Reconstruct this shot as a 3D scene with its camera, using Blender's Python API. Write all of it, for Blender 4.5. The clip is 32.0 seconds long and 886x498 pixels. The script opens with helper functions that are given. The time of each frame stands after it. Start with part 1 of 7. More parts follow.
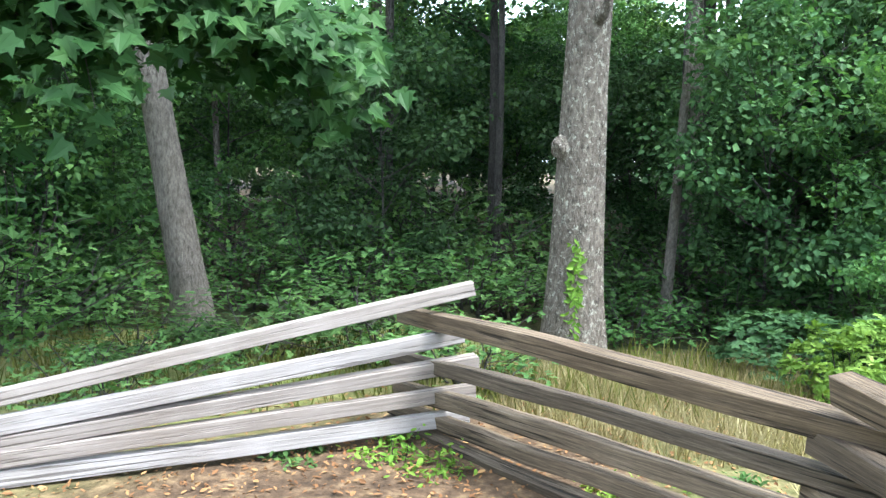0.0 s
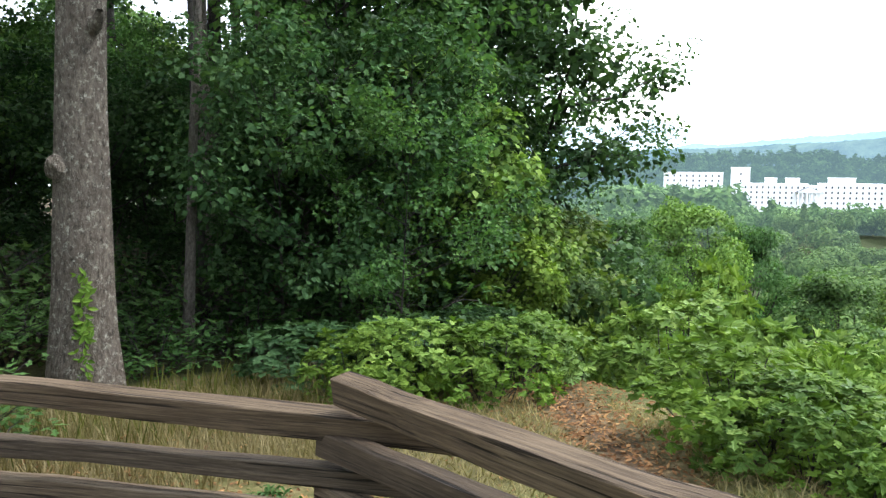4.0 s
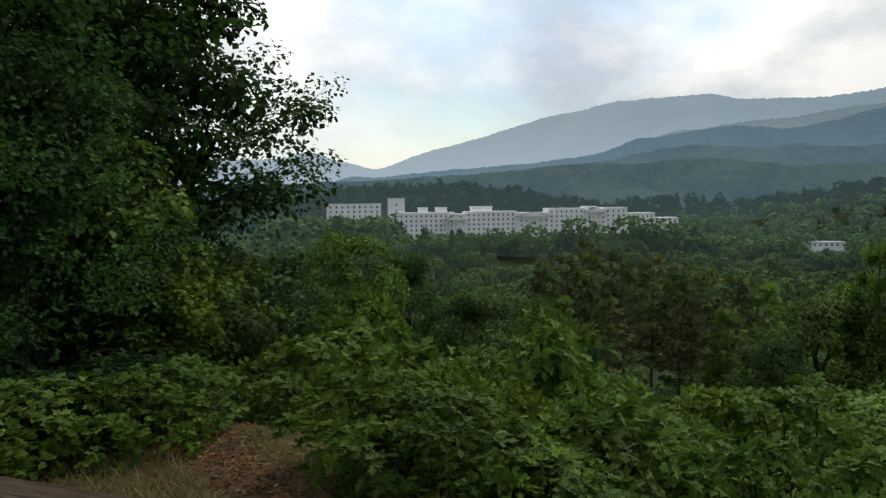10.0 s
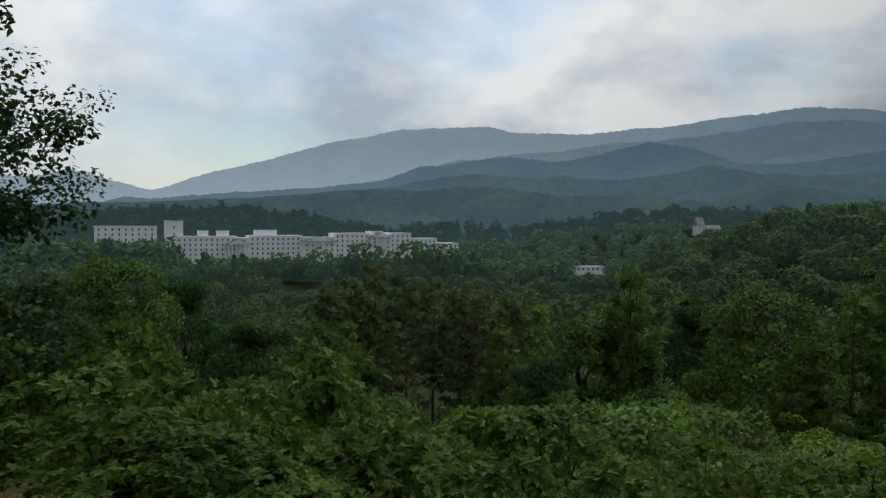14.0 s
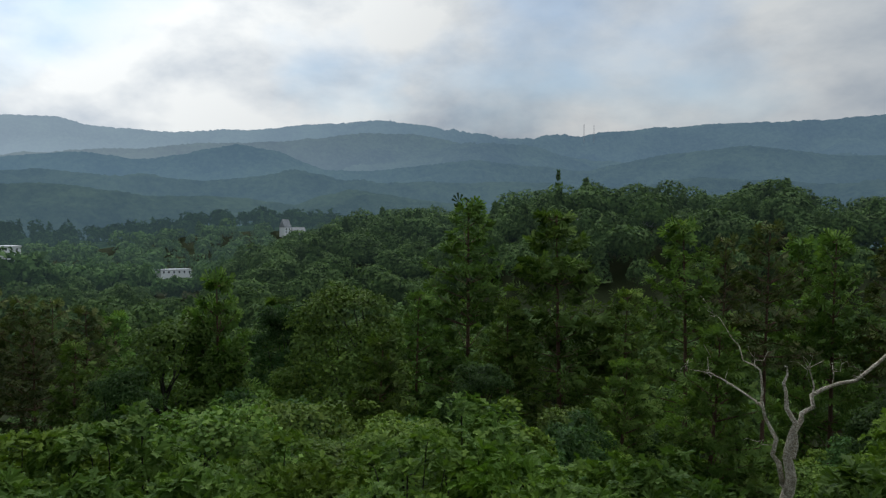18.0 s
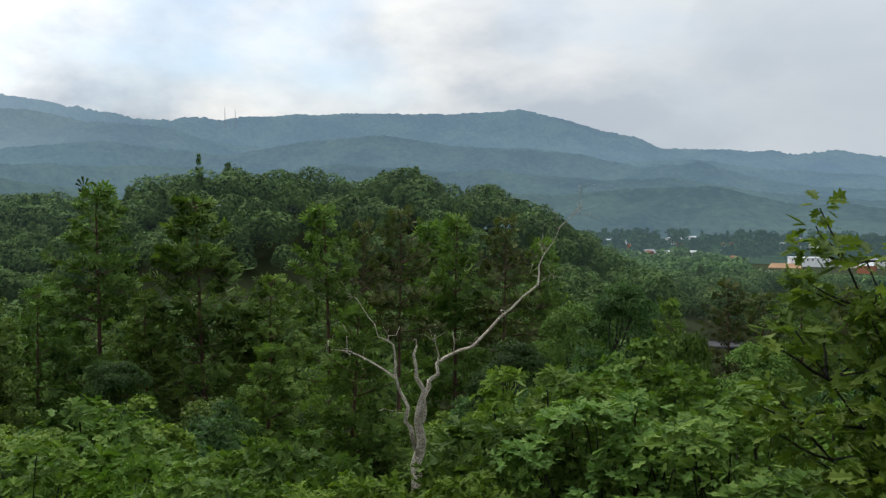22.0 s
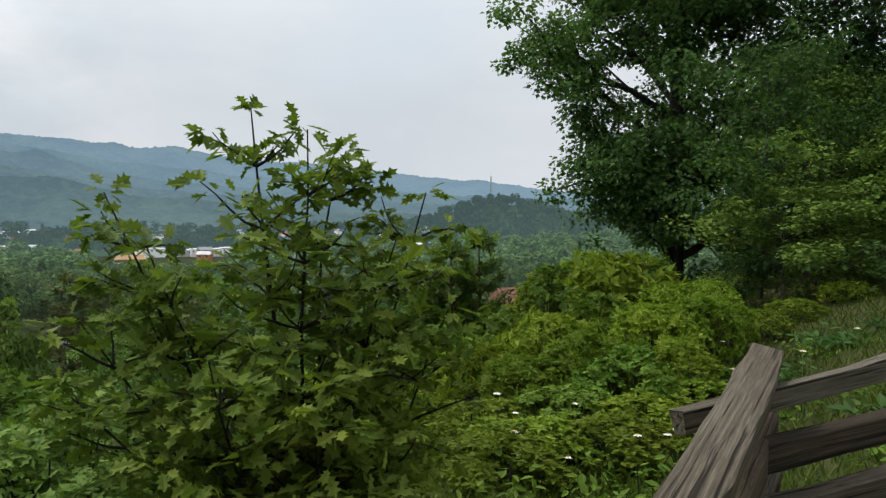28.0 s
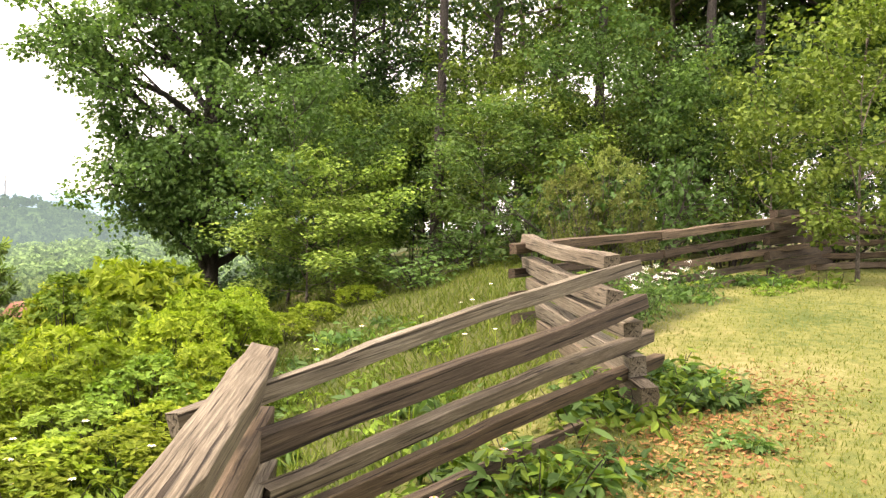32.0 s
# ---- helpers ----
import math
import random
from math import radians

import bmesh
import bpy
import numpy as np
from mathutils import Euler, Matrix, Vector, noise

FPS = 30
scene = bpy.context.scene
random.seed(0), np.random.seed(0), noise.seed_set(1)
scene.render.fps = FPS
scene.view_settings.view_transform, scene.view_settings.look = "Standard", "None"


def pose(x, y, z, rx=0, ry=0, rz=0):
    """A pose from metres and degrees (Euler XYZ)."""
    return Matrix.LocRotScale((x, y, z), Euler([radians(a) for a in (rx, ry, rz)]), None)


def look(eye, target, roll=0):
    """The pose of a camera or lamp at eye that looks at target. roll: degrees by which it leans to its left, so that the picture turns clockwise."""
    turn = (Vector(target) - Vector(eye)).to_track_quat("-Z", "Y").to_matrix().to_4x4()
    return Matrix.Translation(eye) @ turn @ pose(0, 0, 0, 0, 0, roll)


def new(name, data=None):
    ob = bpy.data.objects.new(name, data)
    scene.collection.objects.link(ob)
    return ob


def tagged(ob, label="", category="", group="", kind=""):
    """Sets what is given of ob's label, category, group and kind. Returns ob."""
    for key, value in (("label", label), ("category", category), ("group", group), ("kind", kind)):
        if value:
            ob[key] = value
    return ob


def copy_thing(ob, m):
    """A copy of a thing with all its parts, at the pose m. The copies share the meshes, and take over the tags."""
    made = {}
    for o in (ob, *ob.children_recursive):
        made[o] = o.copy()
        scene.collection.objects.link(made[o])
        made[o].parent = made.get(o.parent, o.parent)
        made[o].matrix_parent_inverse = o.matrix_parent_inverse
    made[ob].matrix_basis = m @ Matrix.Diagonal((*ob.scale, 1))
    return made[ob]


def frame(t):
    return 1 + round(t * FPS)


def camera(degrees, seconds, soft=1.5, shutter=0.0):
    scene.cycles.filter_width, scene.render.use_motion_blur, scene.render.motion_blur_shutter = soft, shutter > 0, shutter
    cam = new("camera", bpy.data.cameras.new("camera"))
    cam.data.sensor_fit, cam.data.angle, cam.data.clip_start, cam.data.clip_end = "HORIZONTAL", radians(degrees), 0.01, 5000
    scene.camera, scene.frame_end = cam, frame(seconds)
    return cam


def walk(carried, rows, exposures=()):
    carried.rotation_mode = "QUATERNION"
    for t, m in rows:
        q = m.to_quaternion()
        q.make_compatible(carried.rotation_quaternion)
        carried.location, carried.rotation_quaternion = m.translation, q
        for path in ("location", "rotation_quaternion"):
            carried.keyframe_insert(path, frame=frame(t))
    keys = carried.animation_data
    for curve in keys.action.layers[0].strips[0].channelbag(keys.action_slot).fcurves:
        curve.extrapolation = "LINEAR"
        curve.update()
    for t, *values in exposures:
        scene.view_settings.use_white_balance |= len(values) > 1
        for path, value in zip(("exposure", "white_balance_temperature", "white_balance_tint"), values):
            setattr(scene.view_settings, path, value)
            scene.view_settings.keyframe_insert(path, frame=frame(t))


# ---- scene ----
# ---- camera ----
cam = camera(58.97, 32.0, soft=1.35)
# seconds, eye x y z, turn about x y z in degrees
PATH = [
    (0.0, 0.0, -0.0, 1.65, 82.21, -0.34, 0.13),
    (0.5, 0.012, 0.005, 1.648, 82.5, -0.52, -4.51),
    (1.0, 0.033, 0.016, 1.644, 82.92, -0.78, -9.14),
    (1.5, 0.05, 0.032, 1.635, 82.93, -0.76, -13.94),
    (2.0, 0.058, 0.042, 1.629, 83.15, -1.14, -17.85),
    (2.5, 0.06, 0.053, 1.622, 83.2, -1.4, -22.37),
    (3.0, 0.073, 0.054, 1.627, 83.62, -1.12, -26.55),
    (3.5, 0.091, 0.065, 1.628, 83.9, -0.74, -30.37),
    (5.5, 0.169, 0.046, 1.628, 84.7, -0.13, -42.37),
    (6.0, 0.181, 0.041, 1.629, 84.93, 0.03, -45.56),
    (6.5, 0.197, 0.036, 1.632, 85.29, 0.57, -48.86),
    (7.0, 0.215, 0.021, 1.632, 85.37, 1.1, -51.69),
    (7.5, 0.223, 0.019, 1.641, 85.88, 0.16, -53.83),
    (8.0, 0.24, 0.021, 1.635, 86.16, 0.01, -55.42),
    (8.5, 0.249, 0.014, 1.637, 86.28, -0.09, -57.23),
    (9.0, 0.252, 0.001, 1.636, 86.43, -0.2, -58.26),
    (9.5, 0.251, -0.015, 1.647, 86.42, 0.31, -57.93),
    (10.0, 0.273, -0.039, 1.647, 86.49, 0.67, -57.81),
    (10.5, 0.311, -0.077, 1.648, 86.78, 0.24, -57.67),
    (11.0, 0.353, -0.089, 1.657, 86.6, 0.09, -58.83),
    (11.5, 0.364, -0.096, 1.662, 87.92, -0.1, -61.38),
    (12.0, 0.368, -0.104, 1.666, 88.17, 0.14, -62.78),
    (12.5, 0.358, -0.115, 1.67, 88.46, -0.43, -64.13),
    (13.0, 0.358, -0.137, 1.671, 88.43, -0.59, -67.08),
    (13.5, 0.36, -0.156, 1.67, 88.46, -0.37, -70.45),
    (14.0, 0.358, -0.171, 1.675, 88.22, -0.13, -73.35),
    (14.5, 0.359, -0.181, 1.679, 88.52, -0.2, -76.45),
    (16.5, 0.38, -0.209, 1.68, 88.31, -0.58, -90.51),
    (17.0, 0.39, -0.245, 1.663, 88.19, -0.77, -94.08),
    (17.5, 0.392, -0.275, 1.66, 88.3, -0.76, -98.35),
    (18.0, 0.4, -0.288, 1.661, 88.49, -0.45, -102.79),
    (18.5, 0.413, -0.282, 1.66, 87.63, -0.35, -106.68),
    (19.0, 0.414, -0.292, 1.649, 87.43, 0.3, -109.24),
    (19.5, 0.411, -0.305, 1.649, 87.26, 0.23, -112.18),
    (20.0, 0.401, -0.333, 1.651, 87.38, -0.12, -115.55),
    (20.5, 0.393, -0.369, 1.657, 87.19, -0.45, -119.14),
    (21.0, 0.391, -0.39, 1.658, 87.27, -0.33, -122.96),
    (21.5, 0.373, -0.423, 1.66, 87.57, 0.01, -125.91),
    (22.0, 0.355, -0.446, 1.666, 87.52, 0.11, -128.35),
    (22.5, 0.35, -0.465, 1.664, 87.44, 0.22, -130.61),
    (23.0, 0.34, -0.49, 1.665, 87.52, 0.42, -133.55),
    (23.5, 0.317, -0.515, 1.667, 87.74, 0.65, -137.43),
    (24.0, 0.303, -0.546, 1.664, 87.35, 0.62, -141.43),
    (24.5, 0.29, -0.572, 1.661, 87.25, 0.73, -144.56),
    (26.5, 0.253, -0.686, 1.656, 87.39, 0.86, -156.39),
    (27.0, 0.267, -0.697, 1.65, 87.72, 0.53, -161.67),
    (27.5, 0.264, -0.69, 1.64, 86.98, 0.48, -167.51),
    (28.0, 0.246, -0.686, 1.638, 87.04, -0.32, -173.71),
    (28.5, 0.231, -0.677, 1.639, 87.47, -0.7, -179.23),
    (29.0, 0.219, -0.672, 1.636, 87.53, -0.85, -183.09),
    (29.5, 0.201, -0.671, 1.635, 87.55, -1.28, -186.57),
    (30.0, 0.187, -0.654, 1.637, 87.95, -1.69, -190.51),
    (30.5, 0.161, -0.639, 1.634, 88.02, -1.64, -195.39),
    (31.0, 0.144, -0.619, 1.635, 88.12, -1.64, -199.27),
    (31.5, 0.134, -0.603, 1.635, 88.33, -1.8, -202.66),
    (32.0, 0.118, -0.583, 1.634, 88.25, -1.78, -206.39),
]
EXPOSURES = [
    (0.0, 3.45, 5700, 6), (1.5, 3.6, 5600, 6), (3.0, 2.7, 5500, 9), (3.5, 2.5, 5700, 10), (5.5, 1.1, 7600, 14), (7.0, 0.05, 7400, 14), (8.0, -0.25, 6900, 11), (9.0, -0.2, 6600, 9), (11.0, -0.3, 6450, 9), (12.0, -0.78, 6200, 8), (13.0, -0.7, 6200, 8), (14.5, -0.65, 6200, 8), (18.0, -0.3, 6200, 8), (20.0, 0.1, 6350, 9), (24.0, 0.4, 6450, 9), (28.0, 0.55, 6650, 10), (30.0, 1.35, 7200, 13), (31.0, 1.9, 7800, 18), (32.0, 2.7, 8400, 24),
]
walk(cam, [(t, pose(x, y, z, rx, ry, rz)) for t, x, y, z, rx, ry, rz in PATH], EXPOSURES)

# ---- sky and sun ----
SUN_BEARING, SUN_HEIGHT = 112.0, 60.0
GLOW_BEARING = 58.0      # where the cloud is thinnest
world = bpy.data.worlds.new("overcast_sky")
scene.world = world
world.use_nodes = True
wn, wl = world.node_tree.nodes, world.node_tree.links
wn.clear()


def wnode(kind, **values):
    n = wn.new(kind)
    for k, v in values.items():
        if k in n.inputs:
            n.inputs[k].default_value = v
    return n


w_out = wnode("ShaderNodeOutputWorld")
w_bg = wnode("ShaderNodeBackground", Strength=1.0)
w_sky = wn.new("ShaderNodeTexSky")
w_sky.sky_type = "NISHITA"
w_sky.sun_disc = False
w_sky.sun_elevation = radians(SUN_HEIGHT)
w_sky.sun_rotation = radians(SUN_BEARING)
w_sky.air_density, w_sky.dust_density = 1.2, 0.8
w_dim = wn.new("ShaderNodeVectorMath")
w_dim.operation = "SCALE"
w_dim.inputs["Scale"].default_value = 0.15
w_tc = wn.new("ShaderNodeTexCoord")
w_map = wn.new("ShaderNodeMapping")
w_map.inputs["Scale"].default_value = (1.5, 1.5, 2.9)
w_map.inputs["Location"].default_value = (0.35, 0.1, 0.2)
w_noise = wnode("ShaderNodeTexNoise", Scale=1.7, Detail=6.0, Roughness=0.48, Distortion=0.15)
w_cov = wn.new("ShaderNodeValToRGB")          # how much cloud covers the blue
w_cov.color_ramp.elements[0].position, w_cov.color_ramp.elements[1].position = 0.28, 0.52
w_noise2 = wnode("ShaderNodeTexNoise", Scale=2.4, Detail=8.0, Roughness=0.55, Distortion=0.12)
w_grey = wn.new("ShaderNodeValToRGB")         # bright and grey parts of the cloud
w_grey.color_ramp.elements[0].position, w_grey.color_ramp.elements[1].position = 0.38, 0.60
w_grey.color_ramp.elements[0].color = (0.54, 0.60, 0.68, 1)
w_grey.color_ramp.elements[1].color = (1.08, 1.07, 1.04, 1)
w_mix = wn.new("ShaderNodeMix")
w_mix.data_type = "RGBA"
wl.new(w_tc.outputs["Generated"], w_map.inputs["Vector"])
wl.new(w_map.outputs[0], w_noise.inputs["Vector"])
wl.new(w_map.outputs[0], w_noise2.inputs["Vector"])
wl.new(w_noise.outputs[0], w_cov.inputs[0])
wl.new(w_noise2.outputs[0], w_grey.inputs[0])
wl.new(w_sky.outputs[0], w_dim.inputs[0])
wl.new(w_cov.outputs[0], w_mix.inputs["Factor"])
wl.new(w_dim.outputs[0], w_mix.inputs["A"])
wl.new(w_grey.outputs[0], w_mix.inputs["B"])
# cloud is brighter round the sun
w_dot = wn.new("ShaderNodeVectorMath")
w_dot.operation = "DOT_PRODUCT"
w_dot.inputs[1].default_value = (math.sin(radians(GLOW_BEARING)) * 0.94, math.cos(radians(GLOW_BEARING)) * 0.94, 0.34)
w_glow = wn.new("ShaderNodeMapRange")
w_glow.inputs["From Min"].default_value, w_glow.inputs["From Max"].default_value = 0.66, 1.0
w_glow.inputs["To Min"].default_value, w_glow.inputs["To Max"].default_value = 0.73, 1.25
w_lift = wn.new("ShaderNodeVectorMath")
w_lift.operation = "SCALE"
wl.new(w_tc.outputs["Generated"], w_dot.inputs[0])
wl.new(w_dot.outputs["Value"], w_glow.inputs["Value"])
# an overcast sky is brighter overhead than at the horizon
w_sep = wn.new("ShaderNodeSeparateXYZ")
wl.new(w_tc.outputs["Generated"], w_sep.inputs[0])
w_high = wn.new("ShaderNodeMapRange")
w_high.inputs["From Min"].default_value, w_high.inputs["From Max"].default_value = 0.12, 1.0
w_high.inputs["To Min"].default_value, w_high.inputs["To Max"].default_value = 0.95, 1.8
wl.new(w_sep.outputs["Z"], w_high.inputs["Value"])
w_both = wn.new("ShaderNodeMath")
w_both.operation = "MULTIPLY"
wl.new(w_glow.outputs[0], w_both.inputs[0])
wl.new(w_high.outputs[0], w_both.inputs[1])
# broken cloud over the hotel's side, an even grey sheet over the town's
w_side = wn.new("ShaderNodeVectorMath")
w_side.operation = "DOT_PRODUCT"
w_side.inputs[1].default_value = (math.sin(radians(85.0)), math.cos(radians(85.0)), 0.0)
wl.new(w_tc.outputs["Generated"], w_side.inputs[0])
w_broken = wn.new("ShaderNodeMapRange")
w_broken.inputs["From Min"].default_value, w_broken.inputs["From Max"].default_value = 0.35, 0.85
w_broken.inputs["To Min"].default_value, w_broken.inputs["To Max"].default_value = 0.12, 1.0
wl.new(w_side.outputs["Value"], w_broken.inputs["Value"])
w_even = wn.new("ShaderNodeMix")
w_even.data_type = "RGBA"
w_even.inputs["A"].default_value = (0.62, 0.68, 0.745, 1)
wl.new(w_broken.outputs[0], w_even.inputs["Factor"])
wl.new(w_mix.outputs["Result"], w_even.inputs["B"])
wl.new(w_even.outputs["Result"], w_lift.inputs[0])
wl.new(w_both.outputs[0], w_lift.inputs["Scale"])
wl.new(w_lift.outputs[0], w_bg.inputs["Color"])
wl.new(w_bg.outputs[0], w_out.inputs[0])

sun_data = bpy.data.lights.new("sun", "SUN")
sun_data.energy, sun_data.angle, sun_data.color = 1.4, radians(14), (1.0, 0.95, 0.87)
sun = new("sun", sun_data)
_b, _h = radians(SUN_BEARING), radians(SUN_HEIGHT)
sun.matrix_world = look((60 * math.sin(_b), 60 * math.cos(_b), 70), (60 * math.sin(_b) - math.sin(_b) * math.cos(_h), 60 * math.cos(_b) - math.cos(_b) * math.cos(_h), 70 - math.sin(_h)))


# ---- materials ----
def material(name):
    m = bpy.data.materials.new(name)
    m.use_nodes = True
    n = m.node_tree.nodes
    return m, n, m.node_tree.links, n["Principled BSDF"]


def ramp_node(n, stops):
    r = n.new("ShaderNodeValToRGB")
    e = r.color_ramp.elements
    while len(e) < len(stops):
        e.new(0.5)
    for i, (p, c) in enumerate(stops):
        e[i].position, e[i].color = p, (*c, 1)
    return r


def noise_node(n, links, scale, detail=5.0, rough=0.55, stretch=None, coords="Object"):
    tc = n.new("ShaderNodeTexCoord")
    t = n.new("ShaderNodeTexNoise")
    t.inputs["Scale"].default_value, t.inputs["Detail"].default_value, t.inputs["Roughness"].default_value = scale, detail, rough
    src = tc.outputs[coords]
    if stretch:
        mp = n.new("ShaderNodeMapping")
        mp.inputs["Scale"].default_value = stretch
        links.new(src, mp.inputs["Vector"])
        src = mp.outputs[0]
    links.new(src, t.inputs["Vector"])
    return t


def mix_node(n, links, fac, a, b, blend="MIX"):
    m = n.new("ShaderNodeMix")
    m.data_type, m.blend_type = "RGBA", blend
    for socket, v in (("Factor", fac), ("A", a), ("B", b)):
        if isinstance(v, (int, float)):
            m.inputs[socket].default_value = v
        elif isinstance(v, tuple):
            m.inputs[socket].default_value = (*v, 1)
        else:
            links.new(v, m.inputs[socket])
    return m.outputs["Result"]


def bump_to(n, links, bsdf, height, strength, distance=0.01):
    b = n.new("ShaderNodeBump")
    b.inputs["Strength"].default_value, b.inputs["Distance"].default_value = strength, distance
    links.new(height, b.inputs["Height"])
    links.new(b.outputs[0], bsdf.inputs["Normal"])


def leaf_material(name, dark, mid, light, rough=0.6, through_light=0.30, far=False):
    """Leaves: each its own shade, with light let through the blade; far: distance haze painted in."""
    m, n, l, p = material(name)
    dark, mid, light = [tuple(0.85 * c for c in q) for q in (dark, mid, light)]
    geo = n.new("ShaderNodeNewGeometry")
    r = ramp_node(n, [(0.0, dark), (0.55, mid), (1.0, light)])
    info = n.new("ShaderNodeObjectInfo")
    patch = noise_node(n, l, 0.9, 2.0)
    add = n.new("ShaderNodeMath")
    add.operation = "MULTIPLY_ADD"
    add.inputs[1].default_value = 0.72
    l.new(geo.outputs["Random Per Island"], add.inputs[0])
    half = n.new("ShaderNodeMath")
    half.operation = "MULTIPLY_ADD"
    half.inputs[1].default_value, half.inputs[2].default_value = 0.9, -0.31
    l.new(patch.outputs[0], half.inputs[0])
    l.new(half.outputs[0], add.inputs[2])
    l.new(add.outputs[0], r.inputs[0])
    hue = n.new("ShaderNodeHueSaturation")
    shift = n.new("ShaderNodeMapRange")
    shift.inputs["To Min"].default_value, shift.inputs["To Max"].default_value = 0.488, 0.510
    l.new(info.outputs["Random"], shift.inputs["Value"])
    l.new(shift.outputs[0], hue.inputs["Hue"])
    spin = n.new("ShaderNodeMath")
    spin.operation = "MULTIPLY"
    spin.inputs[1].default_value = 7.31
    l.new(info.outputs["Random"], spin.inputs[0])
    turn = n.new("ShaderNodeMath")
    turn.operation = "FRACT"
    l.new(spin.outputs[0], turn.inputs[0])
    own = n.new("ShaderNodeMapRange")
    own.inputs["To Min"].default_value, own.inputs["To Max"].default_value = 0.66, 1.22
    l.new(turn.outputs[0], own.inputs["Value"])
    stand = noise_node(n, l, 0.10, 2.0)
    tone = n.new("ShaderNodeMapRange")
    tone.inputs["From Min"].default_value, tone.inputs["From Max"].default_value = 0.34, 0.66
    tone.inputs["To Min"].default_value, tone.inputs["To Max"].default_value = 0.72, 1.25
    l.new(stand.outputs[0], tone.inputs["Value"])
    both = n.new("ShaderNodeMath")
    both.operation = "MULTIPLY"
    l.new(own.outputs[0], both.inputs[0])
    l.new(tone.outputs[0], both.inputs[1])
    l.new(both.outputs[0], hue.inputs["Value"])
    l.new(r.outputs[0], hue.inputs["Color"])
    l.new(hue.outputs[0], p.inputs["Base Color"])
    p.inputs["Roughness"].default_value = rough
    p.inputs["Specular IOR Level"].default_value = 0.08
    tr = n.new("ShaderNodeBsdfTranslucent")
    tint = mix_node(n, l, 1.0, hue.outputs[0], (1.0, 1.12, 0.55), "MULTIPLY")
    l.new(tint, tr.inputs["Color"])
    mx = n.new("ShaderNodeMixShader")
    mx.inputs[0].default_value = through_light
    l.new(p.outputs[0], mx.inputs[1])
    l.new(tr.outputs[0], mx.inputs[2])
    l.new(painted_haze(n, l, mx.outputs[0]) if far else mx.outputs[0], n["Material Output"].inputs[0])
    return m


def painted_haze(n, l, shader, colour=(0.21, 0.30, 0.35)):
    """Painted haze for what stands in the valley: bluish emission mixed in, more with distance."""
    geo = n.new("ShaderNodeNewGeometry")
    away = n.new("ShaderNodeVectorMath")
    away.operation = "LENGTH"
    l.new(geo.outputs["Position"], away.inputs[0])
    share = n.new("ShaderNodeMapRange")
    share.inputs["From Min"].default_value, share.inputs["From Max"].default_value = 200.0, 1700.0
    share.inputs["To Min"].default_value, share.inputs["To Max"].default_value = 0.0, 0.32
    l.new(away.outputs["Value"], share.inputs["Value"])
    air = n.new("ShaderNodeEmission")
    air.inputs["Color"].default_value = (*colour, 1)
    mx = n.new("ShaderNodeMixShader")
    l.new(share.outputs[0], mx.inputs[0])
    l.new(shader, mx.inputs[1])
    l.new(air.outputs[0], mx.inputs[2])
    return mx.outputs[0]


def bark_material(name, dark, light, lichen=None, scale=36.0, lichen_low=0.56):
    m, n, l, p = material(name)
    a = noise_node(n, l, scale, 8.0, 0.72, (1, 1, 0.42))
    b = noise_node(n, l, 2.3, 4.0, 0.6)
    r = ramp_node(n, [(0.32, dark), (0.68, light)])
    l.new(a.outputs[0], r.inputs[0])
    col = r.outputs[0]
    if lichen:
        k = ramp_node(n, [(lichen_low, (0, 0, 0)), (lichen_low + 0.1, (1, 1, 1))])
        c = noise_node(n, l, 24.0, 9.0, 0.78, (1, 1, 0.8))
        l.new(c.outputs[0], k.inputs[0])
        col = mix_node(n, l, k.outputs[0], col, lichen)
    l.new(mix_node(n, l, 0.5, col, b.outputs[0], "OVERLAY"), p.inputs["Base Color"])
    p.inputs["Roughness"].default_value = 0.92
    p.inputs["Specular IOR Level"].default_value = 0.15
    bump_to(n, l, p, a.outputs[0], 1.0, 0.06)
    return m


def wood_material(name, dark, mid, light, checks=0.85):
    """Weathered split rails: grey grain along x, darker checks, greenish and brown patches."""
    m, n, l, p = material(name)
    grain = noise_node(n, l, 95.0, 8.0, 0.6, (0.022, 1, 1))
    info = n.new("ShaderNodeObjectInfo")
    broad = noise_node(n, l, 2.6, 4.0, 0.6, (0.6, 1, 1))
    fine = noise_node(n, l, 330.0, 3.0, 0.6, (0.03, 1, 1))
    r = ramp_node(n, [(0.30, dark), (0.5, mid), (0.70, light)])
    l.new(mix_node(n, l, 0.4, grain.outputs[0], fine.outputs[0]), r.inputs[0])
    tone = ramp_node(n, [(0.25, (0.50, 0.44, 0.37)), (0.7, (1.0, 0.99, 0.97))])
    l.new(broad.outputs[0], tone.inputs[0])
    col = mix_node(n, l, 0.8, r.outputs[0], tone.outputs[0], "MULTIPLY")
    own = ramp_node(n, [(0.0, (0.78, 0.72, 0.66)), (1.0, (1.0, 1.0, 1.0))])
    l.new(info.outputs["Random"], own.inputs[0])
    col = mix_node(n, l, 1.0, col, own.outputs[0], "MULTIPLY")
    crack = noise_node(n, l, 60.0, 4.0, 0.5, (0.016, 1, 1))
    ck = ramp_node(n, [(0.37, (0.13, 0.11, 0.09)), (0.44, (1, 1, 1))])
    l.new(crack.outputs[0], ck.inputs[0])
    col = mix_node(n, l, checks, col, ck.outputs[0], "MULTIPLY")
    l.new(col, p.inputs["Base Color"])
    p.inputs["Roughness"].default_value = 0.85
    p.inputs["Specular IOR Level"].default_value = 0.25
    h = mix_node(n, l, 0.5, grain.outputs[0], ck.outputs[0])
    bump_to(n, l, p, h, 0.8, 0.012)
    return m


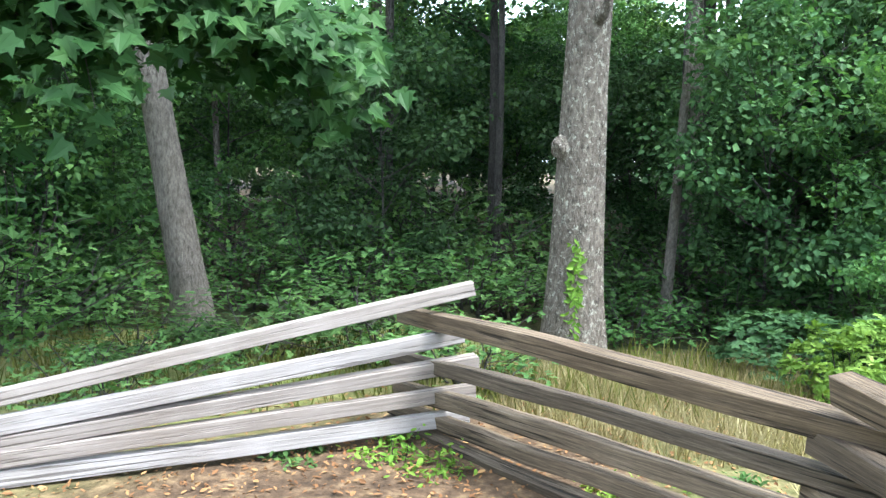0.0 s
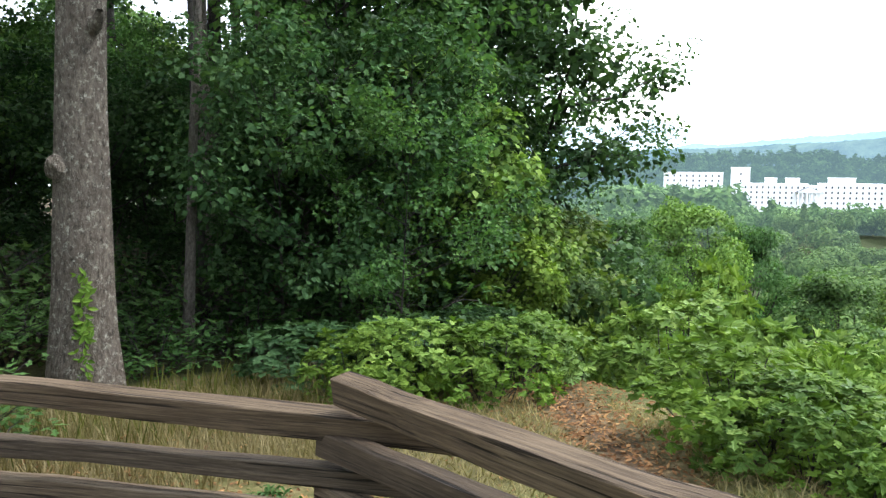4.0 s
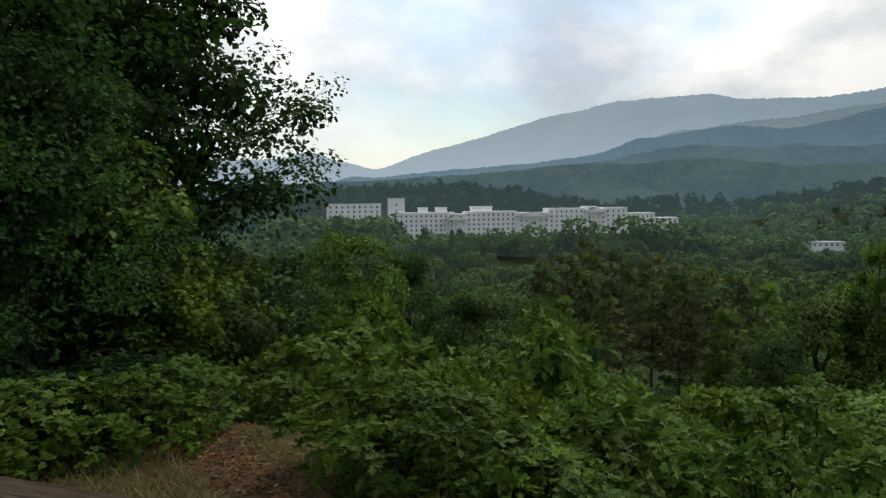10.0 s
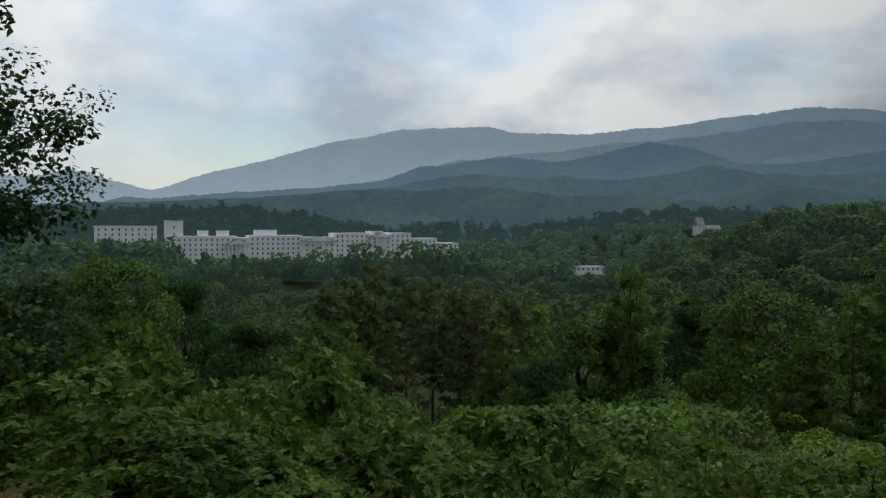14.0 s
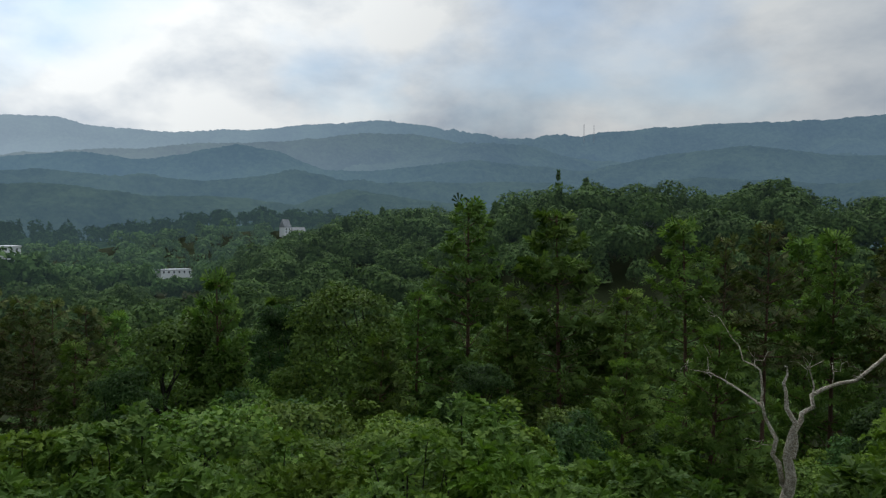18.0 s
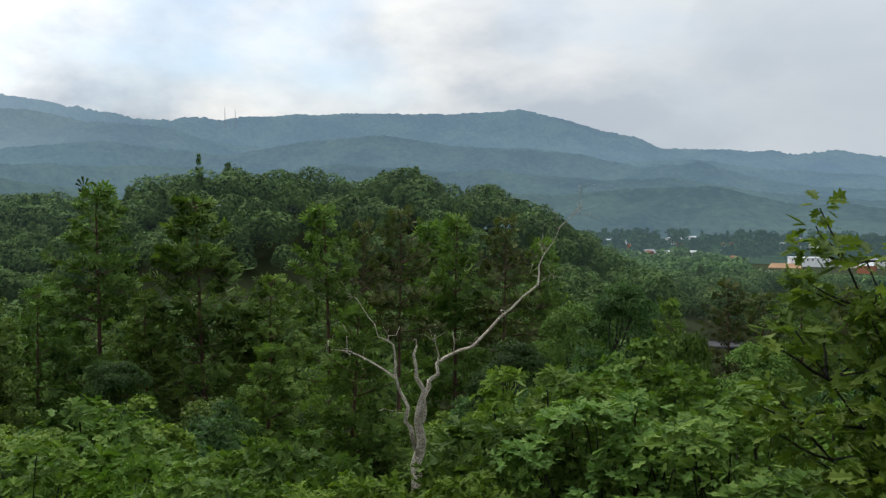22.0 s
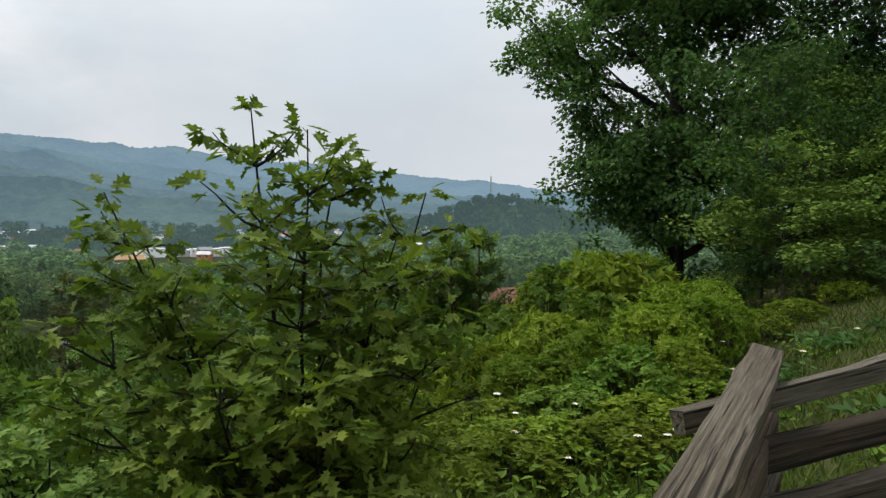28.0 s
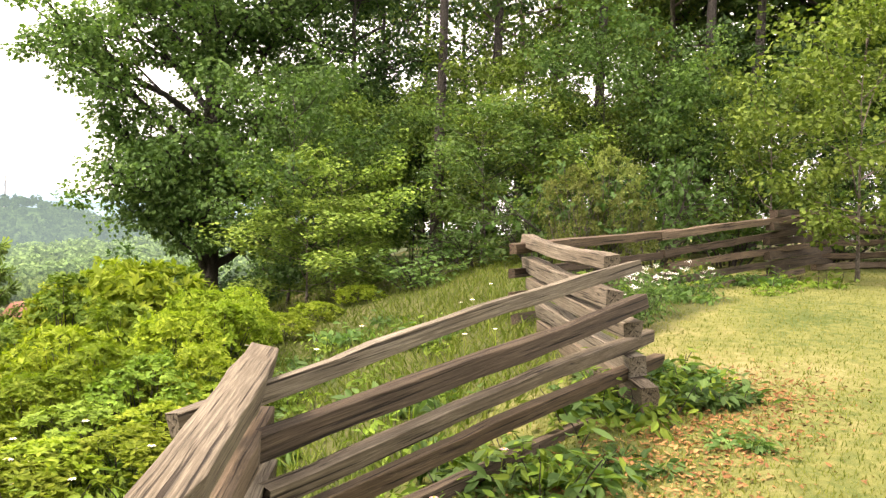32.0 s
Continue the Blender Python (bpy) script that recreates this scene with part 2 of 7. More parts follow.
def mottled(name, stops, scale, rough=0.9, bump=0.3, scale2=None, spec=0.2, coords="Object", dist=0.02):
    m, n, l, p = material(name)
    a = noise_node(n, l, scale, 7.0, 0.6, None, coords)
    r = ramp_node(n, stops)
    l.new(a.outputs[0], r.inputs[0])
    col = r.outputs[0]
    if scale2:
        b = noise_node(n, l, scale2, 4.0, 0.6, None, coords)
        t = ramp_node(n, [(0.3, (0.62, 0.62, 0.62)), (0.7, (1.15, 1.15, 1.15))])
        l.new(b.outputs[0], t.inputs[0])
        col = mix_node(n, l, 0.8, col, t.outputs[0], "MULTIPLY")
    l.new(col, p.inputs["Base Color"])
    p.inputs["Roughness"].default_value = rough
    p.inputs["Specular IOR Level"].default_value = spec
    if bump:
        bump_to(n, l, p, a.outputs[0], bump, dist)
    return m


def ground_material():
    """Lawn on the plateau, leaf litter and earth under the trees and on the path, green below."""
    m, n, l, p = material("ground_cover")
    fine = noise_node(n, l, 9.0, 8.0, 0.7)
    mid = noise_node(n, l, 0.55, 5.0, 0.6)
    grass = ramp_node(n, [(0.38, (0.050, 0.072, 0.019)), (0.5, (0.112, 0.120, 0.038)), (0.64, (0.190, 0.166, 0.082))])
    l.new(mix_node(n, l, 0.5, fine.outputs[0], mid.outputs[0]), grass.inputs[0])
    litter = ramp_node(n, [(0.3, (0.022, 0.015, 0.010)), (0.5, (0.070, 0.045, 0.027)), (0.7, (0.165, 0.112, 0.062))])
    l.new(fine.outputs[0], litter.inputs[0])
    wood = ramp_node(n, [(0.3, (0.014, 0.020, 0.008)), (0.7, (0.040, 0.050, 0.018))])
    l.new(fine.outputs[0], wood.inputs[0])
    a = n.new("ShaderNodeAttribute")
    a.attribute_name = "cover"
    sep = n.new("ShaderNodeSeparateColor")
    l.new(a.outputs["Color"], sep.inputs[0])
    col = mix_node(n, l, sep.outputs[0], wood.outputs[0], grass.outputs[0])
    col = mix_node(n, l, sep.outputs[1], col, litter.outputs[0])
    l.new(col, p.inputs["Base Color"])
    p.inputs["Roughness"].default_value = 0.95
    p.inputs["Specular IOR Level"].default_value = 0.1
    bump_to(n, l, p, fine.outputs[0], 0.7, 0.05)
    return m


def ridge_material(name, low, high, veil, share, bright=1.0):
    """Wooded mountains kilometres away; painted haze, a bluish emission, is mixed into their colour."""
    m, n, l, p = material(name)
    a = noise_node(n, l, 0.045, 8.0, 0.72)
    b = noise_node(n, l, 0.0045, 5.0, 0.6)
    r = ramp_node(n, [(0.40, low), (0.60, high)])
    l.new(mix_node(n, l, 0.5, a.outputs[0], b.outputs[0]), r.inputs[0])
    l.new(r.outputs[0], p.inputs["Base Color"])
    p.inputs["Roughness"].default_value = 1.0
    p.inputs["Specular IOR Level"].default_value = 0.0
    # painted haze: brighter and whiter towards GLOW_BEARING, stronger in the mix low down
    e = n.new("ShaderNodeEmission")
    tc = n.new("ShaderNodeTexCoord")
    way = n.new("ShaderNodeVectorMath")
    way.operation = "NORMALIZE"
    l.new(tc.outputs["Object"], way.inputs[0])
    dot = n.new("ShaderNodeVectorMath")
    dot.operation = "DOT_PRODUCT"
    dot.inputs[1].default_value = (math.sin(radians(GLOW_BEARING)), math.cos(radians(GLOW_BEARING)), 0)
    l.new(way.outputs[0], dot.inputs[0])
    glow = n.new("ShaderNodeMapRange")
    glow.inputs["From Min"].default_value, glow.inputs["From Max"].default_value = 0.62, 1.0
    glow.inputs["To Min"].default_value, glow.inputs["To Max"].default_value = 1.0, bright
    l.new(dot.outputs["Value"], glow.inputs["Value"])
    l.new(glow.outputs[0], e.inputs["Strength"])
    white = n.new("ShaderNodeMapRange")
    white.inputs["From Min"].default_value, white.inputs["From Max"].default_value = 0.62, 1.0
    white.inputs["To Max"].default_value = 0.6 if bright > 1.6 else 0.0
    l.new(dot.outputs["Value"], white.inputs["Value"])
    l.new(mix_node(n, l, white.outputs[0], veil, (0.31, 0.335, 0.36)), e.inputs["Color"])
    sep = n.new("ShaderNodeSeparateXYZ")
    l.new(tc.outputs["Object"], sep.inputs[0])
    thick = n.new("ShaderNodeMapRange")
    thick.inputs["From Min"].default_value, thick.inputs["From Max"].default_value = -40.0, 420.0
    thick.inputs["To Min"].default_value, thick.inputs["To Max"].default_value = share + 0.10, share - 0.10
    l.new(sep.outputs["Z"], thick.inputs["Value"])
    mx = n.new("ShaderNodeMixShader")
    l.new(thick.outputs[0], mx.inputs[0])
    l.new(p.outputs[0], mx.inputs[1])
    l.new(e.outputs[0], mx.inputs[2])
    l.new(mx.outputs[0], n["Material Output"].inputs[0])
    bump_to(n, l, p, a.outputs[0], 1.0, 15.0)
    return m


LEAF_DARK = leaf_material("leaf_forest", (0.0302, 0.0689, 0.0278), (0.0605, 0.124, 0.0466), (0.105, 0.185, 0.0705), 0.55, 0.34)
LEAF_OAK_LIT = leaf_material("leaf_oak_light", (0.0844, 0.157, 0.0323), (0.157, 0.259, 0.0532), (0.269, 0.379, 0.0802), 0.5, 0.30)
LEAF_OAK = leaf_material("leaf_oak", (0.0475, 0.1, 0.0312), (0.0875, 0.173, 0.0531), (0.156, 0.263, 0.0813), 0.5, 0.42)
LEAF_BRIGHT = leaf_material("leaf_bright", (0.141, 0.228, 0.0242), (0.255, 0.37, 0.043), (0.417, 0.511, 0.0753), 0.6, 0.42)
LEAF_LIGHT = leaf_material("leaf_light_green", (0.0865, 0.158, 0.0232), (0.151, 0.251, 0.0356), (0.24, 0.352, 0.0541), 0.6, 0.30)
LEAF_MAPLE = leaf_material("leaf_maple", (0.0188, 0.0549, 0.0159), (0.0361, 0.091, 0.0267), (0.0636, 0.136, 0.0383), 0.45)
# leaves of the valley woods, with haze painted in beyond 200 m
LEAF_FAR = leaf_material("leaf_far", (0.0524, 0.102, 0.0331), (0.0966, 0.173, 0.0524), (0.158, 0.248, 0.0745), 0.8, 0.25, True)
NEEDLE = leaf_material("pine_needle", (0.0811, 0.15, 0.0296), (0.146, 0.246, 0.0499), (0.234, 0.343, 0.0733), 0.7, 0.3)
NEEDLE_BRIGHT = leaf_material("pine_needle_young", (0.0675, 0.128, 0.0243), (0.119, 0.209, 0.0405), (0.196, 0.29, 0.0607), 0.7, 0.35)
LEAF_SAPLING = leaf_material("leaf_oak_sapling", (0.0911, 0.149, 0.0265), (0.174, 0.257, 0.0431), (0.298, 0.372, 0.0662), 0.5, 0.38)
NEEDLE_BROWN = leaf_material("pine_needle_rusty", (0.0605, 0.0893, 0.0259), (0.107, 0.138, 0.0418), (0.166, 0.18, 0.0605), 0.7, 0.25)
LEAF_DRY = leaf_material("leaf_litter", (0.085, 0.042, 0.020), (0.20, 0.105, 0.045), (0.36, 0.22, 0.095), 0.8, 0.1)
GRASS_BLADE = leaf_material("grass_blade", (0.0648, 0.0936, 0.0144), (0.137, 0.158, 0.0324), (0.238, 0.209, 0.072), 0.6, 0.3)
GRASS_DRY = leaf_material("grass_dry", (0.136, 0.119, 0.0425), (0.289, 0.238, 0.111), (0.425, 0.357, 0.204), 0.7, 0.25)
BARK = bark_material("bark_grey", (0.046, 0.039, 0.032), (0.19, 0.168, 0.142))
BARK_LICHEN = bark_material("bark_lichen", (0.036, 0.029, 0.023), (0.205, 0.172, 0.138), (0.36, 0.345, 0.285), 30.0, 0.535)
BARK_DARK = bark_material("bark_dark", (0.022, 0.020, 0.018), (0.078, 0.070, 0.062))
BARK_PINE = bark_material("bark_pine", (0.05, 0.032, 0.024), (0.17, 0.10, 0.07))
DEADWOOD = bark_material("bare_deadwood", (0.075, 0.055, 0.038), (0.40, 0.32, 0.23), (0.72, 0.66, 0.54), 9.0, 0.455)
RAIL_PALE = wood_material("rail_pale_wood", (0.18, 0.164, 0.16), (0.261, 0.241, 0.236), (0.333, 0.31, 0.306), 0.6)
RAIL_BROWN = wood_material("rail_brown_wood", (0.032, 0.025, 0.017), (0.104, 0.080, 0.055), (0.215, 0.173, 0.124), 0.95)
RAIL_GREY = wood_material("rail_grey_wood", (0.038, 0.034, 0.027), (0.138, 0.124, 0.097), (0.295, 0.268, 0.215), 0.95)
RAIL_DARK = wood_material("rail_dark_wood", (0.020, 0.016, 0.011), (0.062, 0.048, 0.034), (0.138, 0.110, 0.080), 0.95)
GROUND = ground_material()
WHITE_WALL = mottled("white_painted_wall", [(0.3, (0.86, 0.86, 0.86)), (0.7, (0.92, 0.92, 0.91))], 0.3, 0.7, 0.0)
GREY_ROOF = mottled("grey_slate_roof", [(0.3, (0.20, 0.21, 0.22)), (0.7, (0.33, 0.34, 0.35))], 0.4, 0.7, 0.1)
PALE_ROOF = mottled("pale_flat_roof", [(0.3, (0.50, 0.51, 0.52)), (0.7, (0.66, 0.67, 0.68))], 0.2, 0.7, 0.0)
BRICK_ORANGE = mottled("orange_brick", [(0.3, (0.34, 0.13, 0.07)), (0.7, (0.50, 0.22, 0.13))], 0.6, 0.85, 0.0)
ROOF_RED = mottled("brown_shingle", [(0.3, (0.15, 0.075, 0.05)), (0.7, (0.26, 0.13, 0.09))], 0.8, 0.85, 0.0)
EARTH_ORANGE = mottled("bare_orange_earth", [(0.3, (0.26, 0.15, 0.08)), (0.7, (0.36, 0.23, 0.13))], 0.05, 0.95, 0.0)
ASPHALT = mottled("asphalt", [(0.3, (0.06, 0.06, 0.063)), (0.7, (0.10, 0.10, 0.105))], 0.3, 0.9, 0.0)
CONCRETE = mottled("concrete", [(0.3, (0.34, 0.34, 0.34)), (0.7, (0.45, 0.45, 0.44))], 0.4, 0.9, 0.0)
STEEL = mottled("galvanised_steel", [(0.3, (0.30, 0.31, 0.33)), (0.7, (0.38, 0.39, 0.41))], 1.0, 0.5, 0.0)
PETAL_WHITE = mottled("white_petal", [(0.3, (0.74, 0.73, 0.68)), (0.7, (0.85, 0.84, 0.80))], 30.0, 0.7, 0.0)
PETAL_PINK = mottled("pink_petal", [(0.3, (0.70, 0.34, 0.38)), (0.7, (0.80, 0.50, 0.52))], 30.0, 0.7, 0.0)
PETAL_YELLOW = mottled("yellow_flower_heart", [(0.3, (0.70, 0.48, 0.05)), (0.7, (0.80, 0.60, 0.09))], 30.0, 0.7, 0.0)


def glass_material():
    m, n, l, p = material("window_glass")
    p.inputs["Base Color"].default_value = (0.03, 0.036, 0.045, 1)
    p.inputs["Roughness"].default_value = 0.12
    return m


GLASS = glass_material()


def car_paint(name, colour):
    m, n, l, p = material(name)
    p.inputs["Base Color"].default_value = (*colour, 1)
    p.inputs["Roughness"].default_value, p.inputs["Coat Weight"].default_value = 0.35, 0.6
    return m


PAINTS = [car_paint("car_white", (0.72, 0.72, 0.72)), car_paint("car_silver", (0.40, 0.41, 0.43)), car_paint("car_dark", (0.04, 0.045, 0.055)), car_paint("car_red", (0.32, 0.04, 0.035))]
RUBBER = car_paint("tyre_rubber", (0.02, 0.02, 0.02))


# ---- building tools ----


def mesh_np(name, verts, faces, mat, smooth=False, normals=None):
    """A mesh from arrays; faces: list of (n, k) index arrays."""
    me = bpy.data.meshes.new(name)
    verts = np.asarray(verts, dtype=np.float32)
    me.vertices.add(len(verts))
    me.vertices.foreach_set("co", verts.ravel())
    loops = np.concatenate([np.asarray(f).ravel() for f in faces]).astype(np.int32)
    totals = np.concatenate([np.full(len(f), np.asarray(f).shape[1]) for f in faces]).astype(np.int32)
    starts = np.concatenate([[0], np.cumsum(totals)[:-1]]).astype(np.int32)
    me.loops.add(len(loops))
    me.loops.foreach_set("vertex_index", loops)
    me.polygons.add(len(totals))
    me.polygons.foreach_set("loop_start", starts)
    me.polygons.foreach_set("loop_total", totals)
    me.polygons.foreach_set("use_smooth", np.full(len(totals), bool(smooth)))
    me.update(calc_edges=True)
    me.validate()
    if normals is not None:
        me.polygons.foreach_set("use_smooth", np.ones(len(totals), dtype=bool))
        me.normals_split_custom_set_from_vertices(normals)
    if mat:
        me.materials.append(mat)
    return me


def thing(name, label, category, at=(0, 0, 0), group="", kind="", turn=0.0):
    ob = new(name)
    ob.empty_display_size = 0.1
    ob.matrix_basis = pose(*at, 0, 0, turn)
    return tagged(ob, label, category, group, kind)


def part(name, shape, mat, parent, label=""):
    """Links a bmesh or a mesh as one object under a thing or a part."""
    if isinstance(shape, bmesh.types.BMesh):
        me = bpy.data.meshes.new(name)
        shape.to_mesh(me)
        shape.free()
    else:
        me = shape
    if mat and not me.materials:
        me.materials.append(mat)
    ob = new(name, me)
    ob.parent = parent
    return tagged(ob, label)


def bearing(deg, r, z=0.0, eye=(0.3, -0.4)):
    """The place r metres from the lookout, deg degrees clockwise from straight ahead at the start."""
    a = radians(deg)
    return (eye[0] + r * math.sin(a), eye[1] + r * math.cos(a), z)


def box_bm(bm, size, at=(0, 0, 0), turn=0.0, bevel=0.0):
    made = bmesh.ops.create_cube(bm, size=1.0, matrix=pose(*at, 0, 0, turn) @ Matrix.Diagonal((*size, 1)))["verts"]
    if bevel:
        edges = list({e for v in made for e in v.link_edges})
        bmesh.ops.bevel(bm, geom=edges, offset=bevel, segments=2, affect="EDGES", profile=0.5)


def tube_arrays(points, radii, sides=7, base=0, rough=0.0, seed=0):
    """A tapering tube along a line of points; rough: uneven outline."""
    pts = np.asarray(points, float)
    tang = np.gradient(pts, axis=0)
    tang /= np.linalg.norm(tang, axis=1)[:, None] + 1e-9
    ref = np.array([0.31, 0.95, 0.05]) if abs(tang[0][2]) > 0.7 else np.array([0.05, 0.02, 1.0])
    u = np.cross(tang, ref)
    u /= np.linalg.norm(u, axis=1)[:, None] + 1e-9
    v = np.cross(tang, u)
    ang = np.linspace(0, 2 * np.pi, sides, endpoint=False)
    rad = np.asarray(radii)[:, None] * np.ones(sides)
    if rough:
        g = np.random.default_rng(seed)
        rad = rad * (1 + rough * (g.random((1, sides)) - 0.5) + 0.6 * rough * (g.random(rad.shape) - 0.5))
    ring = pts[:, None] + rad[..., None] * (np.cos(ang)[None, :, None] * u[:, None] + np.sin(ang)[None, :, None] * v[:, None])
    n = len(pts)
    i = np.arange(n - 1)[:, None] * sides
    j = np.arange(sides)[None]
    k = (np.arange(sides)[None] + 1) % sides
    quads = np.stack([i + j, i + k, i + sides + k, i + sides + j], -1).reshape(-1, 4) + base
    return ring.reshape(-1, 3), quads


class Wood:
    """Collects tubes into one mesh."""

    def __init__(self):
        self.v, self.f, self.n = [], [], 0

    def tube(self, points, radii, sides=7, rough=0.0, seed=0):
        v, f = tube_arrays(points, radii, sides, self.n, rough, seed)
        self.v.append(v)
        self.f.append(f)
        self.n += len(v)

    def mesh(self, name, mat):
        return mesh_np(name, np.concatenate(self.v), [np.concatenate(self.f)], mat, True)


# leaf outlines: half the blade, from stalk to tip (across, along)
OAK_HALF = ((0, 0.0), (0.05, 0.14), (0.20, 0.24), (0.10, 0.36), (0.33, 0.52), (0.13, 0.60), (0.29, 0.80), (0.10, 0.82), (0, 1.0))
MAPLE_HALF = ((0, 0.0), (0.20, -0.10), (0.50, 0.06), (0.28, 0.24), (0.56, 0.56), (0.26, 0.50), (0.20, 0.66), (0.12, 0.78), (0, 1.0))
OVAL_HALF = ((0, 0.0), (0.17, 0.22), (0.22, 0.48), (0.13, 0.78), (0, 1.0))


def leaf_template(half, curl=0.12):
    h = np.array(half)
    k = len(h)
    left = np.stack([-h[:, 0], h[:, 1], curl * np.abs(h[:, 0]) - 0.18 * h[:, 1] ** 2], 1)
    right = np.stack([h[:, 0], h[:, 1], curl * np.abs(h[:, 0]) - 0.18 * h[:, 1] ** 2], 1)
    verts = np.concatenate([right, left[1:-1]])
    f1 = np.arange(k)
    f2 = np.concatenate([[0], [k - 1], k + np.arange(k - 2)[::-1]])
    return verts, [f1, f2]


RHOMB = (np.array([(0, 0, 0), (0.42, 0.45, 0.10), (0, 1.0, -0.08), (-0.42, 0.45, 0.10)], float), [np.array([0, 1, 2]), np.array([0, 2, 3])])
SPRAY = (np.array([(0, 0, 0)] + [q for a in (-1.0, -0.5, 0.0, 0.5, 1.0) for q in ((math.sin(a - 0.11) * (1 - 0.2 * abs(a)), math.cos(a - 0.11) * (1 - 0.2 * abs(a)), 0.08 * abs(a)), (math.sin(a + 0.11) * (1 - 0.2 * abs(a)), math.cos(a + 0.11) * (1 - 0.2 * abs(a)), -0.06))], float), [np.array([0, 2 + 2 * i, 1 + 2 * i]) for i in range(5)])
LANCE = (np.array([(0, 0, 0), (0.24, 0.42, 0.06), (0, 1.0, -0.12), (-0.24, 0.42, 0.06)], float), [np.array([0, 1, 2]), np.array([0, 2, 3])])
TRI = (np.array([(-0.36, 0.1, 0.04), (0.36, 0.0, 0.0), (0.05, 1.0, -0.06)], float), [np.array([0, 1, 2])])
OAK_LEAF = leaf_template(((0, 0.0), (0.20, 0.27), (0.09, 0.40), (0.31, 0.66), (0.11, 0.74), (0, 1.0)))
OAK, MAPLE, OVAL = leaf_template(OAK_HALF), leaf_template(MAPLE_HALF), leaf_template(OVAL_HALF)


def leaves_arrays(pos, size, template, normal, g, spread=0.55, forward=None, droop=0.0):
    """Places one blade of the template at each point: its face towards normal, loosely."""
    n = len(pos)
    nrm = normal + spread * g.normal(size=(n, 3))
    nrm /= np.linalg.norm(nrm, axis=1)[:, None] + 1e-9
    t = g.normal(size=(n, 3)) if forward is None else forward + 0.5 * g.normal(size=(n, 3))
    t[:, 2] -= droop
    t -= nrm * (t * nrm).sum(1)[:, None]
    t /= np.linalg.norm(t, axis=1)[:, None] + 1e-9
    b = np.cross(t, nrm)
    s = np.broadcast_to(np.asarray(size, float), (n,))[:, None, None]
    tv, tf = template
    verts = pos[:, None] + s * (tv[None, :, 0:1] * b[:, None] + tv[None, :, 1:2] * t[:, None] + tv[None, :, 2:3] * nrm[:, None])
    base = np.arange(n)[:, None] * len(tv)
    return verts.reshape(-1, 3), [base + f[None] for f in tf]


def soft_normals(way, g, blades, rough=0.5):
    """Leaf normals that follow the crown's rounded masses, so that it shades as foliage does."""
    n = way + rough * g.normal(size=way.shape)
    n /= np.linalg.norm(n, axis=1)[:, None] + 1e-9
    return np.repeat(n, blades, axis=0)


def clumped(centres, radius, per, g, flat=0.75):
    """Points in loose balls round the centres, and the way outwards from each."""
    k = len(centres)
    d = g.normal(size=(k, per, 3))
    d /= np.linalg.norm(d, axis=2)[..., None]
    r = np.broadcast_to(np.asarray(radius, float), (k,))[:, None, None] * g.random((k, per, 1)) ** 0.45
    off = d * r
    off[..., 2] *= flat
    return (centres[:, None] + off).reshape(-1, 3), d.reshape(-1, 3)


# ---- the lie of the land ----
EDGE = np.array([(-60, 120), (0, 120), (18, 60), (28, 13), (38, 7.5), (44, 6.5), (52, 4.4), (60, 3.2), (75, 2.9), (150, 2.9), (165, 3.3), (172, 4.0), (180, 6.0), (187, 8.5), (193, 13), (199, 21), (206, 36), (225, 70), (240, 120), (300, 120)], float)
HILLS = [  # bearing, distance, height, half-width across, half-width along the sight
    (112, 350, 52, 46, 80), (118, 350, 50, 50, 80), (126, 345, 49, 44, 80), (131, 350, 42, 40, 80), (101, 430, 42, 70, 110), (91, 900, 50, 170, 140), (56, 920, 54, 190, 72), (74, 980, 34, 150, 80), (64, 480, 14, 130, 50),
    (178, 1250, 54, 90, 110), (188, 1350, 40, 130, 140), (205, 900, 40, 200, 200)]
_pl = np.random.default_rng(3).random((8, 3))


def wobble(x, y, size):
    s = 0
    for a, b, c in _pl:
        s = s + np.sin((x * math.cos(6.3 * a) + y * math.sin(6.3 * a)) / size * (0.6 + b) + 6.3 * c)
    return s / 8


def ground_z(x, y):
    x, y = np.asarray(x, float), np.asarray(y, float)
    dx, dy = x - 0.3, y + 0.4
    r = np.hypot(dx, dy)
    az = (np.degrees(np.arctan2(dx, dy)) + 60) % 360 - 60
    edge = np.interp(az, EDGE[:, 0], EDGE[:, 1])
    up = np.maximum(0, -0.65 * x - 0.76 * y - 1.9)
    top = 1.2 * (1 - np.exp(-np.maximum(0, up - 0.5) / 6.5)) - 0.05 * np.clip(y - 2, 0, 6) - 0.06 * np.clip(r - 5, 0, 6) * (dx > 0) * (dy > 0)
    top = np.where((az > 120) & (az < 212), top * np.clip((az - 197) / 14, 0, 1), top)
    d = np.maximum(0, r - edge)
    down = 0.62 * np.minimum(d, 8) ** 2 / (np.minimum(d, 8) + 1.5) + 0.35 * np.maximum(0, d - 8)
    valley = -47 + 2.0 * wobble(x, y, 70) + 0.004 * np.maximum(0, r - 700)
    low = top - down
    z = np.where(low > valley + 8, low, valley + 8 * np.exp(np.minimum(0, (low - valley - 8) / 8)))
    rise = 0 * z
    for b, dist, h, wa, wr in HILLS:
        cx, cy, _ = bearing(b, dist)
        a = radians(b)
        along = (x - cx) * math.sin(a) + (y - cy) * math.cos(a)
        across = (x - cx) * math.cos(a) - (y - cy) * math.sin(a)
        rise = np.maximum(rise, h * np.exp(-0.5 * (across / wa) ** 2 - 0.5 * (along / wr) ** 2))
    z = z + rise
    return z + 0.03 * wobble(x, y, 1.1) * np.clip(r / 3, 0, 1)


def gz(x, y):
    return float(ground_z(x, y))


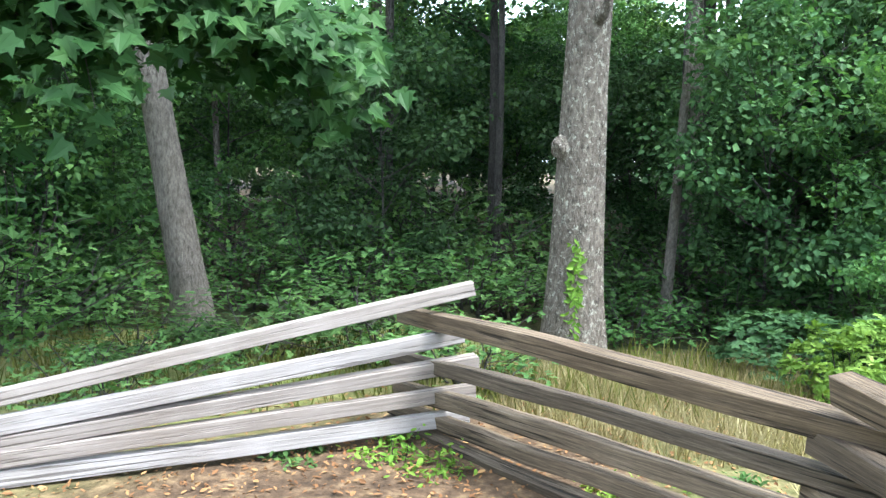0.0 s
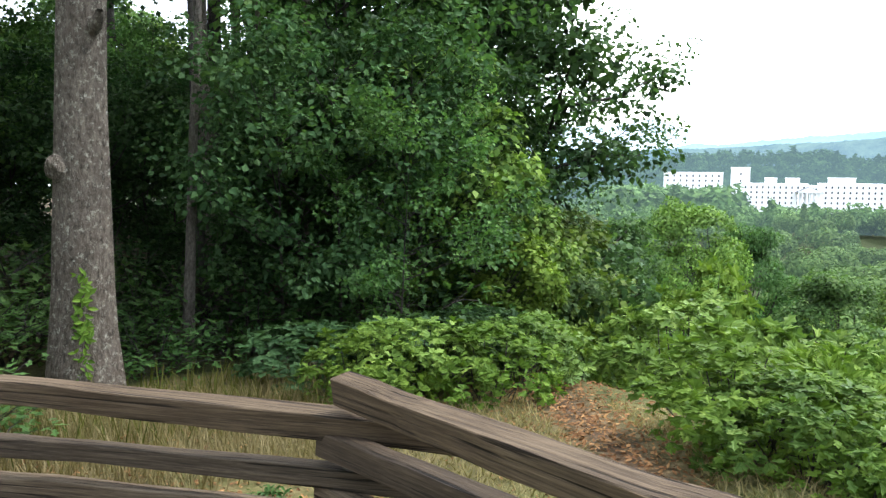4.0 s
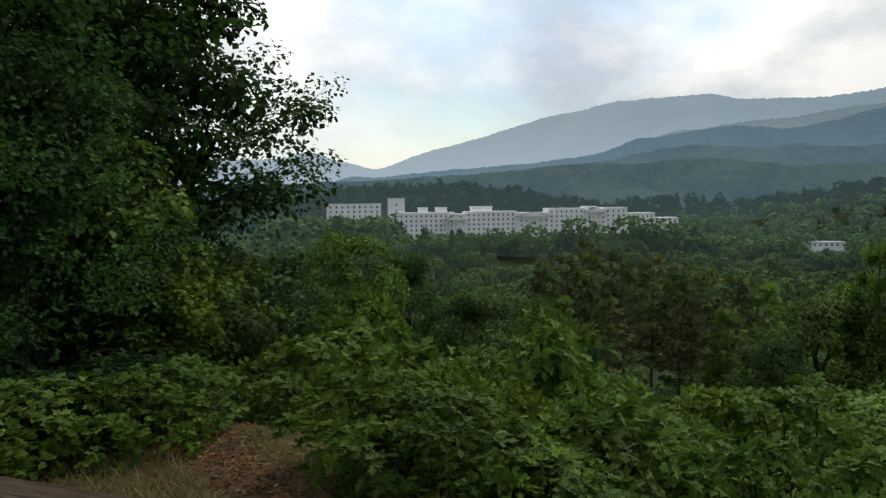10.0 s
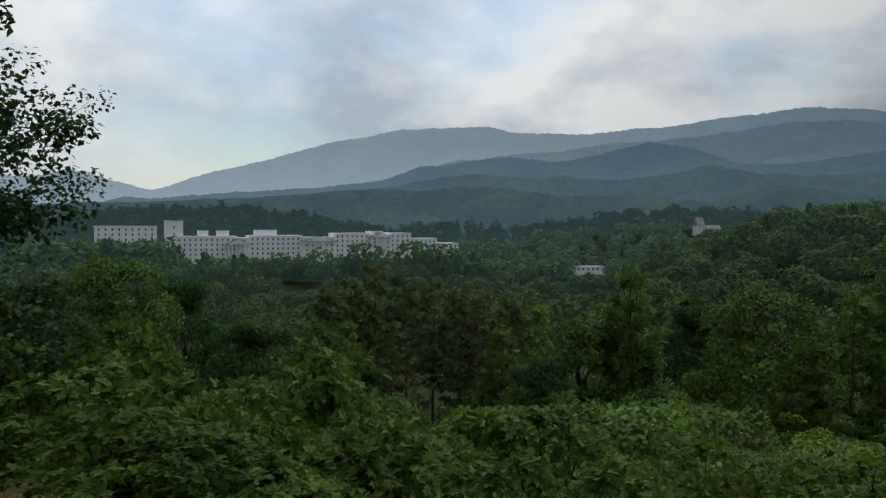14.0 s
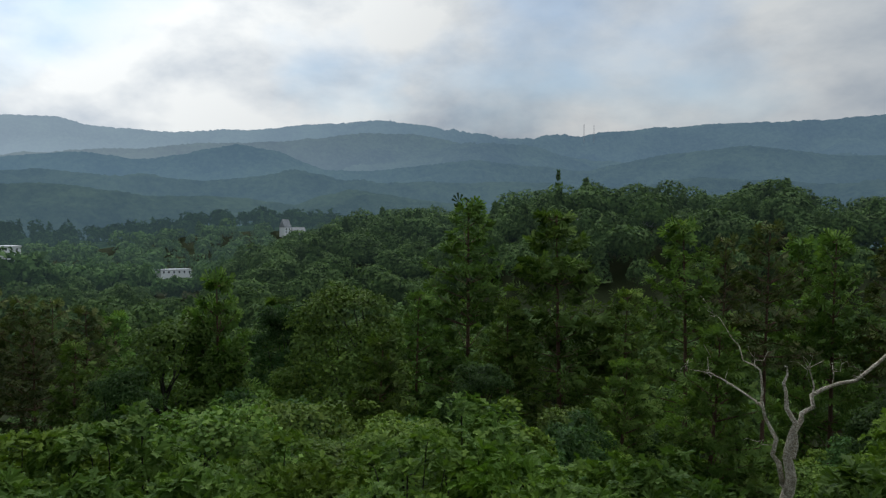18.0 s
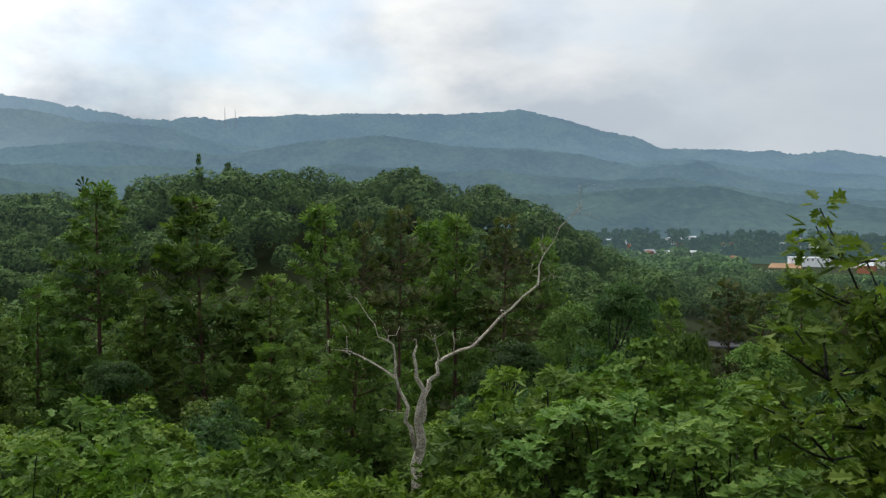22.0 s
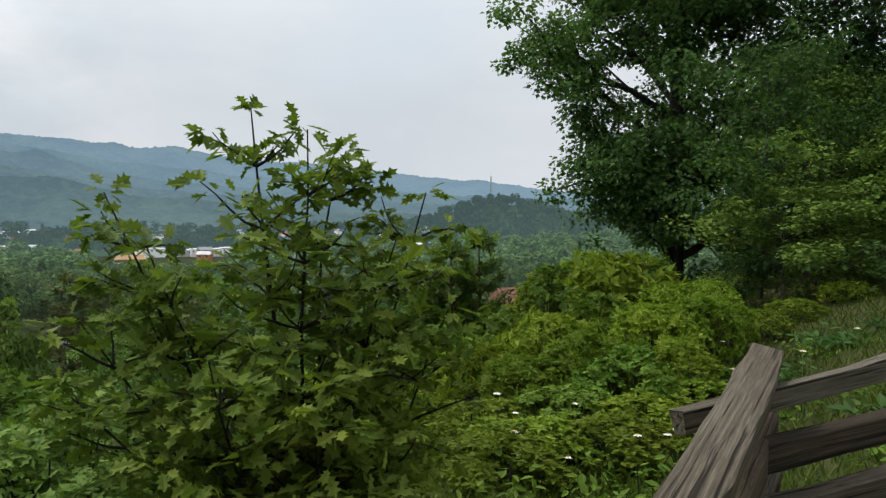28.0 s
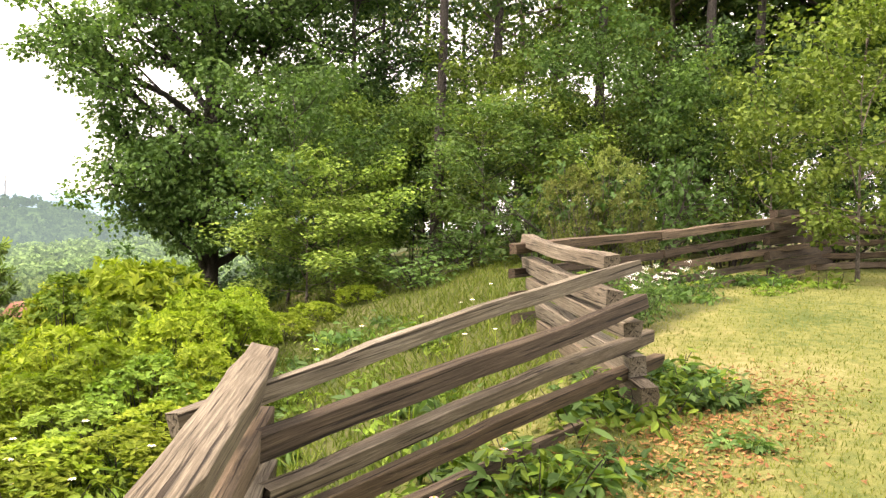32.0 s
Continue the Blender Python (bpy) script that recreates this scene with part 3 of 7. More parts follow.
radii_g = np.concatenate([[0.01], np.linspace(0.4, 14, 46), np.geomspace(14.6, 1750, 84)])
az_g = np.radians(np.arange(0, 360, 1.25))
rr, aa = np.meshgrid(radii_g, az_g, indexing="ij")
gx, gy = 0.3 + rr * np.sin(aa), -0.4 + rr * np.cos(aa)
gv = np.stack([gx, gy, ground_z(gx, gy)], -1).reshape(-1, 3)
na = len(az_g)
ii, jj = np.meshgrid(np.arange(len(radii_g) - 1), np.arange(na), indexing="ij")
kk = (jj + 1) % na
gf = np.stack([ii * na + jj, (ii + 1) * na + jj, (ii + 1) * na + kk, ii * na + kk], -1).reshape(-1, 4)
g_me = mesh_np("ground", gv, [gf], GROUND, True)
# woods with haze painted in as emission, also for ground beyond 790 m
WOODS_HAZE_PAINTED = ridge_material("woods_haze_painted", (0.020, 0.044, 0.016), (0.070, 0.120, 0.040), (0.14, 0.22, 0.245), 0.17)
g_me.materials.append(WOODS_HAZE_PAINTED)
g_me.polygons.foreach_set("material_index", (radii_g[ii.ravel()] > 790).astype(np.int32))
ground = tagged(new("ground", g_me), "grassy hilltop falling to a wooded valley", "ground", kind="structure")


def path_line(y):
    return 3.7 + 0.55 * (y - 3.6)


def bare_share(x, y):
    """Where leaf litter and bare earth lie: the footpath, the foot of the fence, the wood's floor."""
    path = np.exp(-0.5 * ((x - path_line(y)) / 0.30) ** 2) * (y > 1.5) * (y < 9)
    fence_foot = np.minimum(1, 1.7 * np.exp(-0.5 * ((np.abs(x) * 0.9 + y - 4.1) / 1.0) ** 2)) * (x > -2.6) * (x < 1.1)
    verge = 0.6 * np.exp(-0.5 * ((x - 2.6) / 1.6) ** 2) * np.clip((y - 2.4) / 1.0, 0, 1) * (y < 8)
    wood = np.clip((y - 8) / 3, 0, 1) * (x < 8) * (np.hypot(x, y) < 60) * 0.6
    south = np.clip((-y - 13) / 5, 0, 1) * np.clip((x + 0.9 * (y + 13) + 14) / 4, 0, 1) * 0.3
    south = south * (np.hypot(x, y) < 45)
    return np.clip(np.maximum.reduce([path, fence_foot, verge, wood, south]), 0, 1)


r_flat = rr.ravel()
grass_share = np.clip((np.interp((np.degrees(np.arctan2(gv[:, 0] - 0.3, gv[:, 1] + 0.4)) + 60) % 360 - 60, EDGE[:, 0], EDGE[:, 1]) + 2 - r_flat) / 3, 0, 1) * (gv[:, 1] < 8)
beyond = (gv[:, 0] * 0.44 - gv[:, 1] * 0.9 > 3.4) & (gv[:, 1] < -3) & (gv[:, 0] > -7)
grass_share = np.where(beyond, 0.3 * grass_share, grass_share)
cover = np.stack([grass_share, bare_share(gv[:, 0], gv[:, 1]), 0 * r_flat, 1 + 0 * r_flat], 1)
attr = g_me.attributes.new("cover", "FLOAT_COLOR", "POINT")
attr.data.foreach_set("color", cover.astype(np.float32).ravel())


# ---- mountains ----
def mountain(name, label, keys, dist, depth, foot, mat, seed, rough=1.0):
    """A range: its crest's height in degrees by bearing, its distance, and slopes cut by side valleys."""
    k = np.array(keys, float)
    az = np.arange(k[0, 0], k[-1, 0], 0.16)
    el = np.interp(az, k[:, 0], k[:, 1])
    ker = np.hanning(11)
    el = np.convolve(np.pad(el, 5, mode="edge"), ker / ker.sum(), "valid")
    g = np.random.default_rng(seed)
    jag = np.convolve(g.normal(size=len(az) + 6), np.ones(7) / 7, "valid") * 0.06 * rough + g.normal(size=len(az)) * 0.022 * rough
    jag += np.convolve(g.normal(size=len(az) + 30), np.hanning(31) / np.hanning(31).sum(), "valid") * 0.18 * rough
    top = 1.65 + dist * np.tan(np.radians(el)) + dist * np.radians(jag)
    s = np.concatenate([np.linspace(0, 1, 44), [1.12, 1.25]])
    A, S = np.meshgrid(np.radians(az), s, indexing="ij")
    prof = np.where(S <= 1, S ** 1.35, 1 - 2.0 * (S - 1))
    R = np.where(S <= 1, dist - depth * (1 - S), dist + depth * (S - 1))
    X, Y = R * np.sin(A) + 977 * seed, R * np.cos(A)
    fold = sum(a * wobble(X, Y, w * depth / 1500) for a, w in ((1.0, 260), (0.75, 130), (0.5, 66), (0.3, 33)))
    span = top[:, None] - foot
    calm = np.clip(np.minimum(S / 0.15, (1 - S) / 0.12), 0, 1)
    Z = foot + span * prof + 0.24 * span * fold * calm + g.normal(size=S.shape) * 0.006 * span * (S < 0.97)
    v = np.stack([0.3 + R * np.sin(A), -0.4 + R * np.cos(A), Z], -1).reshape(-1, 3)
    n, m = len(az), len(s)
    i, j = np.meshgrid(np.arange(n - 1), np.arange(m - 1), indexing="ij")
    f = np.stack([i * m + j, (i + 1) * m + j, (i + 1) * m + j + 1, i * m + j + 1], -1).reshape(-1, 4)
    return tagged(new(name, mesh_np(name, v, [f], mat, True)), label, "mountain", kind="structure")


# haze is painted into each range: veil colour as emission, share its strength
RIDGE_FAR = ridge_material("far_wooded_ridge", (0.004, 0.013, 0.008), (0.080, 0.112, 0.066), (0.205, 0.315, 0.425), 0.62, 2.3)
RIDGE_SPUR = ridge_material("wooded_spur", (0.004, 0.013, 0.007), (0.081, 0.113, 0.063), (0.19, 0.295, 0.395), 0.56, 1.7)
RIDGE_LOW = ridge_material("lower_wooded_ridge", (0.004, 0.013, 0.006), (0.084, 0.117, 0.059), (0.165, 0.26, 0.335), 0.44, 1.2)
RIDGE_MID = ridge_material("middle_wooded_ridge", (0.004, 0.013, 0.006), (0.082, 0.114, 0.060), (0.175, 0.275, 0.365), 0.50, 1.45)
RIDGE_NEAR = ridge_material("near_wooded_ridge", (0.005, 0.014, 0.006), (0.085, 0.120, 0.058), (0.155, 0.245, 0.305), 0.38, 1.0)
mountain("backdrop_far_range", "long blue-green wooded mountain range with painted haze",
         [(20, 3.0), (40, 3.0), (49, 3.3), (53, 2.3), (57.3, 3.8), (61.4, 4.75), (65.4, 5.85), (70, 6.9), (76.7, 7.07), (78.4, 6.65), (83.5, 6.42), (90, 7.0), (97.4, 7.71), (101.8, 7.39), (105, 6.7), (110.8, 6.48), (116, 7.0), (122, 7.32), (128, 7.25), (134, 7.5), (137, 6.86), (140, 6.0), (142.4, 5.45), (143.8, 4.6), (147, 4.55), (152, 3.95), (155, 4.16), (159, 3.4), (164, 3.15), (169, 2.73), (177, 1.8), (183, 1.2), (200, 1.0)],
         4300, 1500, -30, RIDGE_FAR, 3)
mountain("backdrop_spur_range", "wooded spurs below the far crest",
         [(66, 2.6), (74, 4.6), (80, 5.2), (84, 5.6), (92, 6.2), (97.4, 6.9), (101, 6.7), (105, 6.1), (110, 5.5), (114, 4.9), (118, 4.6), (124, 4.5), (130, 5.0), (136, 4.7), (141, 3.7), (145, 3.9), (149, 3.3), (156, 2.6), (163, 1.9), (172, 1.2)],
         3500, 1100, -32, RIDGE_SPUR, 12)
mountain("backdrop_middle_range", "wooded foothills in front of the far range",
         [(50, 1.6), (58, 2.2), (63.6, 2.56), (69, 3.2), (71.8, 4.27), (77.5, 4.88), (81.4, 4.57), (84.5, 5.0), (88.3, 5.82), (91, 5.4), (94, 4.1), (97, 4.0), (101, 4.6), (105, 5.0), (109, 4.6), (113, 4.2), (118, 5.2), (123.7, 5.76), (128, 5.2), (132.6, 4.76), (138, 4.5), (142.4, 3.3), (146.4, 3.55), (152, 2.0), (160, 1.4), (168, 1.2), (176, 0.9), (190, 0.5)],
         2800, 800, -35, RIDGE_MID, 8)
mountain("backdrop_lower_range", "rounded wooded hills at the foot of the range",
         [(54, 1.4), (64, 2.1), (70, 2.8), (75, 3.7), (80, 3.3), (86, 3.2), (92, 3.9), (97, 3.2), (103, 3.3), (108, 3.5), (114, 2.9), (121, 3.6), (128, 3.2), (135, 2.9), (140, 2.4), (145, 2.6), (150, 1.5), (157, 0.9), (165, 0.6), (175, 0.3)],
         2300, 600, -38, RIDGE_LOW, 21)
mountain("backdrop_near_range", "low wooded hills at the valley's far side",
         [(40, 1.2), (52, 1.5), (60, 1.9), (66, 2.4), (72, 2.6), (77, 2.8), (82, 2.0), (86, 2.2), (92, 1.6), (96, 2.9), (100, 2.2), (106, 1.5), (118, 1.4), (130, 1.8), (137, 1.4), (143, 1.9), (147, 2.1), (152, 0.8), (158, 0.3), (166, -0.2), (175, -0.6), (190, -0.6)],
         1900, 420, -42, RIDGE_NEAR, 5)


# ---- trees and shrubs: the kinds ----
def grow_line(start, way, length, n, g, bend=0.12, lift=0.0):
    pts = [np.array(start, float)]
    d = np.array(way, float)
    d /= np.linalg.norm(d)
    for _ in range(n):
        d = d + bend * g.normal(size=3) + np.array([0, 0, lift])
        d /= np.linalg.norm(d)
        pts.append(pts[-1] + d * length / n)
    return np.array(pts)


def hardwood(name, label, H, r0, crown_low, spread, seed, leaves, leaf_size, template, leaf_mat, bark, limbs=12, lean=(0.0, 0.0), clump=0.6, group="", subs=4, shape=1.0, limb_sides=6, peak=0.12, soft=False, rise0=None):
    """A broad-leaved tree: flared tapering trunk, limbs, branches and a crown of single leaves in loose clumps."""
    g = np.random.default_rng(seed)
    wood = Wood()
    s = np.concatenate([np.linspace(0, 0.06, 4)[:-1], np.linspace(0.06, 1, 11)])
    wander = np.cumsum(g.normal(size=(14, 2)), 0) * 0.012 * H ** 0.6
    wander -= wander[0]
    trunk = np.stack([lean[0] * s * H + wander[:, 0] * s, lean[1] * s * H + wander[:, 1] * s, s * H * 0.95 - 0.35 * (s == 0)], 1)
    rad = r0 * (1 - 0.86 * s ** 0.9) * (1 + 0.55 * np.exp(-s * H / 0.45))
    wood.tube(trunk, rad, 11, 0.16, seed)
    centres = []
    for i in range(limbs):
        f = crown_low + (0.97 - crown_low) * ((i + 0.5 * g.random()) / limbs)
        p = np.array([np.interp(f, s, trunk[:, k]) for k in range(3)])
        a = i * 2.4 + 0.5 * g.normal()
        q = (f - crown_low) / (1 - crown_low)
        length = spread * (0.35 + 0.95 * math.sin(math.pi * (peak + (0.92 - peak) * q)) ** shape) * (0.82 + 0.36 * g.random())
        rise = (0.15 if peak < 0.3 else -0.08) + 0.9 * q if rise0 is None else rise0 + 0.9 * q
        line = grow_line(p, (math.cos(a), math.sin(a), rise), length, 6, g, 0.13, 0.03)
        lr = 0.42 * r0 * (1 - 0.8 * f) + 0.012
        wood.tube(line, np.linspace(lr, 0.25 * lr, 7), limb_sides, 0.1, i)
        centres += [line[4], line[6]]
        for j in range(subs):
            k = 2 + j % 4
            away = np.array([math.cos(a + (1 if j % 2 else -1) * (0.6 + 0.5 * g.random())), math.sin(a + (1 if j % 2 else -1) * (0.6 + 0.5 * g.random())), 0.15 + 0.5 * g.random()])
            b = grow_line(line[k], away, length * (0.30 + 0.3 * g.random()), 4, g, 0.2, 0.02)
            wood.tube(b[::2], np.linspace(0.4 * lr, 0.1 * lr + 0.003, 3), 3)
            centres += [b[2], b[4]]
    centres = np.array(centres)
    per = max(4, leaves // len(centres))
    pos, out = clumped(centres, clump * (0.7 + 0.7 * g.random(len(centres))), per, g, 0.62)
    nrm = 0.45 * out + np.array([0, 0, 0.75])
    v, f = leaves_arrays(pos, leaf_size * (0.7 + 0.6 * g.random(len(pos))), template, nrm, g, 0.5, out, 0.3)
    t = thing(name, label, "tree", group=group)
    part("trunk", wood.mesh("trunk", bark), bark, t)
    shade = None
    if soft:
        mid = trunk[:, :2].mean(0)
        way = 0.9 * out + 0.5 * np.stack([pos[:, 0] - mid[0], pos[:, 1] - mid[1], pos[:, 2] - 0.45 * H], 1) / spread + np.array([0, 0, 0.2])
        shade = soft_normals(way, g, len(template[0]))
    part("crown", mesh_np("crown", v, f, leaf_mat, False, shade), leaf_mat, t)
    return t


def shrub(name, label, height, width, seed, leaves, leaf_size, template, leaf_mat, stems=9, group="", category="shrub", apart=False):
    """A bush of several stems from one root, with whorls of leaves along its twigs."""
    g = np.random.default_rng(seed)
    wood = Wood()
    pos, out, single = [], [], []
    for i in range(stems):
        a = i * 2.4 + g.normal() * 0.3
        o = width * 0.5 * math.sqrt((i + 0.5) / stems)
        line = grow_line((0.06 * math.cos(a), 0.06 * math.sin(a), -0.25), (o * math.cos(a), o * math.sin(a), height * (1.0 - 0.25 * (o / width))), (height + 0.25) * (0.75 + 0.35 * g.random()), 7, g, 0.10, 0.02)
        if apart:
            one = Wood()
            one.tube(line, np.linspace(0.006, 0.002, 8), 5)
            single.append(one)
        else:
            wood.tube(line, np.linspace(0.018, 0.004, 8), 5)
        tips = [line[5], line[7]]
        for j in range(4):
            b = grow_line(line[2 + j], (math.cos(a + 1.5 * g.normal()), math.sin(a + 1.5 * g.normal()), 0.45), 0.42 * width * (0.5 + 0.6 * g.random()), 4, g, 0.2, 0.03)
            if not apart:
                wood.tube(b, np.linspace(0.009, 0.003, 5), 4)
            tips += [b[2], b[3], b[4]]
        tips = np.array(tips)
        per = max(2, leaves // (stems * len(tips)))
        p, d = clumped(tips, 0.16 * width ** 0.5, per, g, 0.7)
        pos.append(p)
        out.append(d)
    pos, out = np.concatenate(pos), np.concatenate(out)
    pos[:, 2] = np.maximum(pos[:, 2], 0.03)
    v, f = leaves_arrays(pos, leaf_size * (0.65 + 0.6 * g.random(len(pos))), template, 0.4 * out + np.array([0, 0, 0.8]), g, 0.42, out, 0.15)
    t = thing(name, label, category, group=group)
    for one in single or [wood]:
        part("stem", one.mesh("stem", BARK_DARK), BARK_DARK, t)
    part("foliage", mesh_np("foliage", v, f, leaf_mat), leaf_mat, t)
    return t


def lobed(name, label, H, r0, low, spread, seed, leaves, leaf_size, template, leaf_mat, bark, lobes=24, flat=0.7, group="", category="tree", up=0.55, stems=1, share=0.36, whorl=0, limbs_apart=False):
    """A rounded tree or bush: its leaves clothe separate rounded masses, with shade between them."""
    g = np.random.default_rng(seed)
    k = np.arange(lobes) + 0.5
    dz = 1 - 1.72 * k / lobes
    a = k * 2.39996 + 0.35 * g.normal(size=lobes)
    q = np.sqrt(1 - dz ** 2)
    d = np.stack([q * np.cos(a), q * np.sin(a), dz], 1) + 0.12 * g.normal(size=(lobes, 3))
    d /= np.linalg.norm(d, axis=1)[:, None]
    rl = spread * share * (0.65 + 0.6 * g.random(lobes))
    hz = 0.5 * (1 - low) * H
    half = np.stack([spread - 0.8 * rl, spread - 0.8 * rl, np.maximum(0.1, hz - 0.8 * rl * flat)], 1)
    cen = np.array([0, 0, H - hz]) + d * half * (0.72 + 0.36 * g.random((lobes, 1)))
    cen[:, :2] *= (1 - 0.28 * np.clip(d[:, 2:], 0, 1))
    wood = Wood()
    top = H - 0.7 * hz
    s = np.linspace(0, 1, 7)
    bend = 0.05 * H * np.stack([np.sin(2.5 * s + seed) - math.sin(seed), np.sin(2.1 * s + 2 * seed) - math.sin(2 * seed)], 1)
    trunk = np.stack([bend[:, 0], bend[:, 1], s * top - 0.3 * (s == 0)], 1)
    if stems == 1:
        wood.tube(trunk, r0 * (1 - 0.75 * s) * (1 + 0.5 * np.exp(-s * H / 0.4)), 8, 0.12, seed)
    limbs = []
    for i in range(lobes):
        f = 0.0 if stems > 1 else float(np.clip(0.25 + 0.6 * (cen[i, 2] - 0.35 * q[i] * spread) / top, 0.12, 0.98))
        p = np.array([np.interp(f, s, trunk[:, m]) for m in range(3)])
        m_ = 0.5 * (p + cen[i]) + np.array([0, 0, -0.04 * H]) + 0.05 * spread * g.normal(size=3)
        w = r0 * (0.32 if stems == 1 else 0.6) * (0.7 + 0.5 * g.random())
        if limbs_apart:
            one = Wood()
            limbs.append(one)
        (one if limbs_apart else wood).tube(np.array([p, m_, cen[i], cen[i] + d[i] * rl[i] * 0.7]), [w, 0.75 * w, 0.45 * w, 0.12 * w], 5)
    n = np.maximum(3, (leaves * rl ** 2 / (rl ** 2).sum()).astype(int))
    at = np.repeat(np.arange(lobes), n)
    e = g.normal(size=(len(at), 3))
    e /= np.linalg.norm(e, axis=1)[:, None]
    e = e + 0.75 * d[at] + np.array([0, 0, 0.35])
    e /= np.linalg.norm(e, axis=1)[:, None]
    bump = 1 + 0.22 * np.sin(5 * e[:, 0] + at) * np.sin(4.3 * e[:, 1] + 2 * at)
    off = e * (rl[at] * bump * (0.62 + 0.5 * g.random(len(at)) ** 0.6))[:, None]
    off[:, 2] *= flat
    pos = cen[at] + off
    pos[:, 2] = np.maximum(pos[:, 2], 0.03)
    if whorl:
        # leaves sit in rosettes round the twigs' ends
        first = g.random(len(pos)) < 1.0 / whorl
        axis = 0.9 * e[first] + np.array([0, 0, up]) + 0.35 * g.normal(size=(first.sum(), 3))
        axis /= np.linalg.norm(axis, axis=1)[:, None]
        hub = np.repeat(pos[first], whorl, axis=0)
        axis = np.repeat(axis, whorl, axis=0)
        ring = np.cross(axis, g.normal(size=axis.shape))
        ring /= np.linalg.norm(ring, axis=1)[:, None] + 1e-9
        sizes = leaf_size * np.repeat(0.8 + 0.4 * g.random(first.sum()), whorl) * (0.7 + 0.45 * g.random(len(hub)))
        v, f = leaves_arrays(hub + 0.12 * leaf_size * ring, sizes, template, axis - 0.35 * ring, g, 0.34, 2.2 * ring + 0.9 * axis, 0.15)
    else:
        v, f = leaves_arrays(pos, leaf_size * (0.65 + 0.65 * g.random(len(pos))), template, 0.5 * e + np.array([0, 0, up]), g, 0.45, e, 0.15)
    t = thing(name, label, category, group=group)
    kind = "trunk" if stems == 1 else "stem"
    part(kind, wood.mesh(kind, bark), bark, t)
    for one in limbs:
        part("limb", one.mesh("limb", bark), bark, t)
    shade = None if whorl else soft_normals(0.9 * e + 0.35 * d[at] + np.array([0, 0, 0.15]), g, len(template[0]), 0.4)
    kind = "crown" if stems == 1 else "foliage"
    part(kind, mesh_np(kind, v, f, leaf_mat, False, shade), leaf_mat, t)
    return t


def pine(name, label, H, r0, spread, seed, needle_mat, whorls=16, low=0.25, tuft=0.55, group="", per=13, ragged=0.3, taper=0.65, droop=0.0):
    """A pine: straight stem, tiers of level branches with gaps between, tufts of needles in flat sprays."""
    g = np.random.default_rng(seed)
    wood = Wood()
    s = np.linspace(0, 1, 9)
    stem = np.stack([0.25 * np.sin(s * 3 + seed), 0.25 * np.sin(s * 2.2 + 2 * seed), s * H - 0.5 * (s == 0)], 1)
    wood.tube(stem, r0 * (1 - 0.9 * s) + 0.02, 7)
    for i in range(int(10 * low)):
        f, a = low * (0.3 + 0.7 * g.random()), 6.28 * g.random()
        p = np.array([np.interp(f, s, stem[:, k]) for k in range(3)])
        wood.tube(grow_line(p, (math.cos(a), math.sin(a), 0.1), 0.35 * spread * g.random(), 3, g, 0.1), [0.035, 0.03, 0.02, 0.01], 4)
    pos, out = [], []
    for i in range(whorls):
        f = low + (0.985 - low) * (i + 0.25 * g.normal()) / (whorls - 1)
        f = min(f, 0.99)
        q = max(0.0, (f - low) / (1 - low))
        arms = 6 if q < 0.7 else 4
        for j in range(arms):
            if g.random() < ragged * 0.4:
                continue
            a = j * 6.283 / arms + i * 0.9 + 0.3 * g.normal()
            length = spread * max(0.05, 1 - q) ** taper * (0.72 + 0.28 * math.sin(min(1, q * 3 + 0.25) * 1.57)) * (1 - ragged * g.random()) + 0.35
            p = np.array([np.interp(f, s, stem[:, k]) for k in range(3)])
            line = grow_line(p, (math.cos(a), math.sin(a), 0.05 + 0.55 * q - droop), length, 5, g, 0.06, 0.03)
            wood.tube(line, np.linspace(0.045, 0.012, 6), 4)
            m = max(4, int(per * (0.35 + length / spread)))
            u = 0.22 + 0.8 * g.random(m) ** 0.8
            at = np.stack([np.interp(np.minimum(u, 1) * 5, range(6), line[:, k]) for k in range(3)], 1)
            wide = (0.20 * length + 0.15) * (1.05 - 0.6 * np.abs(u - 0.6))
            turn = np.array([-math.sin(a), math.cos(a), 0])
            side = turn * (g.normal(size=m) * 0.6 * wide)[:, None] + np.array([0, 0, 1]) * (0.10 * tuft * g.normal(size=m))[:, None]
            pos.append(at + side)
            out.append(np.stack([np.full(m, math.cos(a)), np.full(m, math.sin(a)), 0.35 + 0.2 * g.normal(size=m)], 1) + 0.8 * side / (np.linalg.norm(side, axis=1)[:, None] + 1e-6))
    pos, out = np.concatenate(pos), np.concatenate(out)
    v, f = leaves_arrays(pos, tuft * (0.65 + 0.6 * g.random(len(pos))), SPRAY, np.array([0, 0, 0.7]) + 0.1 * out, g, 0.45, out)
    t = thing(name, label, "pine", group=group)
    part("trunk", wood.mesh("trunk", BARK_PINE), BARK_PINE, t)
    way = 0.45 * out + np.array([0, 0, 0.55])
    part("crown", mesh_np("crown", v, f, needle_mat, False, soft_normals(way, g, len(SPRAY[0]), 0.45)), needle_mat, t)
    return t


def place(template, x, y, scale=1.0, turn=0.0, sink=0.0, stretch=None, first=set()):
    """Sets the kind itself on the ground the first time, and copies afterwards."""
    m = pose(x, y, gz(x, y) - sink, 0, 0, turn)
    k = stretch or (scale, scale, scale)
    if template.name not in first:
        first.add(template.name)
        template.matrix_basis = m @ Matrix.Diagonal((*k, 1))
        return template
    c = copy_thing(template, m)
    c.matrix_basis = m @ Matrix.Diagonal((*k, 1))
    return c


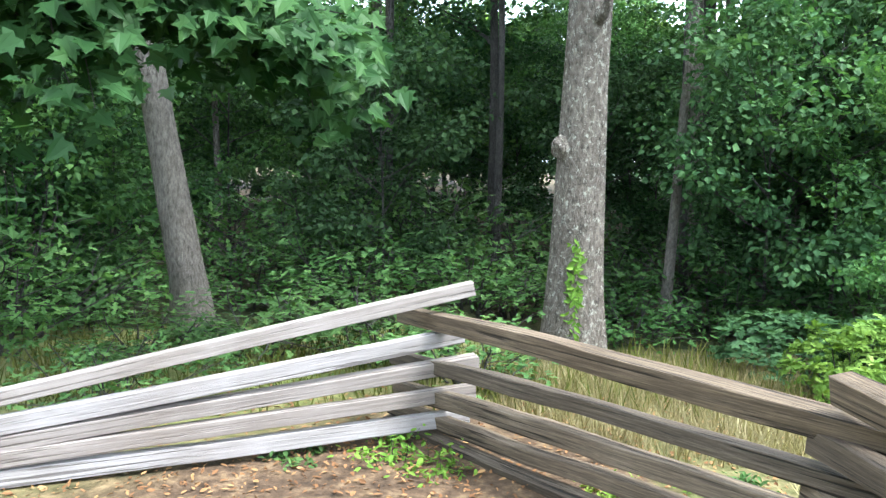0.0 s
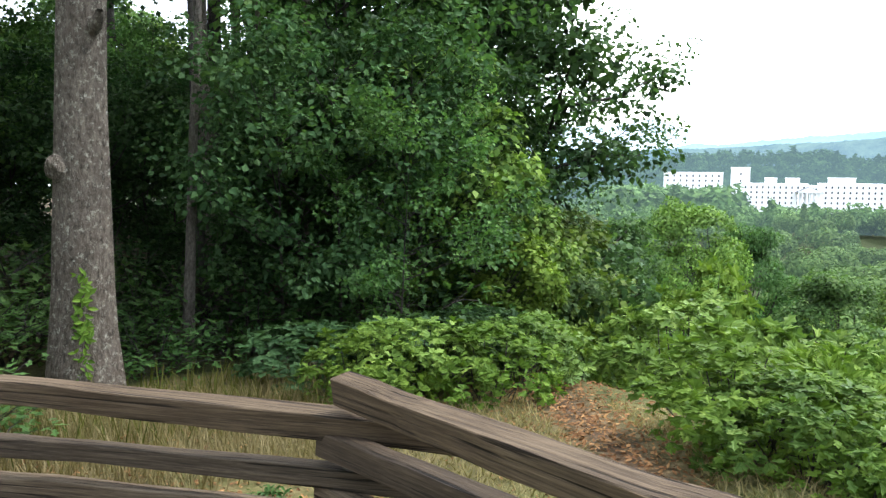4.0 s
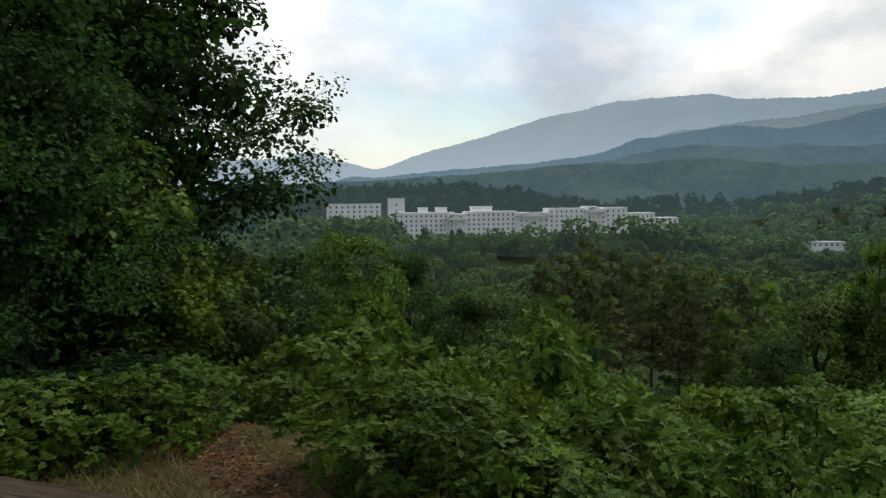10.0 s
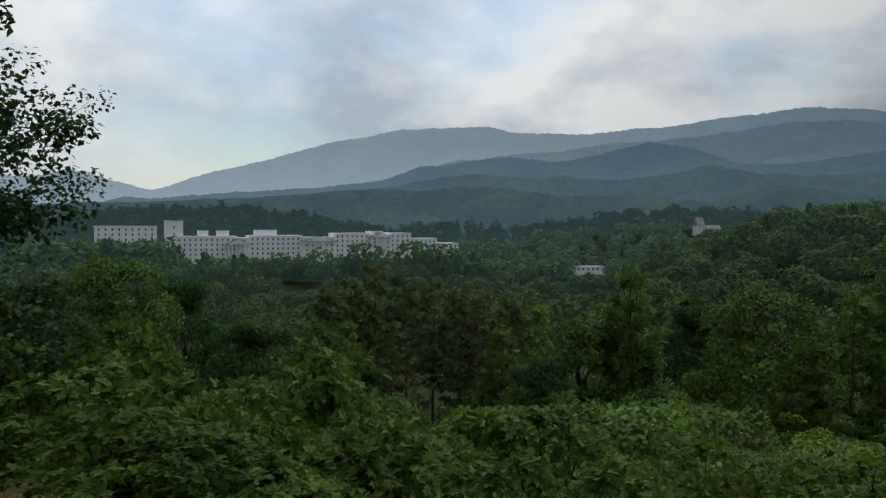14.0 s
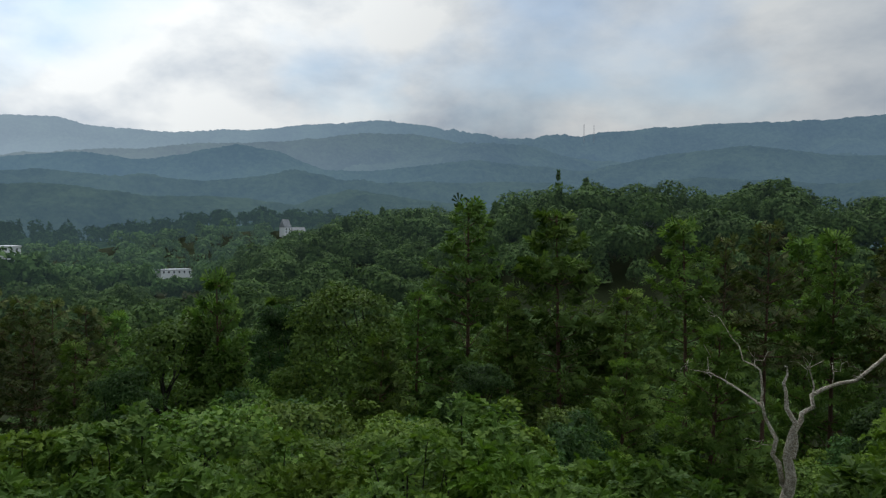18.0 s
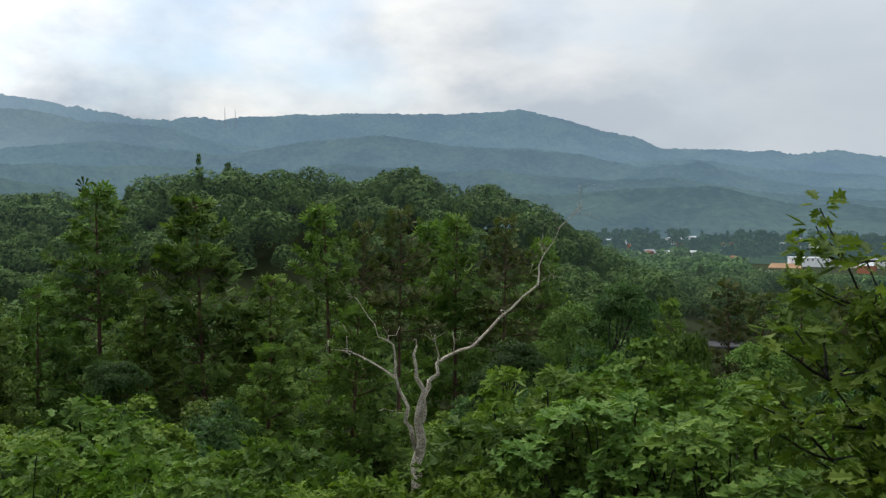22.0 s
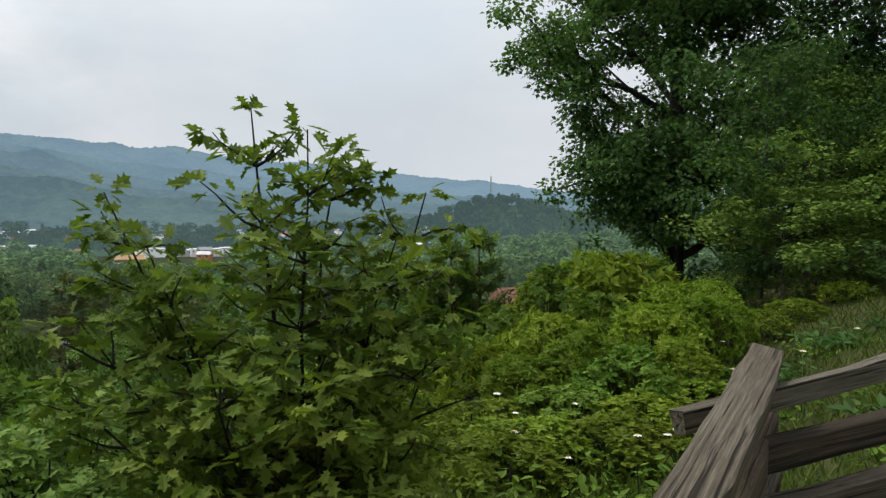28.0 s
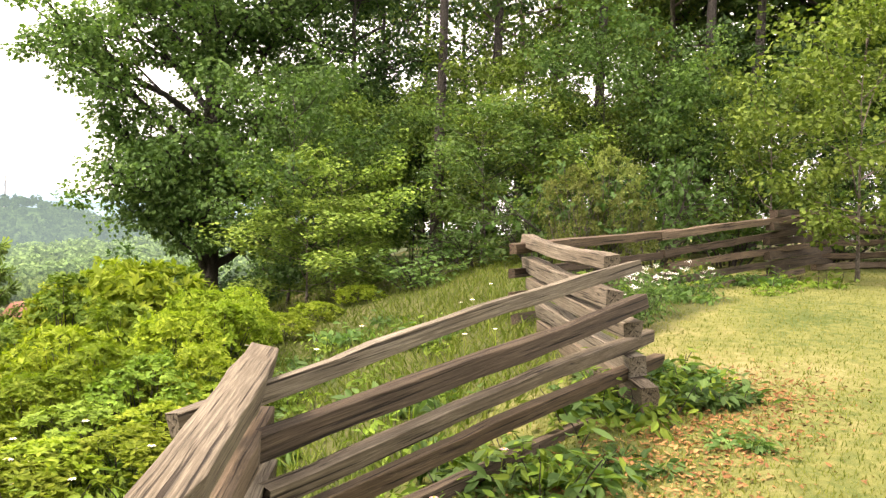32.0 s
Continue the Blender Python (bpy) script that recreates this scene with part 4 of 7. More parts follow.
# ---- split-rail fence ----
def rail_mesh(length, thick, g, knots=1, rough=1.0):
    """A split rail: uneven many-sided section, slow twists, sawn or broken ends; rough near 0: sawn square."""
    n, k = 15, 8
    s = np.linspace(0, 1, n)
    corner = np.array([0.74, 2.42, 3.90, 5.52]) + 0.09 * rough * g.normal(size=4)
    ang = np.stack([corner - 0.04, corner + 0.04], 1).ravel()
    sec = np.repeat(1.24 + 0.10 * rough * g.normal(size=4), 2)
    twist = rough * (0.13 * g.normal() + 0.12 * g.normal() * s)
    bow = 0.018 * rough * g.normal() * np.sin(np.pi * s), 0.016 * rough * g.normal() * np.sin(np.pi * s)
    wob = np.convolve(g.normal(size=n + 4), np.ones(5) / 5, "valid") * 0.014 * rough, np.convolve(g.normal(size=n + 4), np.ones(5) / 5, "valid") * 0.014 * rough
    size = 1 + 0.055 * rough * np.convolve(g.normal(size=n + 2), np.ones(3) / 3, "valid")
    for _ in range(knots):
        size = size + 0.08 * np.exp(-0.5 * ((s - 0.15 - 0.7 * g.random()) / 0.035) ** 2)
    verts = []
    for i in range(n):
        a = ang + twist[i]
        r = 0.5 * thick * size[i] * sec * (1 + 0.016 * rough * g.normal(size=k))
        verts.append(np.stack([np.full(k, s[i] * length) + (0.005 * g.normal(size=k) if i in (0, n - 1) else 0), bow[0][i] + wob[0][i] + r * np.cos(a) * (0.92 if rough > 0.5 else 0.72), bow[1][i] + wob[1][i] + r * np.sin(a) * (1.08 if rough > 0.5 else 1.22)], 1))
    v = np.concatenate(verts)
    i, j = np.meshgrid(np.arange(n - 1) * k, np.arange(k), indexing="ij")
    q = np.stack([i + j, i + (j + 1) % k, i + k + (j + 1) % k, i + k + j], -1).reshape(-1, 4)
    caps = np.stack([np.arange(k)[::-1], (n - 1) * k + np.arange(k)])
    return v, q, caps


def fence_panel(fence, a, b, offset, mat, g, rails=5, over=(0.30, 0.30), step=0.105, thick=0.098, heap=None):
    a, b = Vector(a), Vector(b)
    way = (b - a).normalized()
    for k in range(rails):
        h = 0.06 + (2 * k + offset) * step
        h0 = h if heap is None else 0.05 + heap * k
        p = a - way * (over[0] + 0.09 * g.normal()) + Vector((0, 0, h0 + 0.008 * g.normal()))
        q = b + way * (over[1] + 0.09 * g.normal()) + Vector((0, 0, h + 0.008 * g.normal()))
        d = q - p
        v, f, caps = rail_mesh(d.length, thick * (0.9 + 0.22 * g.random()), g, int(g.integers(0, 3)))
        me = mesh_np("rail", v, [f, caps], mat)
        r = part("rail", me, mat, fence)
        r.matrix_basis = Matrix.LocRotScale(p, d.to_track_quat("X", "Z"), None)


def on_ground(x, y, dz=0.0):
    return (x, y, gz(x, y) + dz)


fg = np.random.default_rng(21)
fence_pale = thing("split_rail_fence", "pale silvery split-rail zigzag fence panel", "fence", group="zigzag fence")
fence_brown = thing("split_rail_fence", "brown weathered split-rail zigzag fence at the path", "fence", group="zigzag fence")
fence_grey = thing("split_rail_fence", "grey weathered split-rail zigzag fence along the lawn", "fence", group="zigzag fence")
C0, C1, C2, C3 = (-2.55, 3.55, -0.10), (-0.03, 4.42, -0.16), (1.36, 2.62, -0.19), (1.62, 0.55, -0.24)
C4, CE, CF = (1.72, -1.1, -0.10), (0.22, -1.45, -0.02), (-0.5, -3.42, 0.0)
CG, CH, CI = on_ground(-3.32, -4.66), on_ground(-4.05, -7.05), on_ground(-6.6, -8.1)
CJ, CK, CL = on_ground(-9.4, -8.75), on_ground(-12.0, -9.9), on_ground(-14.6, -10.1)
CM, CN = on_ground(-17.0, -11.5), on_ground(-19.8, -11.7)


def rails_at(fence, mats, rows, rough=1.0):
    """Single rails from end to end: both ends and the thickness."""
    for k, (x0, y0, z0, x1, y1, z1, thick) in enumerate(rows):
        p, q = Vector((x0, y0, z0)), Vector((x1, y1, z1))
        d = q - p
        v, f, caps = rail_mesh(d.length, 0.80 * thick, fg, int(fg.integers(0, 3)) if rough > 0.5 else 0, rough)
        r = part("rail", mesh_np("rail", v, [f, caps], mats[k % len(mats)]), mats[k % len(mats)], fence)
        r.matrix_basis = Matrix.LocRotScale(p, d.to_track_quat("X", "Z"), None)


rails_at(fence_pale, [RAIL_PALE], [
    (-2.90, 3.42, 0.27, 0.17, 4.49, 0.808, 0.098), (-2.85, 3.44, 0.20, 0.11, 4.47, 0.538, 0.108), (-2.90, 3.42, 0.105, 0.195, 4.50, 0.365, 0.100),
    (-2.90, 3.42, 0.06, 0.18, 4.49, 0.194, 0.095), (-2.70, 3.50, -0.02, 0.15, 4.48, 0.036, 0.110)], 0.3)
rails_at(fence_brown, [RAIL_BROWN, RAIL_DARK, RAIL_BROWN, RAIL_BROWN, RAIL_DARK], [
    (-0.25, 4.71, 0.60, 1.66, 2.24, 0.678, 0.132), (-0.30, 4.77, 0.321, 1.60, 2.31, 0.487, 0.118), (-0.28, 4.75, 0.135, 1.56, 2.36, 0.335, 0.115),
    (-0.34, 4.82, -0.02, 1.50, 2.44, 0.20, 0.115), (-0.34, 4.82, -0.115, 1.48, 2.46, 0.06, 0.105)])
rails_at(fence_brown, [RAIL_BROWN, RAIL_DARK], [
    (1.362, 2.60, 0.82, 1.66, 0.25, 0.86, 0.125), (1.354, 2.68, 0.597, 1.66, 0.25, 0.66, 0.125), (1.35, 2.70, 0.41, 1.66, 0.25, 0.45, 0.115),
    (1.35, 2.70, 0.22, 1.66, 0.25, 0.25, 0.11), (1.35, 2.70, 0.04, 1.66, 0.25, 0.05, 0.11)])
fence_panel(fence_brown, C3, C4, 0, RAIL_BROWN, fg)
fence_panel(fence_grey, C4, CE, 1, RAIL_GREY, fg, rails=4)
rails_at(fence_grey, [RAIL_GREY, RAIL_BROWN], [
    (-0.664, -3.789, 1.055, 0.148, -1.793, 0.945, 0.18), (-0.655, -3.80, 0.82, 0.20, -1.73, 0.74, 0.14), (-0.69, -3.79, 0.60, 0.16, -1.66, 0.52, 0.125),
    (-0.70, -3.80, 0.39, 0.15, -1.70, 0.32, 0.11), (-0.70, -3.80, 0.18, 0.15, -1.70, 0.12, 0.11)])
rails_at(fence_grey, [RAIL_GREY, RAIL_DARK, RAIL_GREY, RAIL_BROWN, RAIL_DARK], [
    (-0.26, -3.314, 0.93, -3.352, -4.674, 1.398, 0.108), (-0.45, -3.40, 0.77, -3.448, -4.716, 1.166, 0.135), (-0.60, -3.465, 0.605, -3.547, -4.76, 0.915, 0.108),
    (-0.50, -3.42, 0.455, -3.737, -4.843, 0.727, 0.115), (-0.55, -3.44, 0.30, -3.935, -4.93, 0.474, 0.09)])
rails_at(fence_grey, [RAIL_GREY], [
    (-3.43, -5.019, 1.394, -4.074, -7.127, 1.502, 0.17), (-3.41, -4.955, 1.151, -4.066, -7.102, 1.292, 0.17), (-3.31, -4.629, 0.979, -4.001, -6.889, 1.114, 0.17),
    (-3.278, -4.521, 0.76, -3.911, -6.596, 0.903, 0.17), (-3.223, -4.344, 0.60, -3.90, -6.55, 0.72, 0.17)])
rails_at(fence_grey, [RAIL_BROWN, RAIL_DARK], [
    (-3.787, -6.942, 1.433, -7.066, -8.292, 1.63, 0.12), (-3.799, -6.947, 1.191, -7.089, -8.301, 1.36, 0.12), (-3.786, -6.941, 0.976, -7.159, -8.33, 1.095, 0.12), (-3.85, -6.97, 0.75, -7.18, -8.339, 0.86, 0.12)])
rails_at(fence_grey, [RAIL_BROWN, RAIL_DARK], [
    (-6.60, -8.10, 1.565, -10.70, -9.05, 1.965, 0.125), (-6.70, -8.12, 1.36, -10.21, -8.94, 1.725, 0.12), (-6.80, -8.15, 1.20, -10.41, -8.98, 1.491, 0.115), (-6.90, -8.17, 1.02, -10.80, -9.07, 1.31, 0.12), (-7.00, -8.20, 0.86, -10.27, -8.95, 1.096, 0.115)])
for n_, (a_, b_) in enumerate(((CJ, CK), (CK, CL), (CL, CM), (CM, CN))):
    fence_panel(fence_grey, a_, b_, (n_ + 1) % 2, (RAIL_DARK, RAIL_BROWN)[n_ % 2], fg, thick=0.115)


# ---- the wood ahead at the start ----
g0 = np.random.default_rng(5)
lichen_oak = hardwood("oak_tree", "tall grey oak trunk with pale lichen behind the fence", 17, 0.255, 0.40, 4.6, 11, 7500, 0.17, RHOMB, LEAF_DARK, BARK_LICHEN, 14, (0.012, 0.0), 0.8)
place(lichen_oak, 1.2, 7.2)
burl = bmesh.new()
bmesh.ops.create_icosphere(burl, subdivisions=3, radius=0.085)
for v_ in burl.verts:
    v_.co *= 1 + 0.35 * noise.noise(v_.co * 17)
    v_.co.z *= 1.25
bmesh.ops.translate(burl, verts=burl.verts[:], vec=(-0.155, -0.13, 2.0))
part("burl", burl, BARK_LICHEN, lichen_oak, "rough grey knot on the trunk")
stub = Wood()
stub.tube([(0.12, -0.16, 3.1), (0.16, -0.30, 3.16), (0.17, -0.36, 3.24)], [0.07, 0.055, 0.03], 8, 0.3, 3)
part("branch_stub", stub.mesh("branch_stub", BARK_LICHEN), BARK_LICHEN, lichen_oak)
grey_oak = hardwood("oak_tree", "slender grey trunk leaning under maple leaves", 15, 0.165, 0.42, 4.2, 12, 5500, 0.17, RHOMB, LEAF_DARK, BARK, 13, (-0.135, 0.0), 0.8)
place(grey_oak, -2.51, 7.8)
TALL = [hardwood("forest_tree", "slim forest tree with a dark leafy crown", 14 + i, 0.13 + 0.02 * i, 0.36 + 0.05 * i, 3.2 + 0.3 * i, 30 + i, 9000, 0.14, RHOMB, LEAF_DARK, BARK_DARK if i != 1 else BARK, 15, (0.02 * (i - 1), 0.015), 0.75, "forest trees") for i in range(3)]
TALL += [hardwood("forest_tree", "slim forest tree with a light green crown", 14.5 + i, 0.14, 0.38, 3.4, 36 + i, 9000, 0.14, RHOMB, LEAF_OAK_LIT, BARK, 15, (0.02, -0.01), 0.75, "forest trees") for i in range(2)]
UNDER = [hardwood("understorey_tree", "young leafy tree in the shade of the wood", 5.2 + 0.8 * i, 0.04, 0.12, 1.9 + 0.25 * i, 40 + i, 6000, 0.135, RHOMB, (LEAF_DARK, LEAF_DARK, LEAF_OAK)[i], BARK_DARK, 13, (0.02, 0.02 * i), 0.5, "understorey") for i in range(3)]
UNDER += [hardwood("understorey_tree", "young light green tree behind the meadow", 6.0, 0.04, 0.14, 2.1, 44, 6000, 0.135, RHOMB, LEAF_OAK_LIT, BARK, 13, (0.02, 0.0), 0.5, "understorey")]
OAKBUSH = shrub("oak_bush", "waist-high bush with lobed green oak leaves", 1.5, 1.7, 50, 900, 0.125, OAK_LEAF, LEAF_OAK, 11, "oak bushes")

for x, y, k, s in ((-6.2, 12.9, 0, 1.0), (-1.6, 17.5, 1, 1.05), (-0.9, 19.0, 2, 1.0), (3.4, 10.6, 1, 0.85), (4.0, 12.4, 2, 0.9), (0.8, 13.0, 0, 0.8), (-9.5, 15.5, 2, 1.0), (6.0, 15.5, 0, 1.1),
                   (-12.5, 11.0, 1, 1.0), (9.2, 19.5, 2, 1.15), (-8.0, 24.0, 1, 1.2), (5.5, 27.0, 2, 1.2), (12.5, 25.0, 0, 1.2), (-15.0, 20.0, 0, 1.2), (17.0, 29.0, 1, 1.2)):
    place(TALL[k], x, y, s, 360 * g0.random())
for i in range(60):
    b = -31 + 66 * g0.random() if i < 46 else -31 + 26 * g0.random()
    r = 9.5 + 17 * g0.random() ** 0.8
    if (abs(b - 10) < 4 or abs(b + 17) < 5) and r < 12:
        r += 4
    x, y, _ = bearing(b, r, 0, (0, 0))
    place(UNDER[i % 3], x, y, min(0.55 + 0.55 * g0.random(), (2.0 + r * 0.11) / 5.5), 360 * g0.random())
for x, y, h, w in ((-0.6, 6.4, 0.45, 0.9), (-1.6, 6.6, 0.4, 0.9), (0.2, 5.7, 0.33, 0.75), (-2.5, 6.3, 0.3, 0.8), (-3.9, 6.5, 0.7, 1.0),
                      (-4.8, 8.2, 1.2, 1.3), (-1.0, 8.6, 0.6, 1.0), (4.6, 8.4, 0.9, 1.1), (3.2, 9.0, 0.8, 1.1), (5.6, 10.4, 1.1, 1.2), (-2.2, 4.9, 0.35, 0.6), (-4.2, 7.4, 1.0, 1.2), (-5.6, 7.2, 1.1, 1.3), (-3.6, 7.9, 0.4, 0.9), (-6.4, 9.5, 1.3, 1.4), (-4.6, 10.3, 1.2, 1.4), (-0.2, 10.2, 1.0, 1.3), (-1.9, 10.8, 1.1, 1.3), (-2.3, 9.0, 0.55, 1.0), (-1.4, 9.7, 0.6, 1.0), (0.3, 9.0, 0.55, 1.0), (0.9, 9.9, 0.6, 1.0), (1.9, 9.5, 0.6, 1.0), (2.4, 10.6, 0.8, 1.1), (-0.6, 11.4, 0.9, 1.2), (1.2, 11.6, 0.9, 1.2), (-3.2, 11.2, 0.8, 1.2), (-4.0, 9.0, 0.6, 1.0), (2.0, 8.2, 0.4, 0.8)):
    place(OAKBUSH, x, y, 1, 360 * g0.random(), 0, (w, w, h))


POLE = [hardwood("slender_tree", ("slender dark sapling trunk in the wood", "slender pale grey sapling in the wood")[i], 12, 0.065, 0.55, 1.8, 130 + i, 2200, 0.15, RHOMB, LEAF_LIGHT, (BARK_DARK, BARK)[i], 10, (0.05 * (1 - 2 * i), 0.0), 0.5, "slender trees", 3) for i in range(2)]
for x, y, k, s in ((0.75, 11.5, 0, 1.0), (2.55, 8.9, 1, 0.95), (3.0, 9.6, 0, 0.9), (-5.2, 11.0, 0, 1.0), (-0.9, 12.2, 0, 1.0), (-1.2, 14.0, 1, 1.0), (4.4, 11.6, 1, 1.0), (5.6, 12.6, 0, 1.0), (-3.9, 13.5, 1, 1.0), (1.9, 12.6, 1, 1.05), (-7.0, 12.0, 0, 1.0), (6.4, 12.2, 1, 0.9)):
    place(POLE[k], x, y, s, 360 * g0.random())


# the maple bough that hangs into the picture above the fence
def maple_bough():
    g = np.random.default_rng(77)
    wood = Wood()
    pos, fw = [], []
    main = grow_line((-4.7, 4.6, 2.62), (1.0, 0.16, -0.045), 3.7, 8, g, 0.05, -0.006)
    wood.tube(main, np.linspace(0.035, 0.010, 9), 6)
    for i in range(150):
        k = i % 9
        a = g.normal() * 0.9
        tw = grow_line(main[k], (0.65 * math.cos(a) + 0.2, math.sin(a) - 0.25, -0.10 - 0.55 * g.random() + 0.4 * (i % 3 == 0)), (0.7 + 0.9 * g.random()) * (1.0 - 0.05 * k), 5, g, 0.14, -0.03)
        wood.tube(tw, np.linspace(0.010, 0.003, 6), 5)
        for q in (1, 2, 3, 4, 5):
            for _ in range(9):
                pos.append(tw[q] + g.normal(size=3) * np.array([0.16, 0.16, 0.09]))
                fw.append((0.5 * g.normal() + 0.5, 0.5 * g.normal() - 0.5, -0.35))
    pos, fw = np.array(pos), np.array(fw)
    v, f = leaves_arrays(pos, 0.135 * (0.65 + 0.6 * g.random(len(pos))), MAPLE, np.array([0.15, -0.55, 0.65]), g, 0.34, fw)
    t = thing("maple_tree", "maple bough with broad lobed green leaves overhanging the fence", "tree")
    s = np.linspace(0, 1, 8)
    wood.tube(np.stack([-4.65 - 0.3 * s, 4.6 + 0.3 * s, -0.6 + s * 8], 1), 0.12 - 0.08 * s, 9, 0.12, 4)
    part("trunk", wood.mesh("trunk", BARK_DARK), BARK_DARK, t)
    part("crown", mesh_np("crown", v, f, LEAF_MAPLE), LEAF_MAPLE, t)


maple_bough()

# creeper on the lichen-grown trunk
cg = np.random.default_rng(9)
n_ = 150
cz = cg.random(n_) * 1.05
ca = -1.75 + 0.10 * cg.normal(size=n_)
cr = 0.30 - 0.06 * np.clip(cz, 0, 1)
cpos = np.stack([1.21 + 0.012 * cz + cr * np.cos(ca), 7.2 + cr * np.sin(ca), gz(1.22, 7.2) + 0.1 + cz], 1)
cv, cf = leaves_arrays(cpos, 0.075 * (0.6 + 0.7 * cg.random(n_)), OVAL, np.stack([np.cos(ca), np.sin(ca), 0.2 + 0 * ca], 1), cg, 0.35)
vine = thing("creeper_vine", "yellow-green creeper climbing the lichen-grown trunk", "vine")
part("foliage", mesh_np("foliage", cv, cf, LEAF_LIGHT), LEAF_LIGHT, vine)

# ---- the great oak at the wood's edge, over the path ----
edge_oak = hardwood("oak_tree", "large dark oak at the wood's edge reaching over the slope", 16, 0.26, 0.10, 3.3, 15, 60000, 0.14, RHOMB, LEAF_DARK, BARK_DARK, 26, (0.05, -0.02), 0.72, "", 6, 1.0, 6, 0.34, True)
place(edge_oak, *bearing(33.4, 16.5)[:2])
for b, r, k, s in ((26, 15, 0, 0.95), (31, 19, 2, 1.0), (22, 12.5, 1, 0.8), (40, 24, 0, 1.0), (18, 20, 1, 1.1), (27, 25, 2, 1.2)):
    place(TALL[k], *bearing(b, r)[:2], s, 360 * g0.random())
for b, r, s in ((24, 9.5, 0.6), (29, 10.5, 0.7), (34, 12, 0.65), (39, 13, 0.62), (20, 9.5, 0.55), (43, 15, 0.6), (31, 13, 0.9), (25, 13, 0.9), (36, 10.5, 0.42), (46, 17, 0.6), (49, 20, 0.6), (28, 8.8, 0.40)):
    if b < 33:
        place(UNDER[int(r * 2) % 3], *bearing(b, r)[:2], s, 360 * g0.random())

SLOPE_NEAR = [lobed("slope_tree", ("young dark green oak on the slope", "young light green tree on the slope", "young oak on the slope")[i], 7.0, 0.09, (0.10, 0.06, 0.14)[i], (2.5, 2.0, 2.8)[i], 170 + i, 9500, 0.17, RHOMB, (LEAF_OAK, LEAF_LIGHT, LEAF_OAK_LIT)[i], BARK_DARK, (26, 30, 24)[i], (0.7, 0.8, 0.6)[i], "slope trees") for i in range(3)]
BUSHY = [lobed("slope_bush", ("dense oak bush on the slope", "dense light green bush on the slope", "bright yellow-green bush in the meadow")[i], 3.2, 0.03, 0.04, 1.35, 180 + i, (3800, 4000, 7600)[i], (0.155, 0.145, 0.15)[i], (OAK_LEAF, OAK_LEAF, LANCE)[i], (LEAF_OAK_LIT, LEAF_LIGHT, LEAF_BRIGHT)[i], BARK_DARK, 34, (0.9, 0.9, 1.0)[i], "slope bushes", "shrub", (0.45, 0.45, 0.4)[i], 3, 0.25, (7, 7, 9)[i]) for i in range(3)]
# the fourth kind has shade at the wood's edge put into its leaf colour
BUSH_LOW = [lobed("slope_bush", ("low oak bush on the slope", "low light green oak bush on the slope", "low bright green bush in the meadow", "low oak bush at the wood's edge, leaf colour darkened for shade")[i], 1.6, 0.02, 0.02, 1.0, 190 + i, (1600, 1700, 3000, 1500)[i], (0.15, 0.14, 0.13, 0.145)[i], (OAK_LEAF, OAK_LEAF, LANCE, OAK_LEAF)[i], (LEAF_OAK_LIT, LEAF_LIGHT, LEAF_BRIGHT, LEAF_DARK)[i], BARK_DARK, 24, (0.9, 0.9, 1.0, 0.9)[i], "slope bushes", "shrub", (0.45, 0.45, 0.4, 0.45)[i], 3, 0.28, (7, 7, 9, 7)[i]) for i in range(4)]


for i, (b, r, s_) in enumerate(((34, 12.5, 0.55), (36.5, 11.0, 0.40), (39, 13.5, 0.58), (41.5, 16, 0.62), (43.5, 15, 0.5), (46, 18, 0.6), (49, 21, 0.6), (37.5, 17, 0.9), (33, 14.5, 0.85), (30, 11.5, 0.6))):
    place(SLOPE_NEAR[(2, 1, 0)[i % 3]], *bearing(b, r)[:2], 1, 360 * g0.random(), 0.05, (0.75 * s_ + 0.12, 0.75 * s_ + 0.12, s_))


def slope_bush(x, y, h, w, i, shade=False):
    """A bush of that height: the low, middle and tall kinds have leaves of true size."""
    turn = 360 * g0.random()
    if h > 4.6:
        s = h / 7.0
        place(SLOPE_NEAR[i % 3], x, y, 1, turn, 0.05, (max(0.55, s), max(0.55, s), s))
    elif h > 1.9:
        s = 0.75 + 0.25 * h / 3.2
        place(BUSHY[(0, 0, 1)[i % 3]], x, y, 1, turn, 0.05, (s, s, h / 3.2))
    else:
        k = max(0.4, h / 1.6)
        s = max(0.75 * w, 0.9 * k)
        # shade: the darker-leaved kind stands in for shadow under the trees
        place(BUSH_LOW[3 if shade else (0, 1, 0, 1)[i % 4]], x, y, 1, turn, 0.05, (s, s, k))


